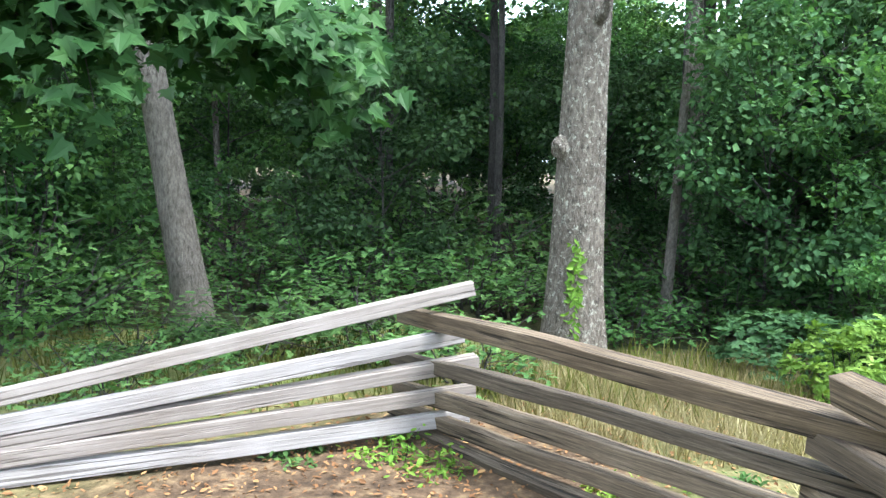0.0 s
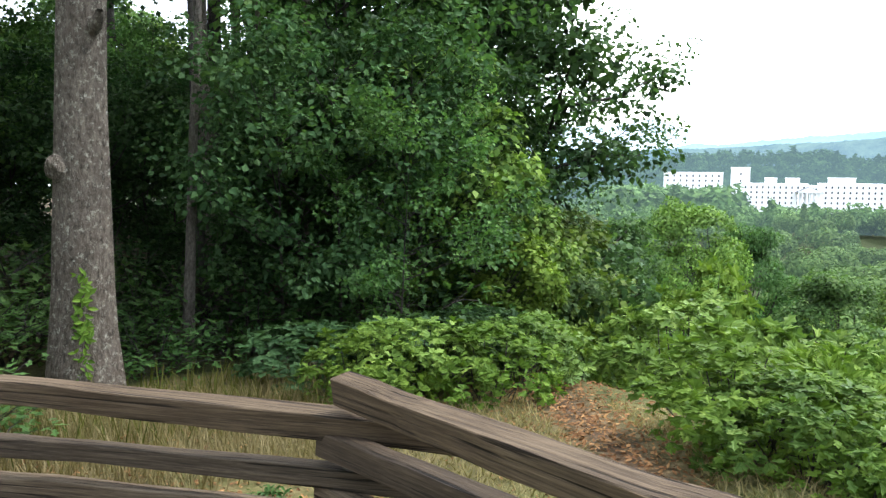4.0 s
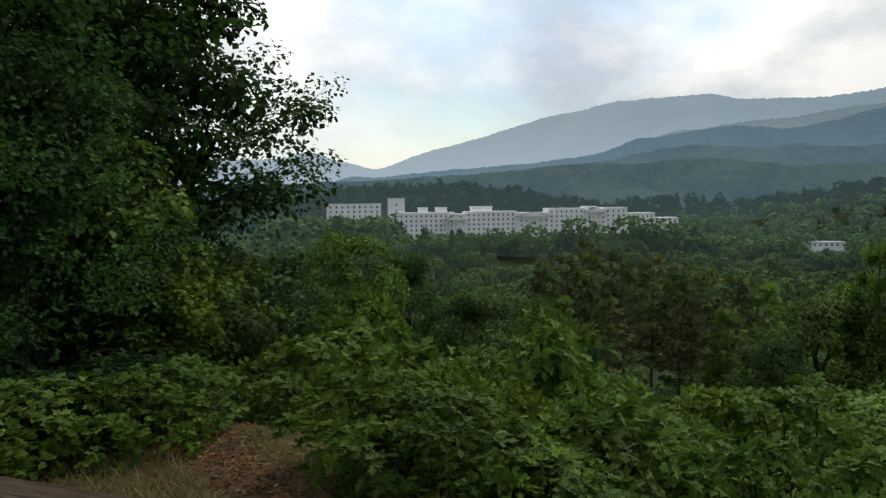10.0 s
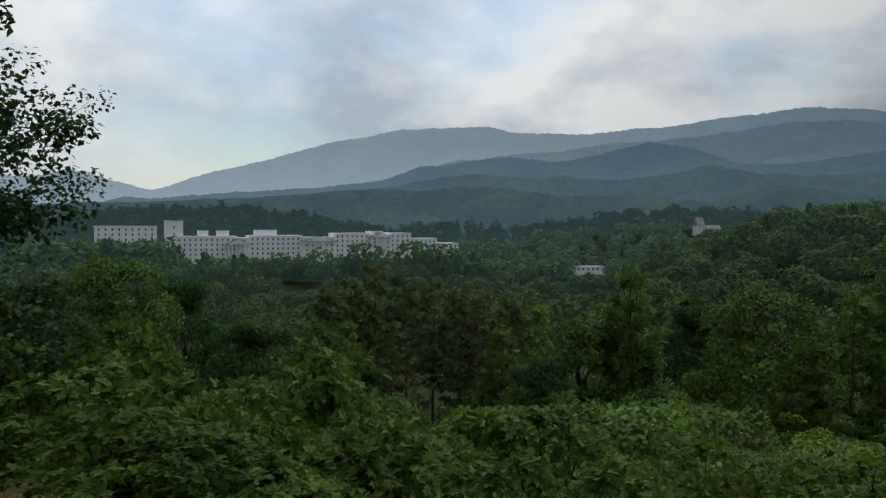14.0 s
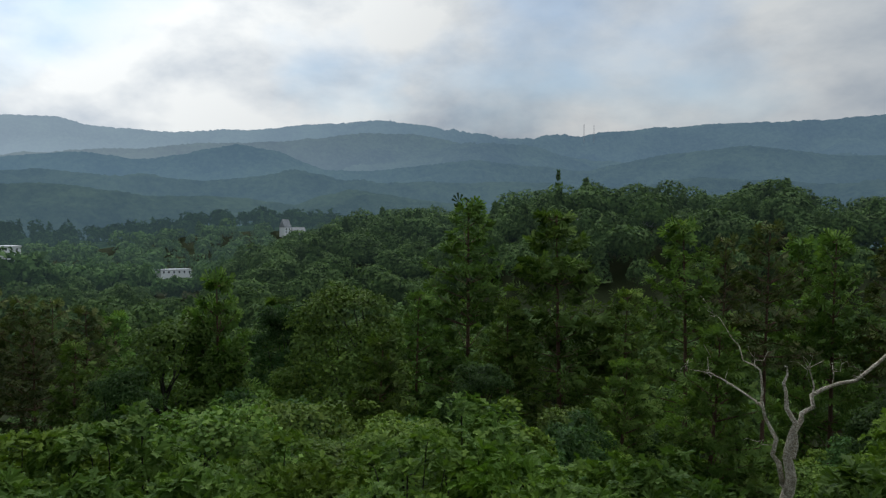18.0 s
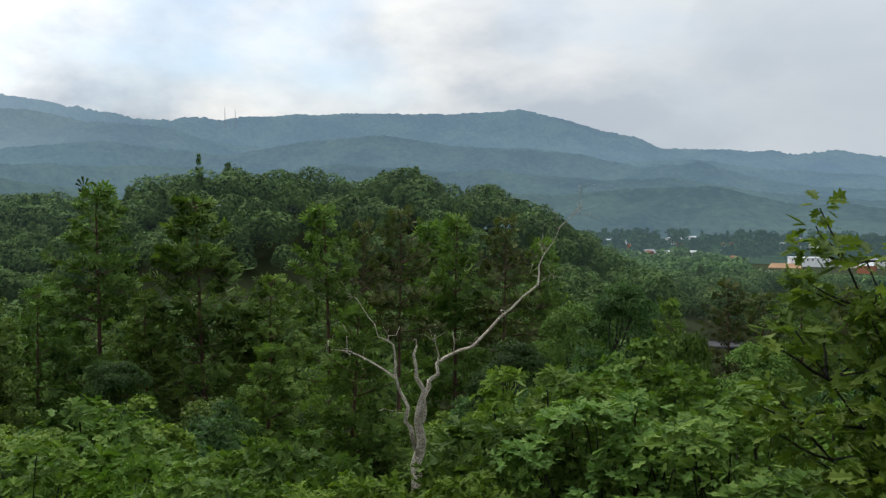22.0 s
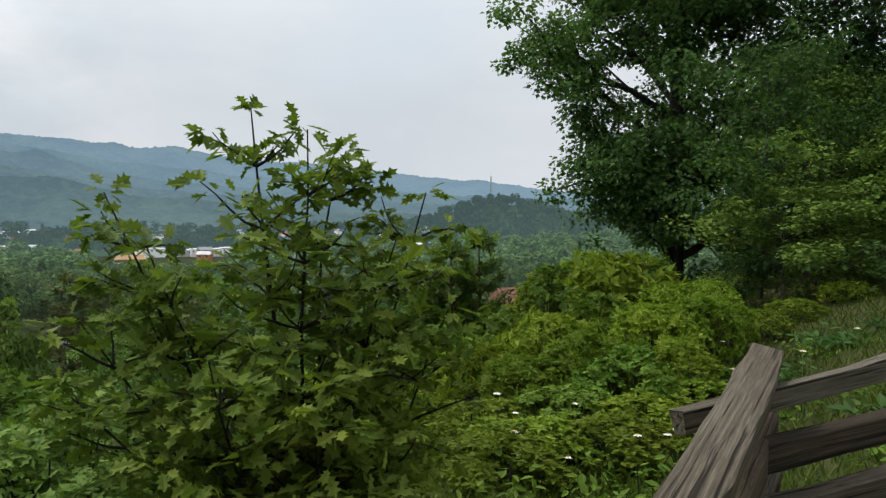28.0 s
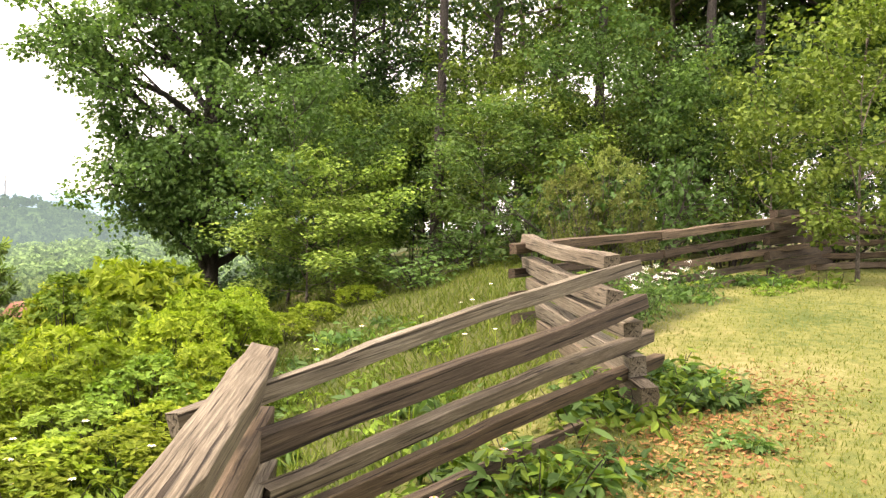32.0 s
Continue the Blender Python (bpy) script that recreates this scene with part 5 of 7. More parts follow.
# ---- bushes along the slope: bearing, distance, top in degrees below the eye, width ----
for i, (b, r, el, w) in enumerate(((30, 7.8, -10, 1.2), (26, 7.2, -11, 1.1), (22, 7.4, -10.5, 1.1), (34, 8.4, -11.5, 1.0), (48.5, 8.4, -8.6, 1.2), (50.5, 12, -6.8, 1.7), (52.5, 7.2, -9.6, 1.2), (55.5, 6.2, -11.4, 1.1), (37, 7.6, -12.4, 0.9), (33.5, 6.4, -13.2, 0.8), (28.3, 6.5, -10.2, 0.9), (24.6, 6.2, -13.6, 0.7), (31, 7.3, -9.2, 0.9), (26, 7.6, -9.8, 0.8), (36, 7.0, -12.0, 0.7), (39.5, 9.2, -11.0, 1.0), (57, 8.6, -10.8, 1.3), (60, 6.6, -13, 1.2), (62, 10, -8.8, 1.5), (64.5, 10.5, -9.6, 1.1), (65, 6.2, -14.8, 1.1), (66, 12, -9.6, 1.0),
                                   (70, 6.8, -14.2, 1.1), (74, 9, -13.5, 1.2), (77, 6.5, -15.6, 1.1), (80, 8.8, -12.2, 1.3), (84, 7.2, -15.6, 1.1), (50, 5.0, -17, 0.9), (53, 4.7, -17.6, 0.8), (57, 4.8, -16.8, 0.9), (61, 4.7, -17.6, 0.9), (87, 6.0, -17.8, 0.9), (90, 9.6, -14.5, 1.3), (93, 7, -16.2, 1.1), (97, 6.2, -17.6, 1.0), (100, 8.2, -14.4, 1.2), (103.6, 9, -12.4, 1.4), (107, 7, -16.0, 1.0),
                                   (110, 6.4, -17.0, 1.0), (114, 8, -15.6, 1.1), (117, 7.2, -15.4, 1.0), (121, 6.0, -17.8, 0.9), (125, 6.4, -20.0, 0.8), (130.5, 6.2, -18.0, 0.9), (133, 7.4, -14.2, 1.2), (137, 8.2, -11.3, 1.3), (141, 7.2, -12.4, 1.2), (145, 8.8, -10.6, 1.3), (149, 7.0, -11.8, 1.2), (140, 12, -10.4, 1.5), (133, 12, -11.5, 1.4))):
    x, y, _ = bearing(b, r)
    h = 1.65 + r * math.tan(radians(el)) - gz(x, y)
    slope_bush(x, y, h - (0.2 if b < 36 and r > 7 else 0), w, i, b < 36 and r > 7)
for i in range(12):
    b, r = 52 + 112 * ((i * 0.618034) % 1), 5.0 + 8.0 * g0.random()
    if 119 < b < 132 or (r > 11 and 118 < b < 138):
        continue
    x, y, _ = bearing(b, r)
    h = 1.65 + r * math.tan(radians(-19.6 + (r - 5.0) * 0.95 - 1.5 * g0.random())) - gz(x, y)
    if 70 < b < 77.5:
        h = min(h, 1.65 - r * math.tan(radians(13.6)) - gz(x, y))
    slope_bush(x, y, max(h, 0.4), 0.9 + 0.35 * g0.random(), i)


# ---- the oak sapling close to the lookout ----
def near_sapling():
    g = np.random.default_rng(91)
    bx, by = 1.02, -3.49
    bz = gz(bx, by)
    tips = []
    foot = (bx, by, bz - 0.2)
    stems = [(foot, tip, r) for tip, r in (((1.344, -3.702, 2.03), 0.022), ((1.10, -3.65, 1.94), 0.018), ((0.996, -3.85, 1.87), 0.018), ((0.65, -3.74, 1.70), 0.015), ((1.82, -3.45, 1.69), 0.016), ((0.736, -3.55, 1.52), 0.012),
                                           ((1.57, -3.28, 1.50), 0.013), ((0.55, -3.66, 1.25), 0.012), ((1.80, -3.24, 1.24), 0.012), ((1.25, -3.05, 1.15), 0.012), ((0.95, -3.15, 1.0), 0.012), ((2.05, -3.5, 0.95), 0.012))]
    t = thing("oak_sapling", "young oak with deeply lobed leaves growing beside the fence", "sapling")
    for a, b, r in stems:
        a, b = np.array(a), np.array(b)
        u = np.linspace(0, 1, 10)[:, None]
        line = a + (b - a) * np.concatenate([u ** 1.2, u ** 1.2, u], 1) + np.cumsum(g.normal(size=(10, 3)) * 0.022, 0) * (1 - u ** 3)
        wood = Wood()
        wood.tube(line, np.linspace(0.8 * r, 0.003, 10), 6)
        stem = part("stem", wood.mesh("stem", BARK_DARK), BARK_DARK, t)
        tips += [(line[9], 9), (line[8], 6), (line[7], 4)]
        for k in range(3, 9):
            for _ in range(4 if k > 5 else 5):
                ang = 6.28 * g.random()
                tw = grow_line(line[k], (math.cos(ang), math.sin(ang), 0.45), (0.52 - 0.035 * k) * (0.6 + 0.6 * g.random()), 4, g, 0.18, 0.03)
                wood = Wood()
                wood.tube(tw, np.linspace(0.006, 0.0022, 5), 4)
                part("twig", wood.mesh("twig", BARK_DARK), BARK_DARK, stem)
                tips += [(tw[4], 8), (tw[3], 5), (tw[2], 4)]
    pos, fw = [], []
    for p, c in tips:
        for _ in range(c):
            d = g.normal(size=3) * np.array([1, 1, 0.45])
            d /= np.linalg.norm(d)
            pos.append(p + d * 0.03)
            fw.append(d)
    pos, fw = np.array(pos), np.array(fw)
    v, f = leaves_arrays(pos, 0.088 * (0.55 + 0.65 * g.random(len(pos))), OAK, np.array([0, 0, 0.85]), g, 0.45, fw * 1.6, 0.1)
    part("foliage", mesh_np("foliage", v, f, LEAF_SAPLING), LEAF_SAPLING, t)


near_sapling()


# ---- the bare dead tree on the slope ----
def dead_tree():
    bx, by, _ = bearing(126.6, 28.6)
    a = radians(126.2)
    right = np.array([math.cos(a), -math.sin(a), 0])
    away = np.array([math.sin(a), math.cos(a), 0])
    base_z = 1.65 - 28.6 * math.tan(radians(17.7))
    g = np.random.default_rng(6)

    def spot(u, w, d=0.0):
        return np.array([bx, by, base_z]) + right * u + away * d + np.array([0, 0, w])

    wood = Wood()
    low = gz(bx, by) - base_z - 0.5

    def limb(points, r0, r1, sides=7):
        pts = np.array([spot(*p) for p in points])
        fine = np.concatenate([pts[:-1] + (pts[1:] - pts[:-1]) * q for q in (0, 1 / 3, 2 / 3)]).reshape(3, -1, 3).transpose(1, 0, 2).reshape(-1, 3)
        fine = np.concatenate([fine, pts[-1:]])
        fine[1:-1] += g.normal(size=(len(fine) - 2, 3)) * 0.085
        wood.tube(fine, 0.66 * (r1 + (r0 - r1) * np.linspace(1, 0, len(fine)) ** 1.35), sides, 0.45, len(points))

    limb([(0.0, low), (0.0, 0.0), (0.08, 1.4), (-0.02, 2.7), (-0.15, 4.1), (-0.19, 4.6)], 0.44, 0.03, 10)
    limb([(0.12, 1.5, 0.1), (0.27, 2.7, 0.2), (0.66, 3.6, 0.3), (1.9, 4.2, 0.6), (3.05, 5.3, 0.9), (4.5, 6.5, 1.2), (4.8, 7.7, 1.3), (5.85, 9.15, 1.5), (6.2, 9.9, 1.5)], 0.155, 0.010)
    limb([(-0.1, 0.3), (-0.25, 0.75), (-0.48, 2.2), (-0.72, 2.9), (-0.95, 3.7), (-1.07, 4.47), (-1.67, 5.1), (-2.4, 6.2)], 0.16, 0.015)
    limb([(-0.85, 3.15), (-1.1, 3.3), (-2.5, 4.1, -0.3), (-3.3, 4.35, -0.4)], 0.09, 0.012)
    for pts, r in ((((-2.5, 4.1, -0.3), (-2.65, 4.7, -0.3), (-2.6, 5.3, -0.3)), 0.03), (((-1.1, 4.5), (-0.8, 4.95), (-0.75, 5.1)), 0.03), (((4.8, 7.7, 1.3), (4.65, 8.3, 1.3), (4.9, 8.9, 1.2)), 0.045), (((4.5, 6.5, 1.2), (5.2, 6.75, 1.1), (5.7, 7.05, 1.0)), 0.035),
                   (((0.66, 3.6, 0.3), (0.62, 4.5, 0.2), (-0.05, 4.75, 0.2)), 0.06), (((0.5, 4.6, 0.2), (1.0, 4.85, 0.2)), 0.03), (((1.2, 3.95, 0.4), (1.3, 4.5, 0.4), (1.45, 5.1, 0.4)), 0.045), (((3.05, 5.3, 0.9), (3.2, 5.75, 0.9)), 0.05), (((-2.0, 3.85), (-1.95, 4.4)), 0.03),
                   (((-0.5, 1.9), (-1.1, 2.0), (-1.5, 1.95)), 0.025), (((5.4, 8.6, 1.4), (5.2, 9.3, 1.4), (4.9, 9.2, 1.4)), 0.02), (((5.85, 9.15, 1.5), (6.5, 9.2, 1.5), (6.9, 9.0, 1.5)), 0.015)):
        limb(list(pts), r, 0.008, 5)
    for i in range(26):
        u, w = ((-2.4, 6.2), (-1.1, 4.5), (-2.5, 4.1), (1.9, 4.2), (3.05, 5.3), (4.5, 6.5), (4.8, 7.7), (5.85, 9.15), (0.62, 4.5), (1.3, 4.5), (-3.3, 4.35), (6.2, 9.9), (5.2, 6.75))[i % 13]
        a_ = 1.2 * g.normal() + (0.6 if u > 1 else -0.6)
        e_ = 0.35 + 0.5 * g.random()
        limb([(u, w, 0.2 * u), (u + 0.5 * e_ * math.sin(a_), w + 0.5 * e_, 0.2 * u), (u + e_ * math.sin(1.3 * a_), w + e_ * math.cos(a_), 0.2 * u + 0.2 * g.normal())], 0.016, 0.006, 4)
    t = thing("dead_tree", "bare bleached dead tree with a broken top", "dead tree")
    part("trunk", wood.mesh("trunk", DEADWOOD), DEADWOOD, t)


dead_tree()


def fallen_limb():
    """A grey dead limb sticking out of the crowns below."""
    wood = Wood()
    pts = [Vector(bearing(b, 52, 1.65 + 52 * math.tan(radians(e)))) for b, e in ((89.8, -15.1), (88.8, -14.9), (88.2, -13.9), (87.7, -12.8), (87.1, -12.1))]
    root = bearing(88.6, 52)
    wood.tube([(root[0], root[1], gz(root[0], root[1]) - 0.3), pts[1], pts[2], pts[3], pts[4]], [0.20, 0.13, 0.10, 0.07, 0.03], 6, 0.2, 1)
    wood.tube([pts[1], (pts[0] + pts[1]) / 2, pts[0]], [0.09, 0.07, 0.03], 5, 0.2, 2)
    t = thing("dead_branch", "bare grey dead limb among green crowns", "dead tree")
    part("limb", wood.mesh("limb", DEADWOOD), DEADWOOD, t)


fallen_limb()


# ---- woods on the slope and in the valley ----
LIMIT = np.array([(20, 3), (36, 2), (42, -1.5), (50, -3.0), (56, -5.2), (63, -4.6), (68, -4.2), (75, -4.6), (85, -4.6), (92, -5.0), (98, -6), (104, -6), (115, -6.5), (125, -6), (133, -5), (138, -4.8), (143, -6.5), (150, -7.5), (160, -7.5), (168, -5.5), (175, -5.0), (180, -4.5), (190, -2), (210, 4)], float)
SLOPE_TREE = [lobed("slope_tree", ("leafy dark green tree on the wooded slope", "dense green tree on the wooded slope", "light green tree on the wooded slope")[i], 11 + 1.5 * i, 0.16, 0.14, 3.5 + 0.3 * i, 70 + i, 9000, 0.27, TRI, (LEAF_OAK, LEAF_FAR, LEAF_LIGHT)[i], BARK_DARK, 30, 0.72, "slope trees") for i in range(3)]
BIG_OAK = [lobed("slope_oak", ("broad dark green oak crown on the slope", "broad yellow-green oak crown on the slope")[i], 15.0, 0.22, 0.16, 4.2, 76 + i, 32000, 0.19, RHOMB, (LEAF_OAK, LEAF_OAK_LIT)[i], BARK_DARK, 40, 0.62, "slope trees", limbs_apart=True) for i in range(2)]
PINES = [pine("pine_tree", "tall dark-green pine with level branches", 24, 0.26, 10.0, 80, NEEDLE, 17, 0.10, 0.78, "pines", 44, 0.25, 0.80, 0.08),
         pine("pine_tree", "slim pine with a thin rusty-brown crown", 21, 0.20, 4.0, 81, NEEDLE_BROWN, 12, 0.56, 0.55, "pines", 15, 0.6, 0.5),
         pine("pine_tree", "ragged dark pine on the slope", 22, 0.24, 6.4, 82, NEEDLE, 15, 0.22, 0.68, "pines", 28, 0.45, 0.6),
         pine("pine_tree", "young bright-green pine with dense needles", 10, 0.12, 3.4, 83, NEEDLE_BRIGHT, 14, 0.04, 0.42, "pines", 34, 0.25, 0.75)]
g1 = np.random.default_rng(17)
# named pines: bearing, distance, top in degrees, kind
for b, r, el, k in ((104.6, 66, 1.6, 2), (111.1, 60, 1.0, 0), (119.7, 72, 0.3, 2), (125.2, 70, 0.1, 1), (129.3, 78, -0.5, 2), (132.8, 74, -0.5, 1), (122.4, 82, -0.8, 1), (127.4, 84, -0.9, 2), (135.5, 84, -2.2, 2), (121.6, 35, -7.4, 3), (98.0, 36, -8.5, 3), (87.0, 50, -4.1, 3), (115.5, 40, -9.8, 3), (101.0, 62, -5.0, 2), (107.5, 58, -5.5, 2), (116, 58, -4.6, 2), (91, 74, -5.2, 0),
                    (64.8, 90, -4.8, 1), (66.6, 80, -4.4, 1), (68.4, 84, -3.3, 1), (70.6, 78, -4.2, 1), (72.6, 86, -4.4, 1), (74.4, 80, -5.0, 1), (76.2, 88, -5.2, 1), (78.2, 82, -5.8, 1), (80.0, 92, -6.2, 2), (69.5, 64, -7.4, 1), (75.3, 66, -6.4, 1), (77.5, 62, -8.0, 2), (66.0, 62, -7.4, 2), (85, 120, -6, 2),
                    (111.1, 420, 4.2, 0), (168.6, 60, -4.3, 2), (171.5, 64, -4.6, 2), (165.5, 70, -5.0, 1), (173.5, 58, -5.2, 1), (148.3, 62, -4.9, 1), (152.9, 58, -4.0, 2), (150.6, 74, -5.6, 1), (144.5, 110, -6.3, 2), (155.5, 64, -5.0, 1), (158, 70, -5.4, 2), (162, 72, -5.2, 2)):
    x, y, _ = bearing(b, r)
    h = 1.65 + r * math.tan(radians(el)) - gz(x, y)
    s = max(0.35, h / (24, 21, 22, 10)[k])
    w = (0.62 if r > 400 else min(s, 1.15))
    place(PINES[k], x, y, 1, 0 if r > 400 else 360 * g1.random(), 0, (w, w, s))
# the large single crowns: bearing, distance, top in degrees, half-width in degrees, kind
stand = []
for b, r, el, wd, k in ((95.6, 45, -3.9, 5.0, 1), (83.5, 50, -6.0, 5.2, 1), (91.2, 58, -5.6, 3.6, 0), (50.6, 42, -1.8, 4.4, 1), (59.6, 34, -6.6, 4.8, 0), (54.8, 52, -3.8, 3.6, 0), (64.2, 44, -6.8, 3.6, 1), (46.0, 34, -3.6, 3.6, 0), (105.3, 42, -9.8, 3.2, 0), (141.2, 88, -4.9, 3.6, 0), (137.2, 60, -6.2, 3.2, 1), (145.4, 21, -7.3, 2.3, 1), (133.5, 46, -9.2, 3.6, 0), (80.5, 40, -9.6, 3.2, 0), (67.2, 44, -9.8, 2.8, 0), (88.5, 30, -11.6, 3.6, 0), (139.5, 30, -9.6, 3.8, 0), (151, 34, -8.4, 3.8, 1), (157, 30, -8.8, 4.0, 0), (163, 34, -7.2, 4.0, 1)):
    x, y, _ = bearing(b, r)
    h = 1.65 + r * math.tan(radians(el)) - gz(x, y)
    w = r * math.tan(radians(wd))
    stand.append((x, y, 0.75 * w))
    if h > 8.5:
        place(BIG_OAK[k], x, y, 1, 360 * g1.random(), 0, (w / 4.2, w / 4.2, h / 15.0))
    else:
        place(SLOPE_NEAR[2 * k], x, y, 1, 360 * g1.random(), 0, (w / 2.5, w / 2.5, h / 7.0))
count = 0
for i in range(2400):
    b = 38 + 147 * ((i * 0.618034) % 1)
    r = 15 + 150 * (i / 2400) ** 0.9
    x, y, _ = bearing(b, r)
    if b > 176 and r < 45:
        continue
    cap = float(np.interp(b, LIMIT[:, 0], LIMIT[:, 1]))
    if r < 92 and 97 < b < 137:
        cap = -11.5
    if r < 62 and 44 < b < 97:
        cap = -8.6
    if r < 128 and 65 < b < 79:
        cap = -10.4 if not 70.3 < b < 77.2 else -13.0
    if 145.5 < b < 150.5:
        cap = -10.9
    cap -= 5.5 * g1.random() ** 1.4
    z = gz(x, y)
    H = 8 + 10 * g1.random()
    H = min(H, (1.65 + r * math.tan(radians(cap)) - z) * (0.8 + 0.2 * g1.random()))
    if 70 < b < 77 and r > 90:
        H = min(H, 1.65 + r * math.tan(radians(-12.6)) - z)
    if 115 < b < 140 and r < 33:
        continue
    if H < 3.2 or count >= 240:
        continue
    reach = (2.5 * H / 7.2 if r < 52 else 3.6 * H / 12) * 0.72
    if any((x - px) ** 2 + (y - py) ** 2 < (reach + pr) ** 2 for px, py, pr in stand):
        continue
    stand.append((x, y, reach))
    count += 1
    k = int(g1.integers(0, 3))
    s = H / (11.5 + 1.5 * k)
    w = max(s, 0.55) * (0.85 + 0.3 * g1.random())
    if r < 52:
        s = H / 7.2
        w = max(s, 0.6) * (0.85 + 0.3 * g1.random())
        place(SLOPE_NEAR[k], x, y, 1, 360 * g1.random(), 0, (w, w, s))
    elif g1.random() < 0.16:
        place(PINES[int(g1.integers(0, 3))], x, y, 1, 360 * g1.random(), 0, (w * 0.75, w * 0.75, H / 23))
    else:
        place(SLOPE_TREE[k], x, y, 1, 360 * g1.random(), 0, (w, w, s))


def far_tree_points(n, g, pointed=False):
    """Clump centres and outward ways of one far crown, one unit high."""
    d = g.normal(size=(n, 3))
    d[:, 2] = np.abs(d[:, 2]) * 1.1 - 0.45
    d /= np.linalg.norm(d, axis=1)[:, None]
    bumps = g.normal(size=(6, 3))
    bumps /= np.linalg.norm(bumps, axis=1)[:, None]
    lump = np.maximum(0, (d @ bumps.T) - 0.55).max(1) / 0.45
    p = np.array([0, 0, 0.60]) + d * np.array([0.37, 0.37, 0.34]) * (0.86 + 0.28 * lump[:, None] + 0.05 * g.normal(size=(n, 1)))
    near_bump = bumps[(d @ bumps.T).argmax(1)]
    d = d + 0.5 * (d - near_bump) * (lump[:, None] > 0)
    if pointed:
        h = g.random(n) ** 0.8
        a = 6.283 * g.random(n)
        q = 0.24 * (1 - h) + 0.02
        p = np.stack([q * np.cos(a), q * np.sin(a), 0.12 + 0.88 * h], 1)
        d = np.stack([np.cos(a), np.sin(a), 0.4 + 0 * a], 1)
    return p, d


def far_woods(name, label, places, cards, size, mat, seed, pointed_share=0.12, kind="stuff"):
    """Many far crowns as one wood, each made of leafy clumps."""
    g = np.random.default_rng(seed)
    kinds = [far_tree_points(cards, g) for _ in range(6)] + [far_tree_points(cards, g, True) for _ in range(2)]
    P, N, S = [], [], []
    for x, y, h in places:
        p, d = kinds[int(g.integers(6, 8)) if g.random() < pointed_share else int(g.integers(0, 6))]
        a = 6.283 * g.random()
        c, s = math.cos(a), math.sin(a)
        w = h * (0.80 + 0.45 * g.random())
        q = np.stack([(p[:, 0] * c - p[:, 1] * s) * w, (p[:, 0] * s + p[:, 1] * c) * w, p[:, 2] * h], 1)
        e = np.stack([d[:, 0] * c - d[:, 1] * s, d[:, 0] * s + d[:, 1] * c, d[:, 2]], 1)
        P.append(q + np.array([x, y, gz(x, y)]))
        N.append(e)
        S.append(np.full(len(q), size * h))
    P, N, S = np.concatenate(P), np.concatenate(N), np.concatenate(S)
    v, f = leaves_arrays(P, S * (0.7 + 0.6 * g.random(len(P))), TRI, N + np.array([0, 0, 0.45]), g, 0.45)
    return tagged(new(name, mesh_np(name, v, f, mat, False, soft_normals(N + np.array([0, 0, 0.15]), g, 3, 0.3))), label, "woods", kind=kind)


def keep_clear(b, r):
    """Open ground: the great house's front lawn, the car park, the school field and roads."""
    if 53 < b < 75 and 600 < r < 800:
        return True
    if 69 < b < 78 and 205 < r < 262:
        return True
    if 149.5 < b < 158.5 and 640 < r < 815:
        return True
    if 83.0 < b < 84.6 and 612 < r < 650:
        return True
    return False


g2 = np.random.default_rng(23)
near_places, far_places = [], []
for i in range(1500):
    b, r = (36 + 152 * g2.random() if i % 2 else 88 + 52 * g2.random()), 150 + 320 * g2.random() ** 0.8
    if keep_clear(b, r) or (b > 178 and r < 200):
        continue
    x, y, _ = bearing(b, r)
    h = 10 + 11 * g2.random()
    cap = float(np.interp(b, LIMIT[:, 0], LIMIT[:, 1])) + 0.5
    if r < 260:
        h = min(h, 1.65 + r * math.tan(radians(cap)) - gz(x, y))
    if 64 < b < 80 and r < 235:
        h = min(h, 1.65 + r * math.tan(radians(-8.6)) - gz(x, y))
    if 69 < b < 78 and r < 210:
        h = min(h, 1.65 + r * math.tan(radians(-11.8)) - gz(x, y))
    if 82 < b < 86.5:
        h = min(h, 1.65 + r * math.tan(radians(-4.9)) - gz(x, y))
    if 145.0 < b < 150.8 and r < 292:
        h = min(h, 1.65 + r * math.tan(radians(-10.6)) - gz(x, y))
    if 177.9 < b < 179.9 and r < 235:
        h = min(h, 1.65 + r * math.tan(radians(-7.2)) - gz(x, y))
    near_places.append((x, y, h))
for i in range(420):
    b, r = (60 + 42 * g2.random() if i % 3 else 134 + 30 * g2.random()), 145 + 330 * g2.random() ** 0.7
    if keep_clear(b, r):
        continue
    x, y, _ = bearing(b, r)
    h = min(13 + 9 * g2.random(), 1.65 + r * math.tan(radians(-4.6 if b < 86 else -3.6)) - gz(x, y))
    if 64 < b < 80 and r < 235:
        h = min(h, 1.65 + r * math.tan(radians(-11.8 if b > 69 and r < 210 else -8.6)) - gz(x, y))
    if 82 < b < 86.5:
        h = min(h, 1.65 + r * math.tan(radians(-4.9)) - gz(x, y))
    if 145.0 < b < 150.8 and r < 292:
        h = min(h, 1.65 + r * math.tan(radians(-10.6)) - gz(x, y))
    near_places.append((x, y, h))
near_places = [q for q in near_places if q[2] > 4]
# houses of the town: bearing, distance
gt = np.random.default_rng(44)
TOWN = [(139 + 34 * gt.random(), 640 + 720 * gt.random()) for _ in range(52)] + [(153.4, 800), (156.9, 800), (155.2, 805), (150.6, 610), (158.2, 800), (83.8, 640), (90.8, 520), (91.4, 800), (92.3, 805), (178.9, 230)]
town_b, town_r = np.array(TOWN).T


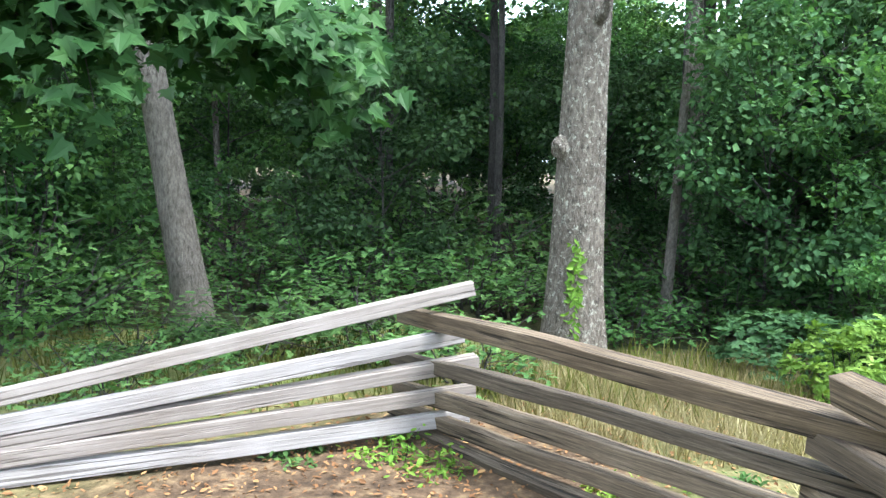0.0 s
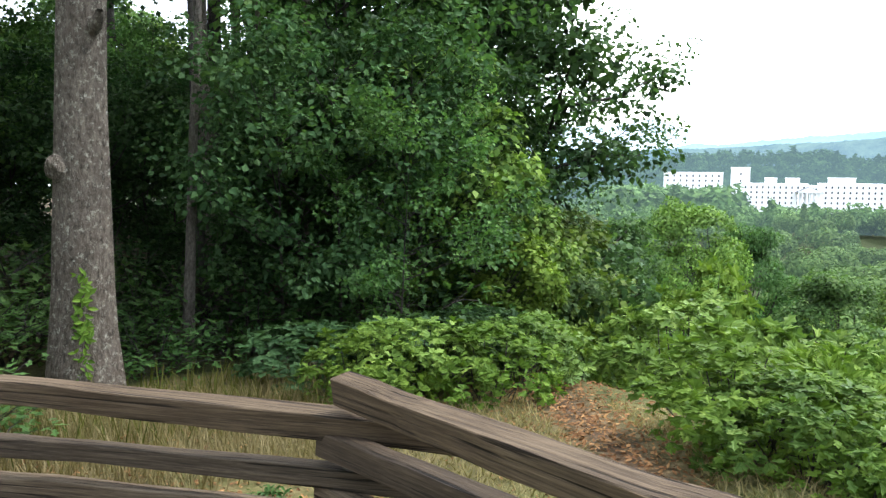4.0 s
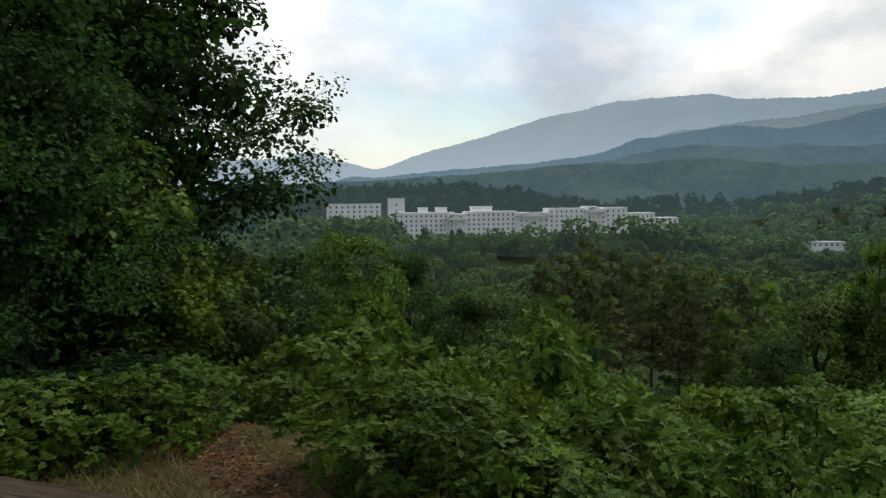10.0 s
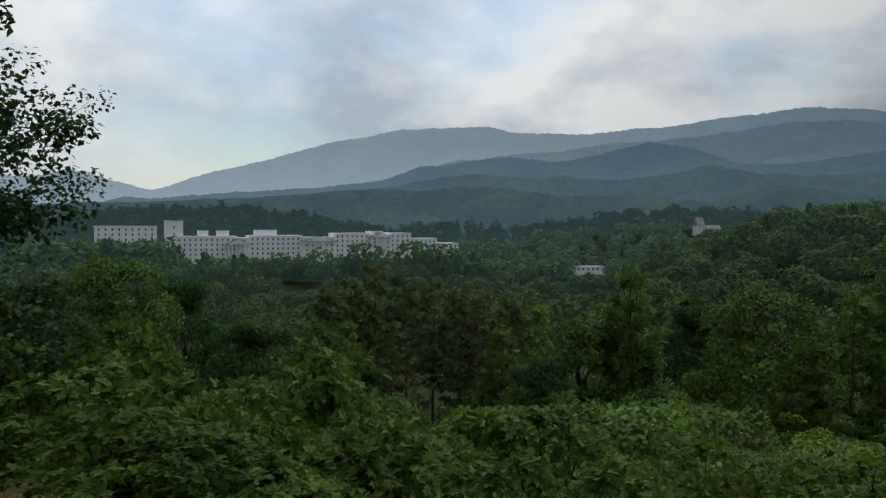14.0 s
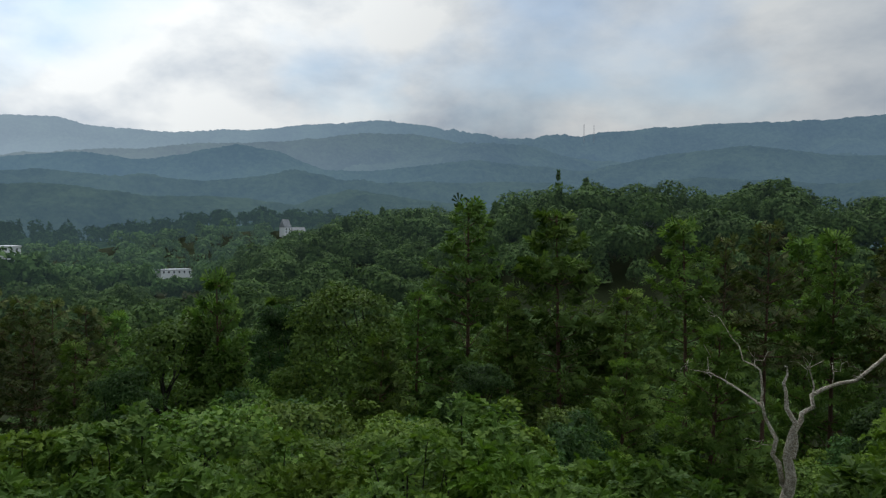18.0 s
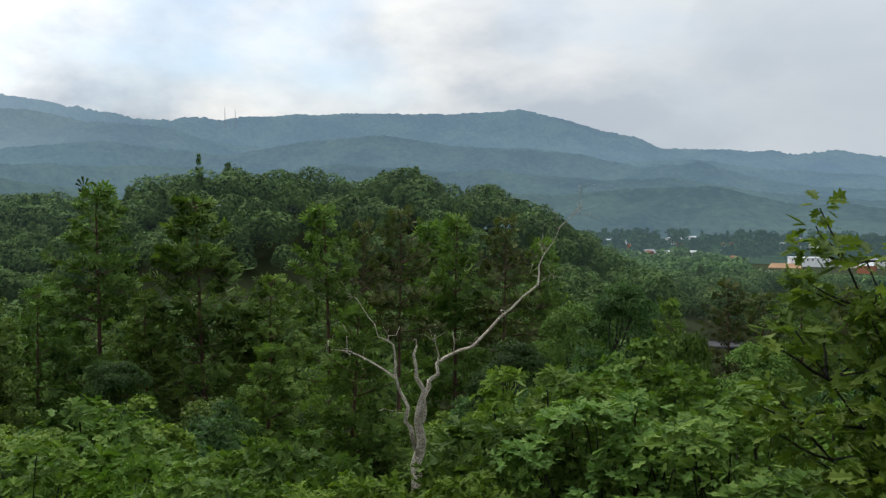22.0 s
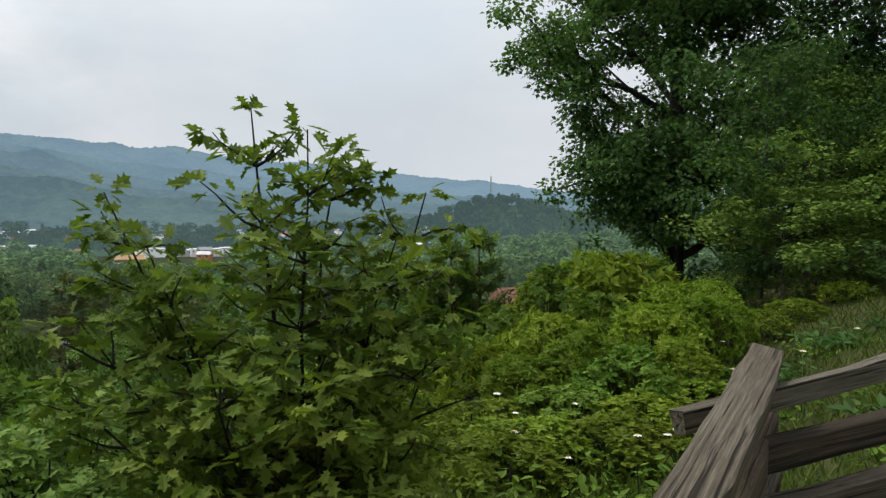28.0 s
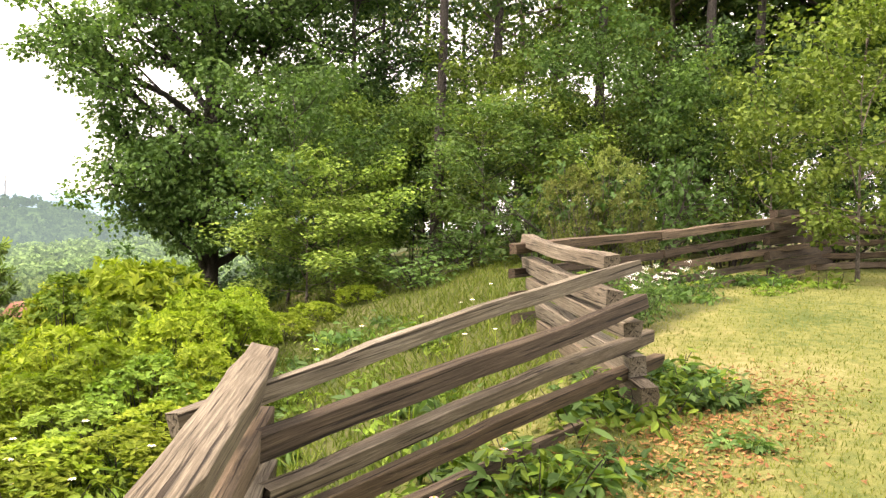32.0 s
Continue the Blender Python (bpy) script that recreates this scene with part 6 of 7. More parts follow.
def before_house(b, r):
    return bool(np.any((np.abs(b - town_b) < 0.25 + np.where(town_b < 100, 250, 420) / town_r) & (r > town_r - np.where(town_b < 100, 130, 90)) & (r < town_r + 12)))


near_places = [q for q in near_places if not before_house(math.degrees(math.atan2(q[0] - 0.3, q[1] + 0.4)) % 360, math.hypot(q[0] - 0.3, q[1] + 0.4))]
haze_places = []
for i in range(8600):
    b, r = 34 + 164 * g2.random(), 470 + 1250 * g2.random() ** 1.35
    if keep_clear(b, r) or before_house(b, r):
        continue
    x, y, _ = bearing(b, r)
    h = 13 + 8 * g2.random()
    if 140 < b < 172 and r > 600 and g2.random() < 0.35:
        continue
    if 53 < b < 75 and r < 600:
        h = min(24, 1.65 + r * math.tan(radians(-2.35 - 1.2 * g2.random())) - gz(x, y))
    if 82.2 < b < 85.6 and r < 625:
        h = min(h, 1.65 + r * math.tan(radians(-3.55)) - gz(x, y))
        if h < 4:
            continue
    if 149.5 < b < 159 and r < 660:
        h = min(h, 1.65 + r * math.tan(radians(-3.9)) - gz(x, y))
        if h < 4:
            continue
    (far_places if r < 800 else haze_places).append((x, y, h))
for i in range(420):
    b, r = 168 + 24 * g2.random(), 1090 + 260 * g2.random()
    x, y, _ = bearing(b, r)
    haze_places.append((x, y, 11 + 7 * g2.random()))
for i in range(150):
    b, r = 51 + 25 * g2.random(), 500 + 95 * g2.random()
    x, y, _ = bearing(b, r)
    far_places.append((x, y, min(24, 1.65 + r * math.tan(radians(-2.25 - 1.3 * g2.random())) - gz(x, y))))
for b, el in ((67.6, -1.1), (71.2, -1.05), (64.3, -1.7), (59.0, -2.1), (56.4, -1.9), (61.5, -2.0), (69.4, -1.8), (73.2, -1.3), (75.0, -1.6), (62.9, -2.3), (66.0, -2.2), (72.2, -1.9)):
    x, y, _ = bearing(b, 478)
    far_places.append((x, y, 1.65 + 478 * math.tan(radians(el)) - gz(x, y)))
for i in range(60):
    b, r = 45.5 + 8.2 * g2.random(), 520 + 120 * g2.random()
    x, y, _ = bearing(b, r)
    far_places.append((x, y, min(40, 1.65 + r * math.tan(radians(-0.95 - 0.6 * g2.random())) - gz(x, y))))
for i in range(420):
    b, r = 46 + 28 * g2.random(), 835 + 110 * g2.random()
    x, y, _ = bearing(b, r)
    haze_places.append((x, y, 11 + 7 * g2.random()))
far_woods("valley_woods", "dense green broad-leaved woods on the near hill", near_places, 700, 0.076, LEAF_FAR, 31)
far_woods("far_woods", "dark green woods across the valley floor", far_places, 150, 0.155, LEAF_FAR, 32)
far_woods("backdrop_woods", "green woods with painted haze on the far side of the valley", haze_places, 72, 0.22, WOODS_HAZE_PAINTED, 33, 0.12, "structure")


# deeper rows of the woods that close the view ahead and behind the end fence
for i in range(30):
    b = -36 + 74 * ((i * 0.618034) % 1) if i < 20 else 196 + 54 * ((i * 0.618034) % 1)
    x, y, _ = bearing(b, 29 + 17 * g1.random())
    s = (0.45 + 0.3 * g1.random()) if i < 20 else 0.30 + 0.2 * g1.random()
    place(SLOPE_TREE[i % 3], x, y, s, 360 * g1.random())

for i in range(26):
    x, y, _ = bearing(-36 + 70 * ((i * 0.618034) % 1), 25 + 14 * g1.random())
    place(SLOPE_NEAR[(0, 0, 2)[i % 3]], x, y, 1, 360 * g1.random(), 0, (0.95, 0.95, 0.75 + 0.3 * g1.random()))

for b, r in ((-8, 21), (-5.5, 19.5), (-3, 22), (-0.5, 20), (2.5, 22), (-11, 23), (-1.5, 25)):
    x, y, _ = bearing(b, r)
    place(SLOPE_NEAR[0], x, y, 1, 360 * g1.random(), 0, (0.7, 0.7, 0.66))

# ---- the great white hotel and other far buildings ----
def storey_block(bm, x0, x1, y0, y1, z0, z1):
    box_bm(bm, (x1 - x0, y1 - y0, z1 - z0), ((x0 + x1) / 2, (y0 + y1) / 2, (z0 + z1) / 2))


def window_mesh(w, h):
    bm = bmesh.new()
    box_bm(bm, (w, 0.25, h))
    me = bpy.data.meshes.new("window")
    bm.to_mesh(me)
    bm.free()
    me.materials.append(GLASS)
    return me


def window_row(parent, me, x0, x1, z, y, step, g=None):
    n = int((x1 - x0) / step)
    for i in range(n):
        w = new("window", me)
        w.parent = parent
        w.matrix_basis = pose(x0 + (i + 0.5) * (x1 - x0) / n, y, z)


def hotel():
    p0, p1 = Vector(bearing(54.0, 735)), Vector(bearing(74.7, 800))
    L = (p1 - p0).length
    turn = math.degrees(math.atan2(p1.y - p0.y, p1.x - p0.x))
    t = thing("hotel", "long white multi-storey hotel with porticoes and rows of windows", "hotel", (p0.x, p0.y, -42.0), turn=turn + 0.0)
    # bearing to distance along the front
    def along(b):
        a = radians(b)
        d = Vector((math.sin(a), math.cos(a), 0))
        o = Vector((0.3, -0.4, 0))
        e = (p1 - p0).normalized()
        w = p0 - o
        return (d.x * w.y - d.y * w.x) / (d.y * e.x - d.x * e.y) if abs(d.y * e.x - d.x * e.y) > 1e-6 else 0.0
    def top(b, el):
        a = radians(b)
        s_ = along(b)
        q = p0 + (p1 - p0).normalized() * s_
        r = math.hypot(q.x - 0.3, q.y + 0.4)
        return 1.65 + r * math.tan(radians(el)) + 42.0
    me = window_mesh(1.25, 1.9)
    g = np.random.default_rng(2)
    # from bearing, to bearing, top, out from the front, storeys
    blocks = ((54.1, 58.6, -0.85, 0, 5), (58.6, 59.4, -0.95, 7, 5), (59.4, 63.1, -0.80, 1, 5), (63.1, 65.4, -0.90, 8, 5), (65.4, 68.0, -0.62, 1, 5), (68.0, 69.4, -0.72, 6, 5), (69.4, 71.0, -0.60, 0, 5), (71.0, 73.0, -1.0, -4, 4), (73.0, 74.7, -1.35, -8, 3))
    for b0, b1, el, fwd, st in blocks:
        x0, x1 = along(b0), along(b1)
        z = top(0.5 * (b0 + b1), el)
        bm = bmesh.new()
        storey_block(bm, x0, x1, -fwd, 22 - fwd, -6, z)
        box_bm(bm, (x1 - x0 + 0.8, 22.8, 0.9), ((x0 + x1) / 2, 11 - fwd, z - 0.4))
        box_bm(bm, (x1 - x0 + 0.5, 22.5, 0.5), ((x0 + x1) / 2, 11 - fwd, z - 5.0))
        part("wall", bm, WHITE_WALL, t)
        for k in range(st):
            zz = z - 3.3 - k * 4.4
            if zz > 1:
                window_row(t, me, x0 + 1, x1 - 1, zz, -fwd - 0.05, 4.4)
    # gabled porticoes
    for b0, b1, el, fwd in ((57.8, 59.4, -1.05, 9), (63.0, 65.4, -0.86, 10), (67.9, 69.4, -0.60, 8)):
        x0, x1 = along(b0), along(b1)
        z = top(0.5 * (b0 + b1), el)
        bm = bmesh.new()
        vs = [bm.verts.new(c) for c in ((x0, -fwd - 1, z - 4.6), (x1, -fwd - 1, z - 4.6), ((x0 + x1) / 2, -fwd - 1, z), (x0, 14 - fwd, z - 4.6), (x1, 14 - fwd, z - 4.6), ((x0 + x1) / 2, 14 - fwd, z))]
        for f in ((0, 1, 2), (5, 4, 3), (0, 3, 4, 1)):
            bm.faces.new([vs[i] for i in f])
        part("gable", bm, WHITE_WALL, t)
        bm = bmesh.new()
        o = 0.5
        vs = [bm.verts.new(c) for c in ((x0 - o, -fwd - 1.3, z - 4.6), ((x0 + x1) / 2, -fwd - 1.3, z + 0.35), ((x0 + x1) / 2, 14 - fwd, z + 0.35), (x0 - o, 14 - fwd, z - 4.6), (x1 + o, -fwd - 1.3, z - 4.6), (x1 + o, 14 - fwd, z - 4.6))]
        for f in ((0, 1, 2, 3), (1, 4, 5, 2)):
            bm.faces.new([vs[i] for i in f])
        bmesh.ops.solidify(bm, geom=bm.faces[:], thickness=0.4)
        part("roof", bm, GREY_ROOF, t)
        for k in range(6):
            bm = bmesh.new()
            bmesh.ops.create_cone(bm, cap_ends=True, segments=10, radius1=0.7, radius2=0.6, depth=z - 5, matrix=pose(x0 + (x1 - x0) * (k + 0.5) / 6, -fwd - 0.6, (z - 5) / 2))
            part("column", bm, WHITE_WALL, t)
    # tower and roof houses
    for b0, b1, el, y0, y1 in ((53.8, 55.0, 0.24, 2, 14), (56.0, 56.7, -0.46, 4, 12), (57.3, 58.1, -0.46, 4, 12), (59.9, 61.4, -0.42, 3, 14), (68.0, 69.0, -0.5, 5, 14)):
        x0, x1 = along(b0), along(b1)
        z = top(0.5 * (b0 + b1), el)
        bm = bmesh.new()
        storey_block(bm, x0, x1, y0, y1, -6 if b0 < 54 else z - 9, z)
        box_bm(bm, (x1 - x0 + 0.7, y1 - y0 + 0.7, 0.7), ((x0 + x1) / 2, (y0 + y1) / 2, z - 0.3))
        part("tower" if b0 < 54 else "roof_house", bm, WHITE_WALL, t)
        if b0 < 54:
            for zz in (z - 6, z - 12, z - 18):
                window_row(t, me, x0 + 2, x1 - 2, zz, y0 - 0.05, 6)
    # the north wing
    q0, q1 = along(49.3), along(53.3)
    z = top(51, -0.12)
    bm = bmesh.new()
    storey_block(bm, q0, q1, 12, 32, -6, z)
    box_bm(bm, (q1 - q0 + 0.7, 20.7, 0.8), ((q0 + q1) / 2, 22, z - 0.4))
    part("wing", bm, WHITE_WALL, t)
    for k in range(3):
        window_row(t, me, q0 + 1, q1 - 1, z - 3.4 - 4.4 * k, 11.95, 5.0)
    return t


hotel()


def far_house(at, size, roof_h, wall, roof, turn, label, flat=False, name="house", category="house", rows=2):
    """Walls, pitched or flat roof, rows of windows."""
    w, d, h = size
    t = thing(name, label, category, at, turn=turn)
    bm = bmesh.new()
    box_bm(bm, (w, d, h + 1.5), (0, 0, h / 2 - 0.75))
    part("wall", bm, wall, t)
    bm = bmesh.new()
    if flat:
        box_bm(bm, (w + 0.6, d + 0.6, 0.5), (0, 0, h + 0.25))
    else:
        o = 0.4
        vs = [bm.verts.new(c) for c in ((-w / 2 - o, -d / 2 - o, h), (w / 2 + o, -d / 2 - o, h), (w / 2 + o, d / 2 + o, h), (-w / 2 - o, d / 2 + o, h), (-w / 2 - o, 0, h + roof_h), (w / 2 + o, 0, h + roof_h))]
        for f in ((0, 1, 5, 4), (2, 3, 4, 5), (0, 4, 3), (1, 2, 5), (3, 2, 1, 0)):
            bm.faces.new([vs[i] for i in f])
    part("roof", bm, roof, t)
    me = window_mesh(1.2, 1.5)
    for k in range(rows):
        z = h - 1.6 - 3 * k
        if z > 0.8:
            for side in (-1, 1):
                n = max(2, int(w / 4))
                for i in range(n):
                    o_ = new("window", me)
                    o_.parent = t
                    o_.matrix_basis = pose(-w / 2 + (i + 0.5) * w / n, side * (d / 2 + 0.03), z)
    return t


def house_at(b, r, size, roof_h, wall, roof, turn, label, flat=False, top=None, **kw):
    x, y, _ = bearing(b, r)
    z = gz(x, y) if top is None else 1.65 + r * math.tan(radians(top)) - size[2] - (0.5 if flat else roof_h)
    return far_house((x, y, z), size, roof_h, wall, roof, turn - b, label, flat, **kw)


house_at(83.8, 640, (24, 14, 14), 3.5, WHITE_WALL, PALE_ROOF, 20, "white flat-roofed building among trees", True, top=-2.95, rows=1)
house_at(84.9, 655, (10, 8, 9), 2.5, WHITE_WALL, GREY_ROOF, 10, "small white house among trees", top=-3.6)
house_at(90.8, 520, (9, 7, 8), 2.5, WHITE_WALL, GREY_ROOF, 30, "white house half hidden by trees", top=-5.0)
house_at(91.4, 800, (8, 8, 11), 8, WHITE_WALL, GREY_ROOF, 40, "gabled stone house with steep roofs on the wooded ridge", top=0.55)
house_at(92.3, 805, (13, 9, 7), 4, CONCRETE, GREY_ROOF, 10, "stone house with grey roofs on the wooded ridge", top=0.0)
house_at(178.9, 230, (11, 9, 6), 4, BRICK_ORANGE, ROOF_RED, 35, "orange brick house with a brown shingled roof", top=-5.7)
house_at(66, 560, (16, 10, 6), 3.5, WHITE_WALL, GREY_ROOF, 15, "white lodge with a grey roof before the hotel", top=-3.9)
house_at(113, 330, (9, 7, 6), 2.5, WHITE_WALL, PALE_ROOF, 25, "pale house on the wooded hill", top=2.2)
house_at(117, 340, (8, 7, 6), 2.5, CONCRETE, GREY_ROOF, 60, "grey house on the wooded hill", top=1.9)
for b, r in TOWN[:52]:
    wall = (WHITE_WALL, WHITE_WALL, CONCRETE, BRICK_ORANGE)[int(gt.integers(0, 4))]
    house_at(b, r, (8 + 8 * gt.random(), 7 + 3 * gt.random(), 6 + 3 * gt.random()), 2.8, wall, (GREY_ROOF, PALE_ROOF, ROOF_RED)[int(gt.integers(0, 3))], 180 * gt.random(), "small town house among trees in the valley", rows=1)
for b, r, w, h, wall, lab in ((153.4, 800, 34, 8, WHITE_WALL, "long low white warehouse in the valley"), (156.9, 800, 30, 7, WHITE_WALL, "long flat-roofed white store in the valley"), (155.2, 805, 18, 6, CONCRETE, "low grey flat-roofed building in the valley"), (150.6, 610, 13, 7, WHITE_WALL, "white building beside the road"), (158.2, 800, 10, 8, WHITE_WALL, "white block in the valley")):
    house_at(b, r, (w, 18, h), 2, wall, PALE_ROOF, 8, lab, True, rows=1)
# bare orange field in front of the stores
fb = bmesh.new()
corners = [Vector(bearing(b, r, gz(*bearing(b, r)[:2]) + up)) for b, r, up in ((150.9, 760, 0.6), (153.0, 760, 0.6), (152.8, 788, 3.2), (151.1, 788, 3.2))]
fb.faces.new([fb.verts.new(c) for c in corners])
ext = bmesh.ops.extrude_face_region(fb, geom=fb.faces[:])
bmesh.ops.translate(fb, verts=[v for v in ext["geom"] if isinstance(v, bmesh.types.BMVert)], vec=(0, 0, -6))
me_ = bpy.data.meshes.new("bare_field")
fb.to_mesh(me_)
fb.free()
me_.materials.append(EARTH_ORANGE)
tagged(new("bare_field", me_), "bare orange earth bank in the valley", "field", kind="structure")


# ---- car parks with parked cars ----
def pad(name, b, r, w, d, z, mat, label, turn=0.0):
    bm = bmesh.new()
    x, y, _ = bearing(b, r)
    box_bm(bm, (w, d, 0.6), (x, y, z - 0.3), turn - b)
    me = bpy.data.meshes.new(name)
    bm.to_mesh(me)
    bm.free()
    me.materials.append(mat)
    return tagged(new(name, me), label, "car park", kind="structure")


def car(paint, label):
    t = thing("car", label, "car", group="parked cars")
    prof = ((-2.2, 0.35), (-2.2, 0.85), (-1.7, 0.95), (-1.2, 1.42), (0.5, 1.45), (1.1, 0.98), (2.1, 0.85), (2.2, 0.4))
    bm = bmesh.new()
    lo = [bm.verts.new((x, -0.85, z)) for x, z in prof]
    hi = [bm.verts.new((x, 0.85, z)) for x, z in prof]
    bm.faces.new(lo)
    bm.faces.new(hi[::-1])
    for i in range(len(prof)):
        j = (i + 1) % len(prof)
        bm.faces.new((lo[j], lo[i], hi[i], hi[j]))
    bmesh.ops.bevel(bm, geom=bm.edges[:], offset=0.08, segments=2, affect="EDGES")
    part("body", bm, paint, t)
    for nm, a, b in (("windscreen", (1.09, 1.01), (0.55, 1.42)), ("rear_window", (-1.68, 1.0), (-1.24, 1.39))):
        bm = bmesh.new()
        s = 0.02 if a[0] > 0 else -0.02
        bm.faces.new([bm.verts.new(c) for c in ((a[0] + s, -0.7, a[1] + 0.03), (a[0] + s, 0.7, a[1] + 0.03), (b[0] + s, 0.66, b[1] + 0.02), (b[0] + s, -0.66, b[1] + 0.02))])
        bmesh.ops.solidify(bm, geom=bm.faces[:], thickness=0.02)
        part(nm, bm, GLASS, t)
    for x in (-1.35, 1.35):
        for y in (-0.8, 0.8):
            bm = bmesh.new()
            bmesh.ops.create_cone(bm, cap_ends=True, segments=14, radius1=0.33, radius2=0.33, depth=0.22, matrix=pose(x, y, 0.33, 90, 0, 0))
            part("wheel", bm, RUBBER, t)
    return t


pad("road_car_park", 73.7, 236, 30, 22, -46.2, ASPHALT, "grey asphalt car park seen between trees")
CARS = [car(p, l) for p, l in zip(PAINTS, ("white car parked on asphalt", "silver car parked on asphalt", "dark car parked on asphalt", "red car parked on asphalt"))]
spots = [(72.4, 230), (73.0, 229), (73.7, 231), (74.6, 229.5), (75.2, 232), (72.1, 238), (74.9, 239), (76.0, 236), (73.3, 241), (76.6, 231)]
for i, (b, r) in enumerate(spots):
    x, y, _ = bearing(b, r)
    m = pose(x, y, -46.2, 0, 0, 20 * (i % 3) - b)
    c = CARS[i % 4] if i < 4 else copy_thing(CARS[(i * 7) % 4 if i % 3 else 0], m)
    c.matrix_basis = m
pad("road_street", 147.9, 285, 44, 12, gz(*bearing(147.9, 285)[:2]) + 0.8, ASPHALT, "grey street seen between trees", 12)


# ---- radio mast on the far hill ----
def mast(b, r, base_el, top_el, label):
    x, y, _ = bearing(b, r)
    z0, z1 = 1.65 + r * math.tan(radians(base_el)), 1.65 + r * math.tan(radians(top_el))
    t = thing("radio_mast", label, "mast", (x, y, z0))
    h = z1 - z0
    w = Wood()
    for i in range(3):
        a = 2.1 * i
        w.tube([(1.2 * math.cos(a), 1.2 * math.sin(a), 0), (0.5 * math.cos(a), 0.5 * math.sin(a), h)], [0.7, 0.55], 4)
    n = 12
    for k in range(n):
        for i in range(3):
            a, c = 2.1 * i, 2.1 * (i + 1)
            q = 1.2 - 0.7 * k / n
            w.tube([(q * math.cos(a), q * math.sin(a), h * k / n), (q * math.cos(c), q * math.sin(c), h * (k + 1) / n)], [0.3, 0.3], 3)
    part("lattice", w.mesh("lattice", STEEL), STEEL, t)


mast(177.2, 1250, 0.0, 2.35, "thin steel radio mast on a wooded hill")
mast(112.9, 4000, 6.2, 7.5, "faint steel mast on the far ridge")
mast(113.6, 4000, 6.2, 7.4, "faint steel mast on the far ridge")


# ---- the trees beyond the fence at the end ----
ox, oy, _ = bearing(190.0, 22.0)
end_oak = hardwood("oak_tree", "broad spreading oak against the pale sky", 15.5 - gz(ox, oy), 0.36, (0.2 - gz(ox, oy)) / (15.5 - gz(ox, oy)), 3.3, 101, 120000, 0.125, RHOMB, LEAF_OAK, BARK_DARK, 48, (0.0, 0.0), 0.60, "", 7, 1.0, 6, 0.18, False, 0.60)
place(end_oak, ox, oy, 1, 40)
g3 = np.random.default_rng(29)
for b, r, k, s in ((196.5, 24, 0, 0.85), (202.5, 27, 1, 0.95), (206.2, 16.8, 2, 0.85), (212, 25, 0, 1.0), (217.6, 21, 1, 1.0), (223, 27, 2, 1.1), (228, 22, 0, 1.05), (233, 26, 1, 1.1), (238, 23, 2, 1.05), (199, 36, 1, 1.0), (208, 34, 2, 1.1), (215, 35, 0, 1.15), (230, 34, 2, 1.2), (243, 28, 0, 1.1), (222, 38, 1, 1.2), (197, 36, 0, 0.9), (200, 22, 2, 0.9), (210, 21, 1, 1.0), (214.5, 29, 2, 1.15), (220, 31, 0, 1.2), (226, 33, 1, 1.2), (205, 31, 0, 1.1), (225, 20, 2, 1.0), (236, 31, 0, 1.2)):
    place(TALL[(0, 3, 2, 4)[(k + int(r)) % 4]], *bearing(b, r, 0, (0.17, -0.72))[:2], s, 360 * g3.random())
for i in range(30):
    b = 194 + 48 * ((i * 0.618034) % 1) if i < 26 else 187 + 17 * ((i * 0.618034) % 1)
    r = (12.8 if i % 2 and not 202 < b < 209 else 17.5) + 8 * g3.random()
    if b < 194:
        b, r = b + 9, 26 + 6 * g3.random()
    place(UNDER[(0, 2, 1, 3)[i % 4]], *bearing(b, r, 0, (0.17, -0.72))[:2], 0.42 + 0.4 * g3.random(), 360 * g3.random())
for b, r, h, w in ((205, 13, 0.5, 1.0), (209, 14, 0.6, 1.1), (214, 13, 0.9, 1.2), (218, 12.5, 1.2, 1.2), (222, 14, 1.3, 1.3), (227, 15, 1.2, 1.3), (233, 17, 1.2, 1.4), (238, 18, 1.2, 1.4)):
    x, y, _ = bearing(b, r, 0, (0.17, -0.72))
    place(OAKBUSH, x, y, 1, 360 * g3.random(), 0.04, (w, w, h))


for b, r, s_ in ((226.5, 31, 1.0), (232, 28, 1.1), (237, 33, 1.2), (241, 27, 1.0)):
    x, y, _ = bearing(b, r)
    place(SLOPE_TREE[int(b) % 3], x, y, s_, 360 * g3.random())


LEAF_PALE = leaf_material("leaf_pale_olive", (0.105, 0.145, 0.040), (0.175, 0.220, 0.065), (0.27, 0.31, 0.10), 0.6, 0.4)
pale_bush = lobed("tall_bush", "tall pale olive-green bush behind the fence", 2.6, 0.03, 0.05, 1.1, 195, 5200, 0.085, LANCE, LEAF_PALE, BARK, 34, 1.0, "pale bushes", "shrub", 0.3, 3, 0.24, 7)
for b, r, w_, h_ in ((216.4, 11.6, 0.50, 0.62), (218.8, 12.2, 0.62, 0.74), (220.4, 11.8, 0.45, 0.52)):
    place(pale_bush, *bearing(b, r, 0, (0.17, -0.72))[:2], 1, 360 * g3.random(), 0.04, (w_, w_, h_))


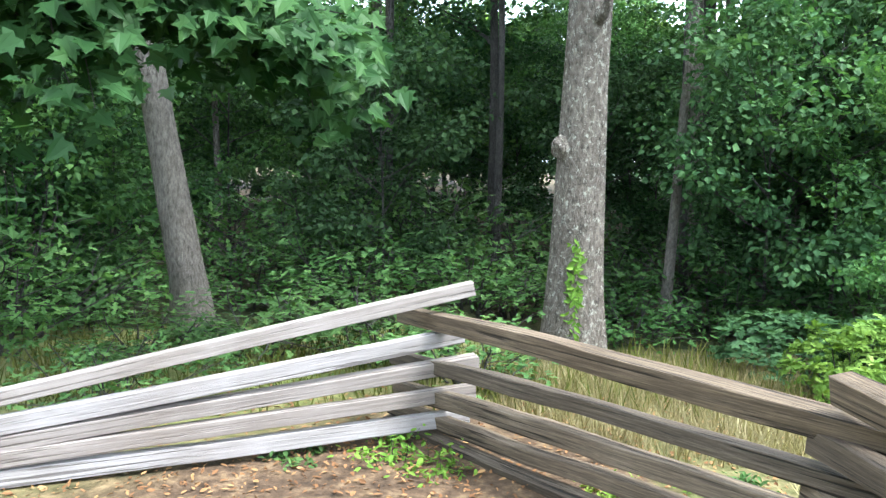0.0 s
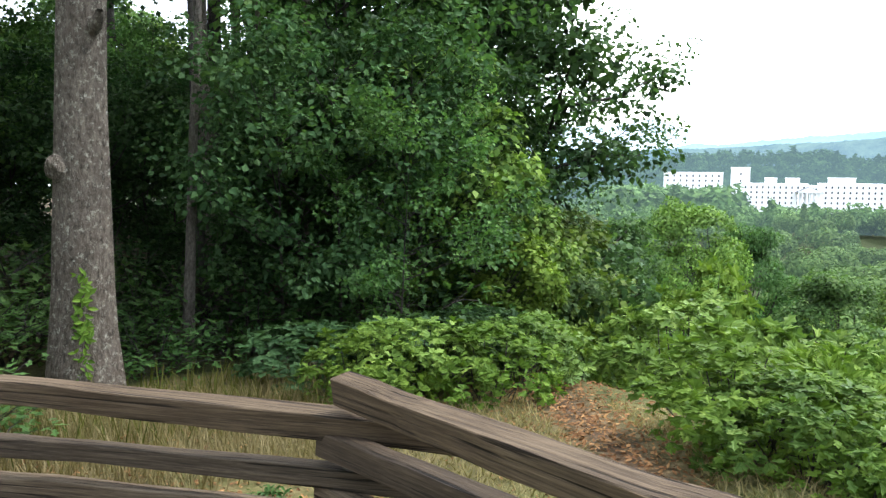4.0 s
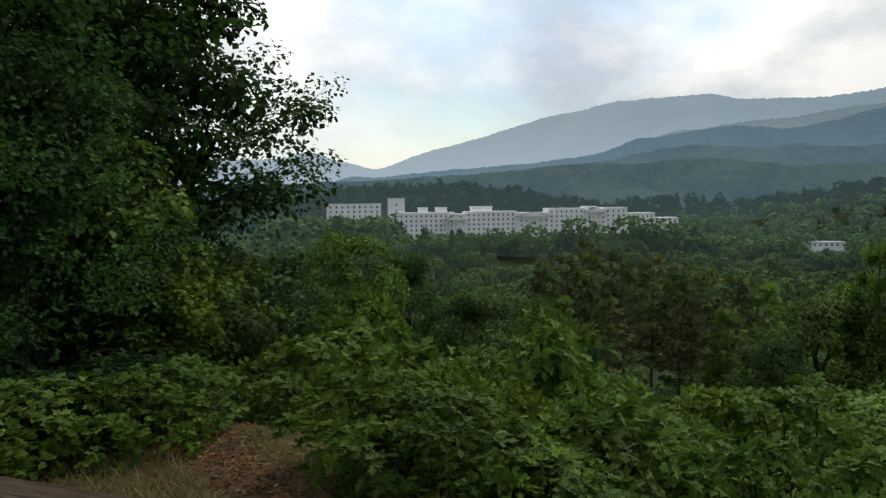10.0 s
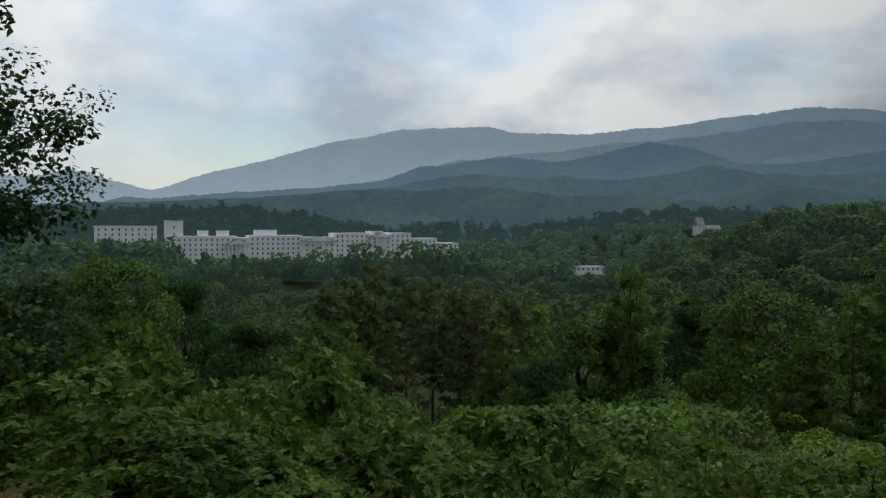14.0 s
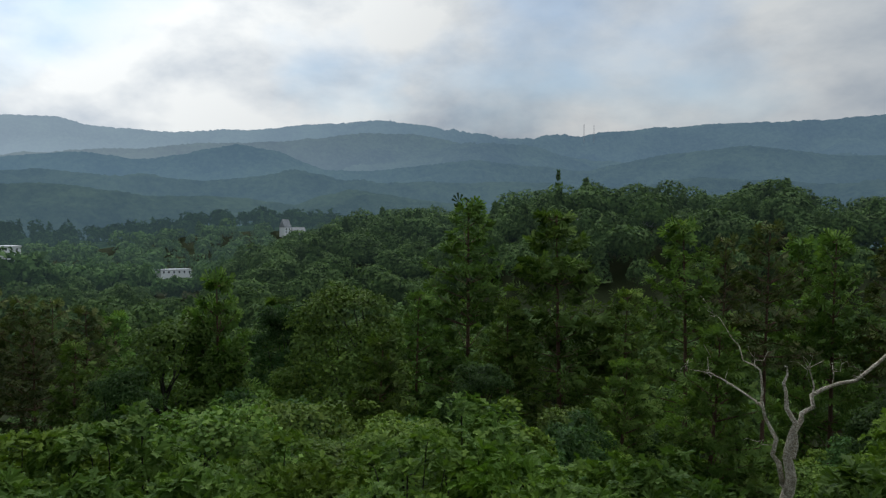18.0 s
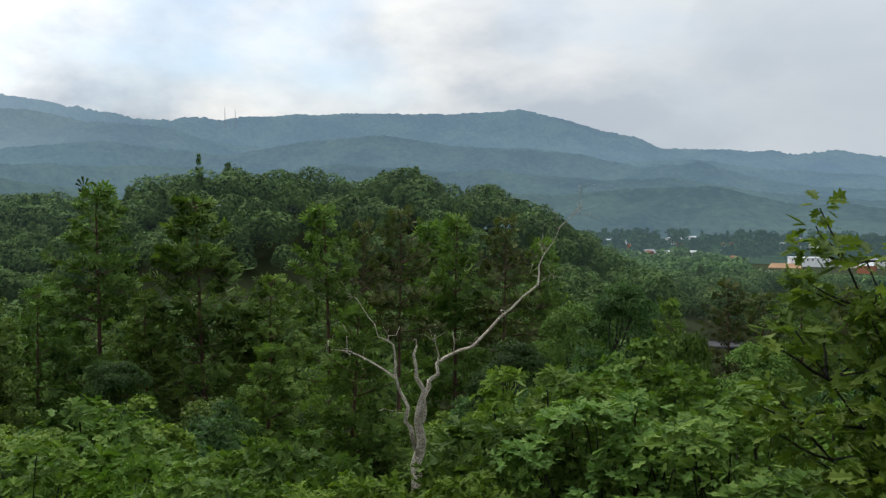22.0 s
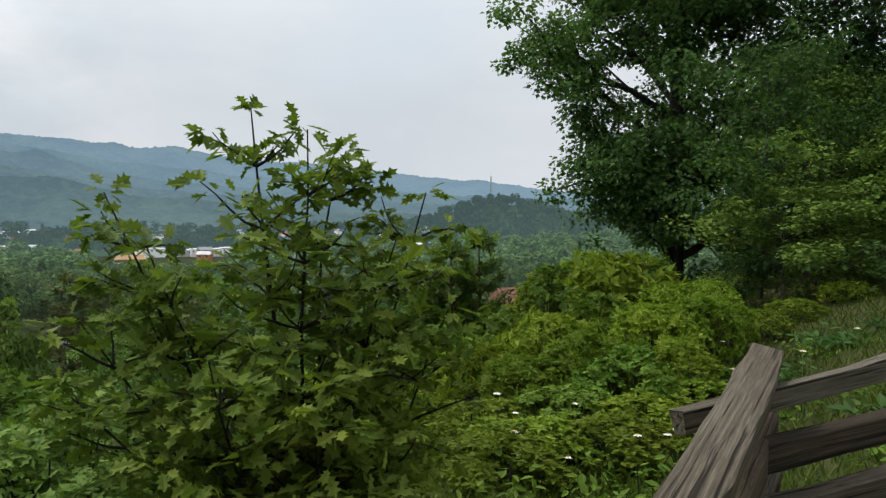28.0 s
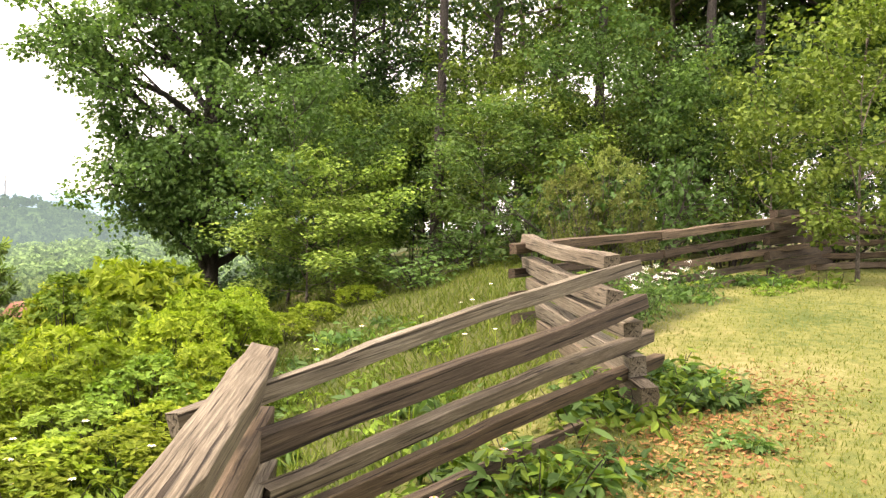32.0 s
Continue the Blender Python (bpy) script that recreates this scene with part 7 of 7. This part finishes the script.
def flowering_bush():
    """A low dark bush at the fence with clusters of small white blossoms."""
    g = np.random.default_rng(63)
    t = shrub("flowering_bush", "low green bush with white blossom clusters by the fence", 0.75, 0.95, 197, 620, 0.085, OVAL, LEAF_OAK, 9, "flowering bushes", "shrub", True)
    for _ in range(11):
        a, q = 6.283 * g.random(), 0.42 * math.sqrt(g.random())
        hub = np.array([q * math.cos(a), q * math.sin(a), 0.86 - 0.75 * q + 0.06 * g.normal()])
        p = hub + g.normal(size=(16, 3)) * np.array([0.026, 0.026, 0.014])
        v, f = leaves_arrays(p, 0.026, OVAL, np.array([0, 0, 0.8]), g, 0.5)
        part("blossom", mesh_np("blossom", v, f, PETAL_WHITE), PETAL_WHITE, t, "white blossom cluster")
    return t


white_bush = flowering_bush()
for x, y, s_ in ((-4.85, -6.55, 0.55), (-5.45, -6.95, 0.68), (-6.1, -7.5, 0.6), (-5.2, -7.2, 0.7), (-6.9, -7.75, 0.6)):
    place(white_bush, x, y, s_, 360 * g3.random(), 0.03)


def meadow_bush(b, r, el, i):
    """A bright bush whose top stands that many degrees over or under the eye."""
    x, y, _ = bearing(b, r, 0, (0.17, -0.72))
    h = max(0.35, 1.65 + r * math.tan(radians(el)) - gz(x, y))
    if h < 1.7:
        s = max(0.45, 0.62 * h)
        place(BUSH_LOW[2 if i % 4 else 1], x, y, 1, 360 * g3.random(), 0.04, (s, s, h / 1.6))
    else:
        s = 0.50 + 0.10 * h
        place(BUSHY[2 if i % 4 else 1], x, y, 1, 360 * g3.random(), 0.04, (s, s, h / 3.2))


for i, (b, r, el) in enumerate(((181, 9, -4.4), (182.6, 10.5, -3.2), (184.0, 11, -2.5), (185.8, 9.6, -3.0), (187.6, 10.2, -3.4), (189.8, 9, -5.0), (191.4, 8.6, -5.8), (193, 9.5, -5.6), (184.8, 7.8, -6.0), (188.2, 7.5, -6.5), (181, 7.4, -7.4), (183.5, 6.6, -8.6), (178.0, 9.0, -8.0), (195.5, 10.5, -6.6), (198, 12, -7.0), (201, 13, -7.2), (186.4, 6.2, -9.6), (190.0, 6.6, -9.0), (179.5, 6.4, -10.5), (176, 7.0, -9.8), (173, 8.0, -8.8), (186.5, 13, -3.6), (192.5, 13, -4.8), (174.5, 11, -8.6), (169, 8.5, -8.6), (166, 7.2, -10))):
    meadow_bush(b, r, el, i)
for i in range(12):
    b, r = 172 + 22 * ((i * 0.618034) % 1), 3.9 + 3.0 * g3.random()
    if b > 187 and r < 5.6:
        continue
    meadow_bush(b, r, -23.5 + 1.9 * (r - 3.9) - 2 * g3.random(), i)
for b, r, el in ((177.0, 27, -2.6), (175.0, 26, -3.4), (173.2, 25, -4.8)):
    x, y, _ = bearing(b, r)
    h = 1.65 + r * math.tan(radians(el)) - gz(x, y)
    place(PINES[3], x, y, 1, 360 * g3.random(), 0, (0.7, 0.7, h / 10))
for b, r, h, k in ((198.5, 16.5, 3.0, 2), (201, 19, 4.0, 0), (204.5, 19, 3.0, 0), (197, 22, 5.0, 0), (194, 25, 7, 0), (208, 20, 3.4, 0), (201, 25, 5.0, 2), (197, 14, 1.8, 0), (199, 14.5, 2.4, 2), (210, 15, 2.4, 0), (213, 16, 2.8, 0), (217, 17, 3, 2), (221, 18, 3, 0), (226, 18, 3.2, 0), (231, 20, 3.4, 0)):
    x, y, _ = bearing(b, r, 0, (0.17, -0.72))
    place(UNDER[2 + (k + int(b)) % 2], x, y, 1, 360 * g3.random(), 0.04, (max(0.6, h / 6.0), max(0.6, h / 6.0), h / 5.8))


# ---- grass, weeds, leaf litter, flowers ----
GRASS_MEADOW = leaf_material("meadow_grass_blade", (0.075, 0.131, 0.02), (0.138, 0.206, 0.035), (0.231, 0.281, 0.0625), 0.6, 0.3)


def blades(name, label, pts, height, width, mat, seed, category="grass", lean=0.35):
    g = np.random.default_rng(seed)
    n = len(pts)
    a = 6.283 * g.random(n)
    h = height * (0.5 + 0.9 * g.random(n))
    w = width * (0.7 + 0.6 * g.random(n))
    side = np.stack([np.cos(a), np.sin(a), 0 * a], 1)
    tip = np.stack([lean * g.normal(size=n), lean * g.normal(size=n), np.ones(n)], 1) * h[:, None]
    v = np.stack([pts - side * w[:, None], pts + side * w[:, None], pts + tip * 0.6 + side * w[:, None] * 0.6, pts + tip * 0.6 - side * w[:, None] * 0.6, pts + tip + side * 0.001], 1).reshape(-1, 3)
    b = np.arange(n)[:, None] * 5
    return tagged(new(name, mesh_np(name, v, [b + np.array([[0, 1, 2, 3]]), b + np.array([[3, 2, 4]])], mat)), label, category, kind="stuff")


def scatter(n, fn, g):
    x, y = fn(n, g)
    return np.stack([x, y, ground_z(x, y) - 0.01], 1)


def polar(b0, b1, r0, r1, power=1.0, eye=(0.17, -0.72)):
    def fn(n, g):
        b = np.radians(b0 + (b1 - b0) * g.random(n))
        r = r0 + (r1 - r0) * g.random(n) ** power
        return eye[0] + r * np.sin(b), eye[1] + r * np.cos(b)
    return fn


gg = np.random.default_rng(55)
lawn_pts = scatter(60000, polar(206, 246, 2.2, 20, 1.5), gg)
blades("lawn_grass", "short yellow-green mown grass", lawn_pts, 0.034, 0.004, GRASS_BLADE, 1)
weed_pts = scatter(44000, polar(168, 216, 3.2, 21, 1.2), gg)
keep = (weed_pts[:, 0] * 0.44 - weed_pts[:, 1] * 0.9 > 3.3)
blades("meadow_grass", "tall bright-green meadow grass beyond the fence", weed_pts[keep], 0.115, 0.007, GRASS_MEADOW, 2, lean=0.6)
dry_pts = scatter(6000, lambda n, g: (0.4 + 2.4 * g.random(n), 4.0 + 2.6 * g.random(n)), gg)
dry_pts = dry_pts[dry_pts[:, 0] * 1.3 + dry_pts[:, 1] > 5.3]
blades("dry_grass", "dry straw-coloured grass behind the fence", dry_pts, 0.17, 0.004, GRASS_DRY, 3)
verge_pts = scatter(9000, lambda n, g: (1.75 + 2.6 * g.random(n), 1.6 + 3.2 * g.random(n)), gg)
verge_pts = verge_pts[np.abs(verge_pts[:, 0] - path_line(verge_pts[:, 1])) > 0.32]
blades("verge_grass", "short dry grass beside the footpath", verge_pts, 0.085, 0.004, GRASS_DRY, 5, lean=0.7)
green_pts = scatter(2600, lambda n, g: (-3.5 + 6.5 * g.random(n), 4.9 + 2.5 * g.random(n)), gg)
blades("wood_edge_grass", "green grass tufts at the wood's edge", green_pts, 0.24, 0.006, GRASS_BLADE, 4)


def litter(name, label, pts, size, mat, seed):
    g = np.random.default_rng(seed)
    p = pts + np.array([0, 0, 0.02])
    v, f = leaves_arrays(p, size * (0.5 + 0.9 * g.random(len(p))), OVAL, np.array([0, 0, 1.0]), g, 0.35)
    return tagged(new(name, mesh_np(name, v, f, mat)), label, "leaf litter", kind="stuff")


lit = scatter(5200, lambda n, g: (-2.6 + 5 * g.random(n), 2.6 + 3.0 * g.random(n)), gg)
path_l = scatter(6500, lambda n, g: (lambda y: (path_line(y) + 0.42 * g.normal(size=n), y))(2.5 + 5.5 * g.random(n)), gg)
foot_l = scatter(4600, lambda n, g: (lambda s: (-0.5 - 3.0 * s - 0.3 + 0.35 * g.normal(size=n), -3.4 - 1.35 * s + 0.5 + 0.3 * g.normal(size=n)))(g.random(n) * 1.25), gg)
litter("leaf_litter", "brown dry leaves and bark on the earth", np.concatenate([lit, path_l, foot_l]), 0.038, LEAF_DRY, 71)


def weed(seed, label, mat, height=0.22, leaves=46, size=0.075, tpl=OVAL):
    return shrub("weed", label, height, 0.42, seed, leaves * 4, size, tpl, mat, 6, "weeds", "weed", True)


WEEDS = [weed(201, "small green weed at the fence's foot", LEAF_LIGHT), weed(202, "dark green leafy weed at the fence's foot", LEAF_OAK, 0.2, 40, 0.10)]
gw = np.random.default_rng(66)
for i in range(130):
    if i >= 70:
        b_, r_ = 176 + 34 * gw.random(), 3.6 + 6 * gw.random()
        x, y, _ = bearing(b_, r_, 0, (0.17, -0.72))
        if x * 0.44 - y * 0.9 < 3.6:
            continue
    elif i < 30:
        s = gw.random() * 1.15
        x, y = -0.7 - 2.9 * s + 0.25 * gw.normal(), -3.45 - 1.3 * s + 0.15 + 0.3 * gw.normal()
    elif i < 44:
        x, y = -2.4 + 4 * gw.random(), 3.2 + 1.6 * gw.random()
        if x * 0.8 + y < 3.4:
            continue
    else:
        x, y = -5.5 - 4 * gw.random(), -7.4 - 1.6 * gw.random()
    k = 0.6 + 0.8 * gw.random()
    if 30 <= i < 44:
        k *= 0.5
    place(WEEDS[i % 2], x, y, k, 360 * gw.random())


def flower(mat, label):
    t = thing("wildflower", label, "flower", group="wildflowers")
    w = Wood()
    w.tube([(0, 0, -0.03), (0.01, 0, 0.2), (0.0, 0.015, 0.36)], [0.004, 0.003, 0.002], 5)
    part("stalk", w.mesh("stalk", LEAF_BRIGHT), LEAF_BRIGHT, t)
    a = np.arange(9) * 0.698
    pos = np.stack([0.006 * np.cos(a), 0.015 + 0.006 * np.sin(a), 0.36 + 0 * a], 1)
    v, f = leaves_arrays(pos, 0.034, OVAL, np.array([0, 0, 1.0]), np.random.default_rng(1), 0.02, np.stack([np.cos(a), np.sin(a), 0.3 + 0 * a], 1) * 6)
    part("flower_head", mesh_np("flower_head", v, f, mat), mat, t)
    bm = bmesh.new()
    bmesh.ops.create_uvsphere(bm, u_segments=8, v_segments=5, radius=0.010, matrix=Matrix.Translation((0, 0.015, 0.364)) @ Matrix.Diagonal((1, 1, 0.5, 1)))
    part("heart", bm, PETAL_YELLOW, t)
    return t


FLOWERS = [flower(PETAL_WHITE, "white daisy-like wildflower in the meadow"), flower(PETAL_PINK, "pale pink wildflower by the fence")]
for i in range(46):
    b, r = 177 + 14 * gw.random(), 3.8 + 3.5 * gw.random()
    if i >= 26:
        b, r = 192 + 20 * gw.random(), 4.5 + 4 * gw.random()
    x, y, _ = bearing(b, r, 0, (0.17, -0.72))
    place(FLOWERS[0], x, y, 0.55 + 0.35 * gw.random(), 360 * gw.random())
for x, y in ((-1.37, -3.69), (-1.44, -3.72), (-1.91, -3.92)):
    place(FLOWERS[1], x, y, 0.62, 360 * gw.random())
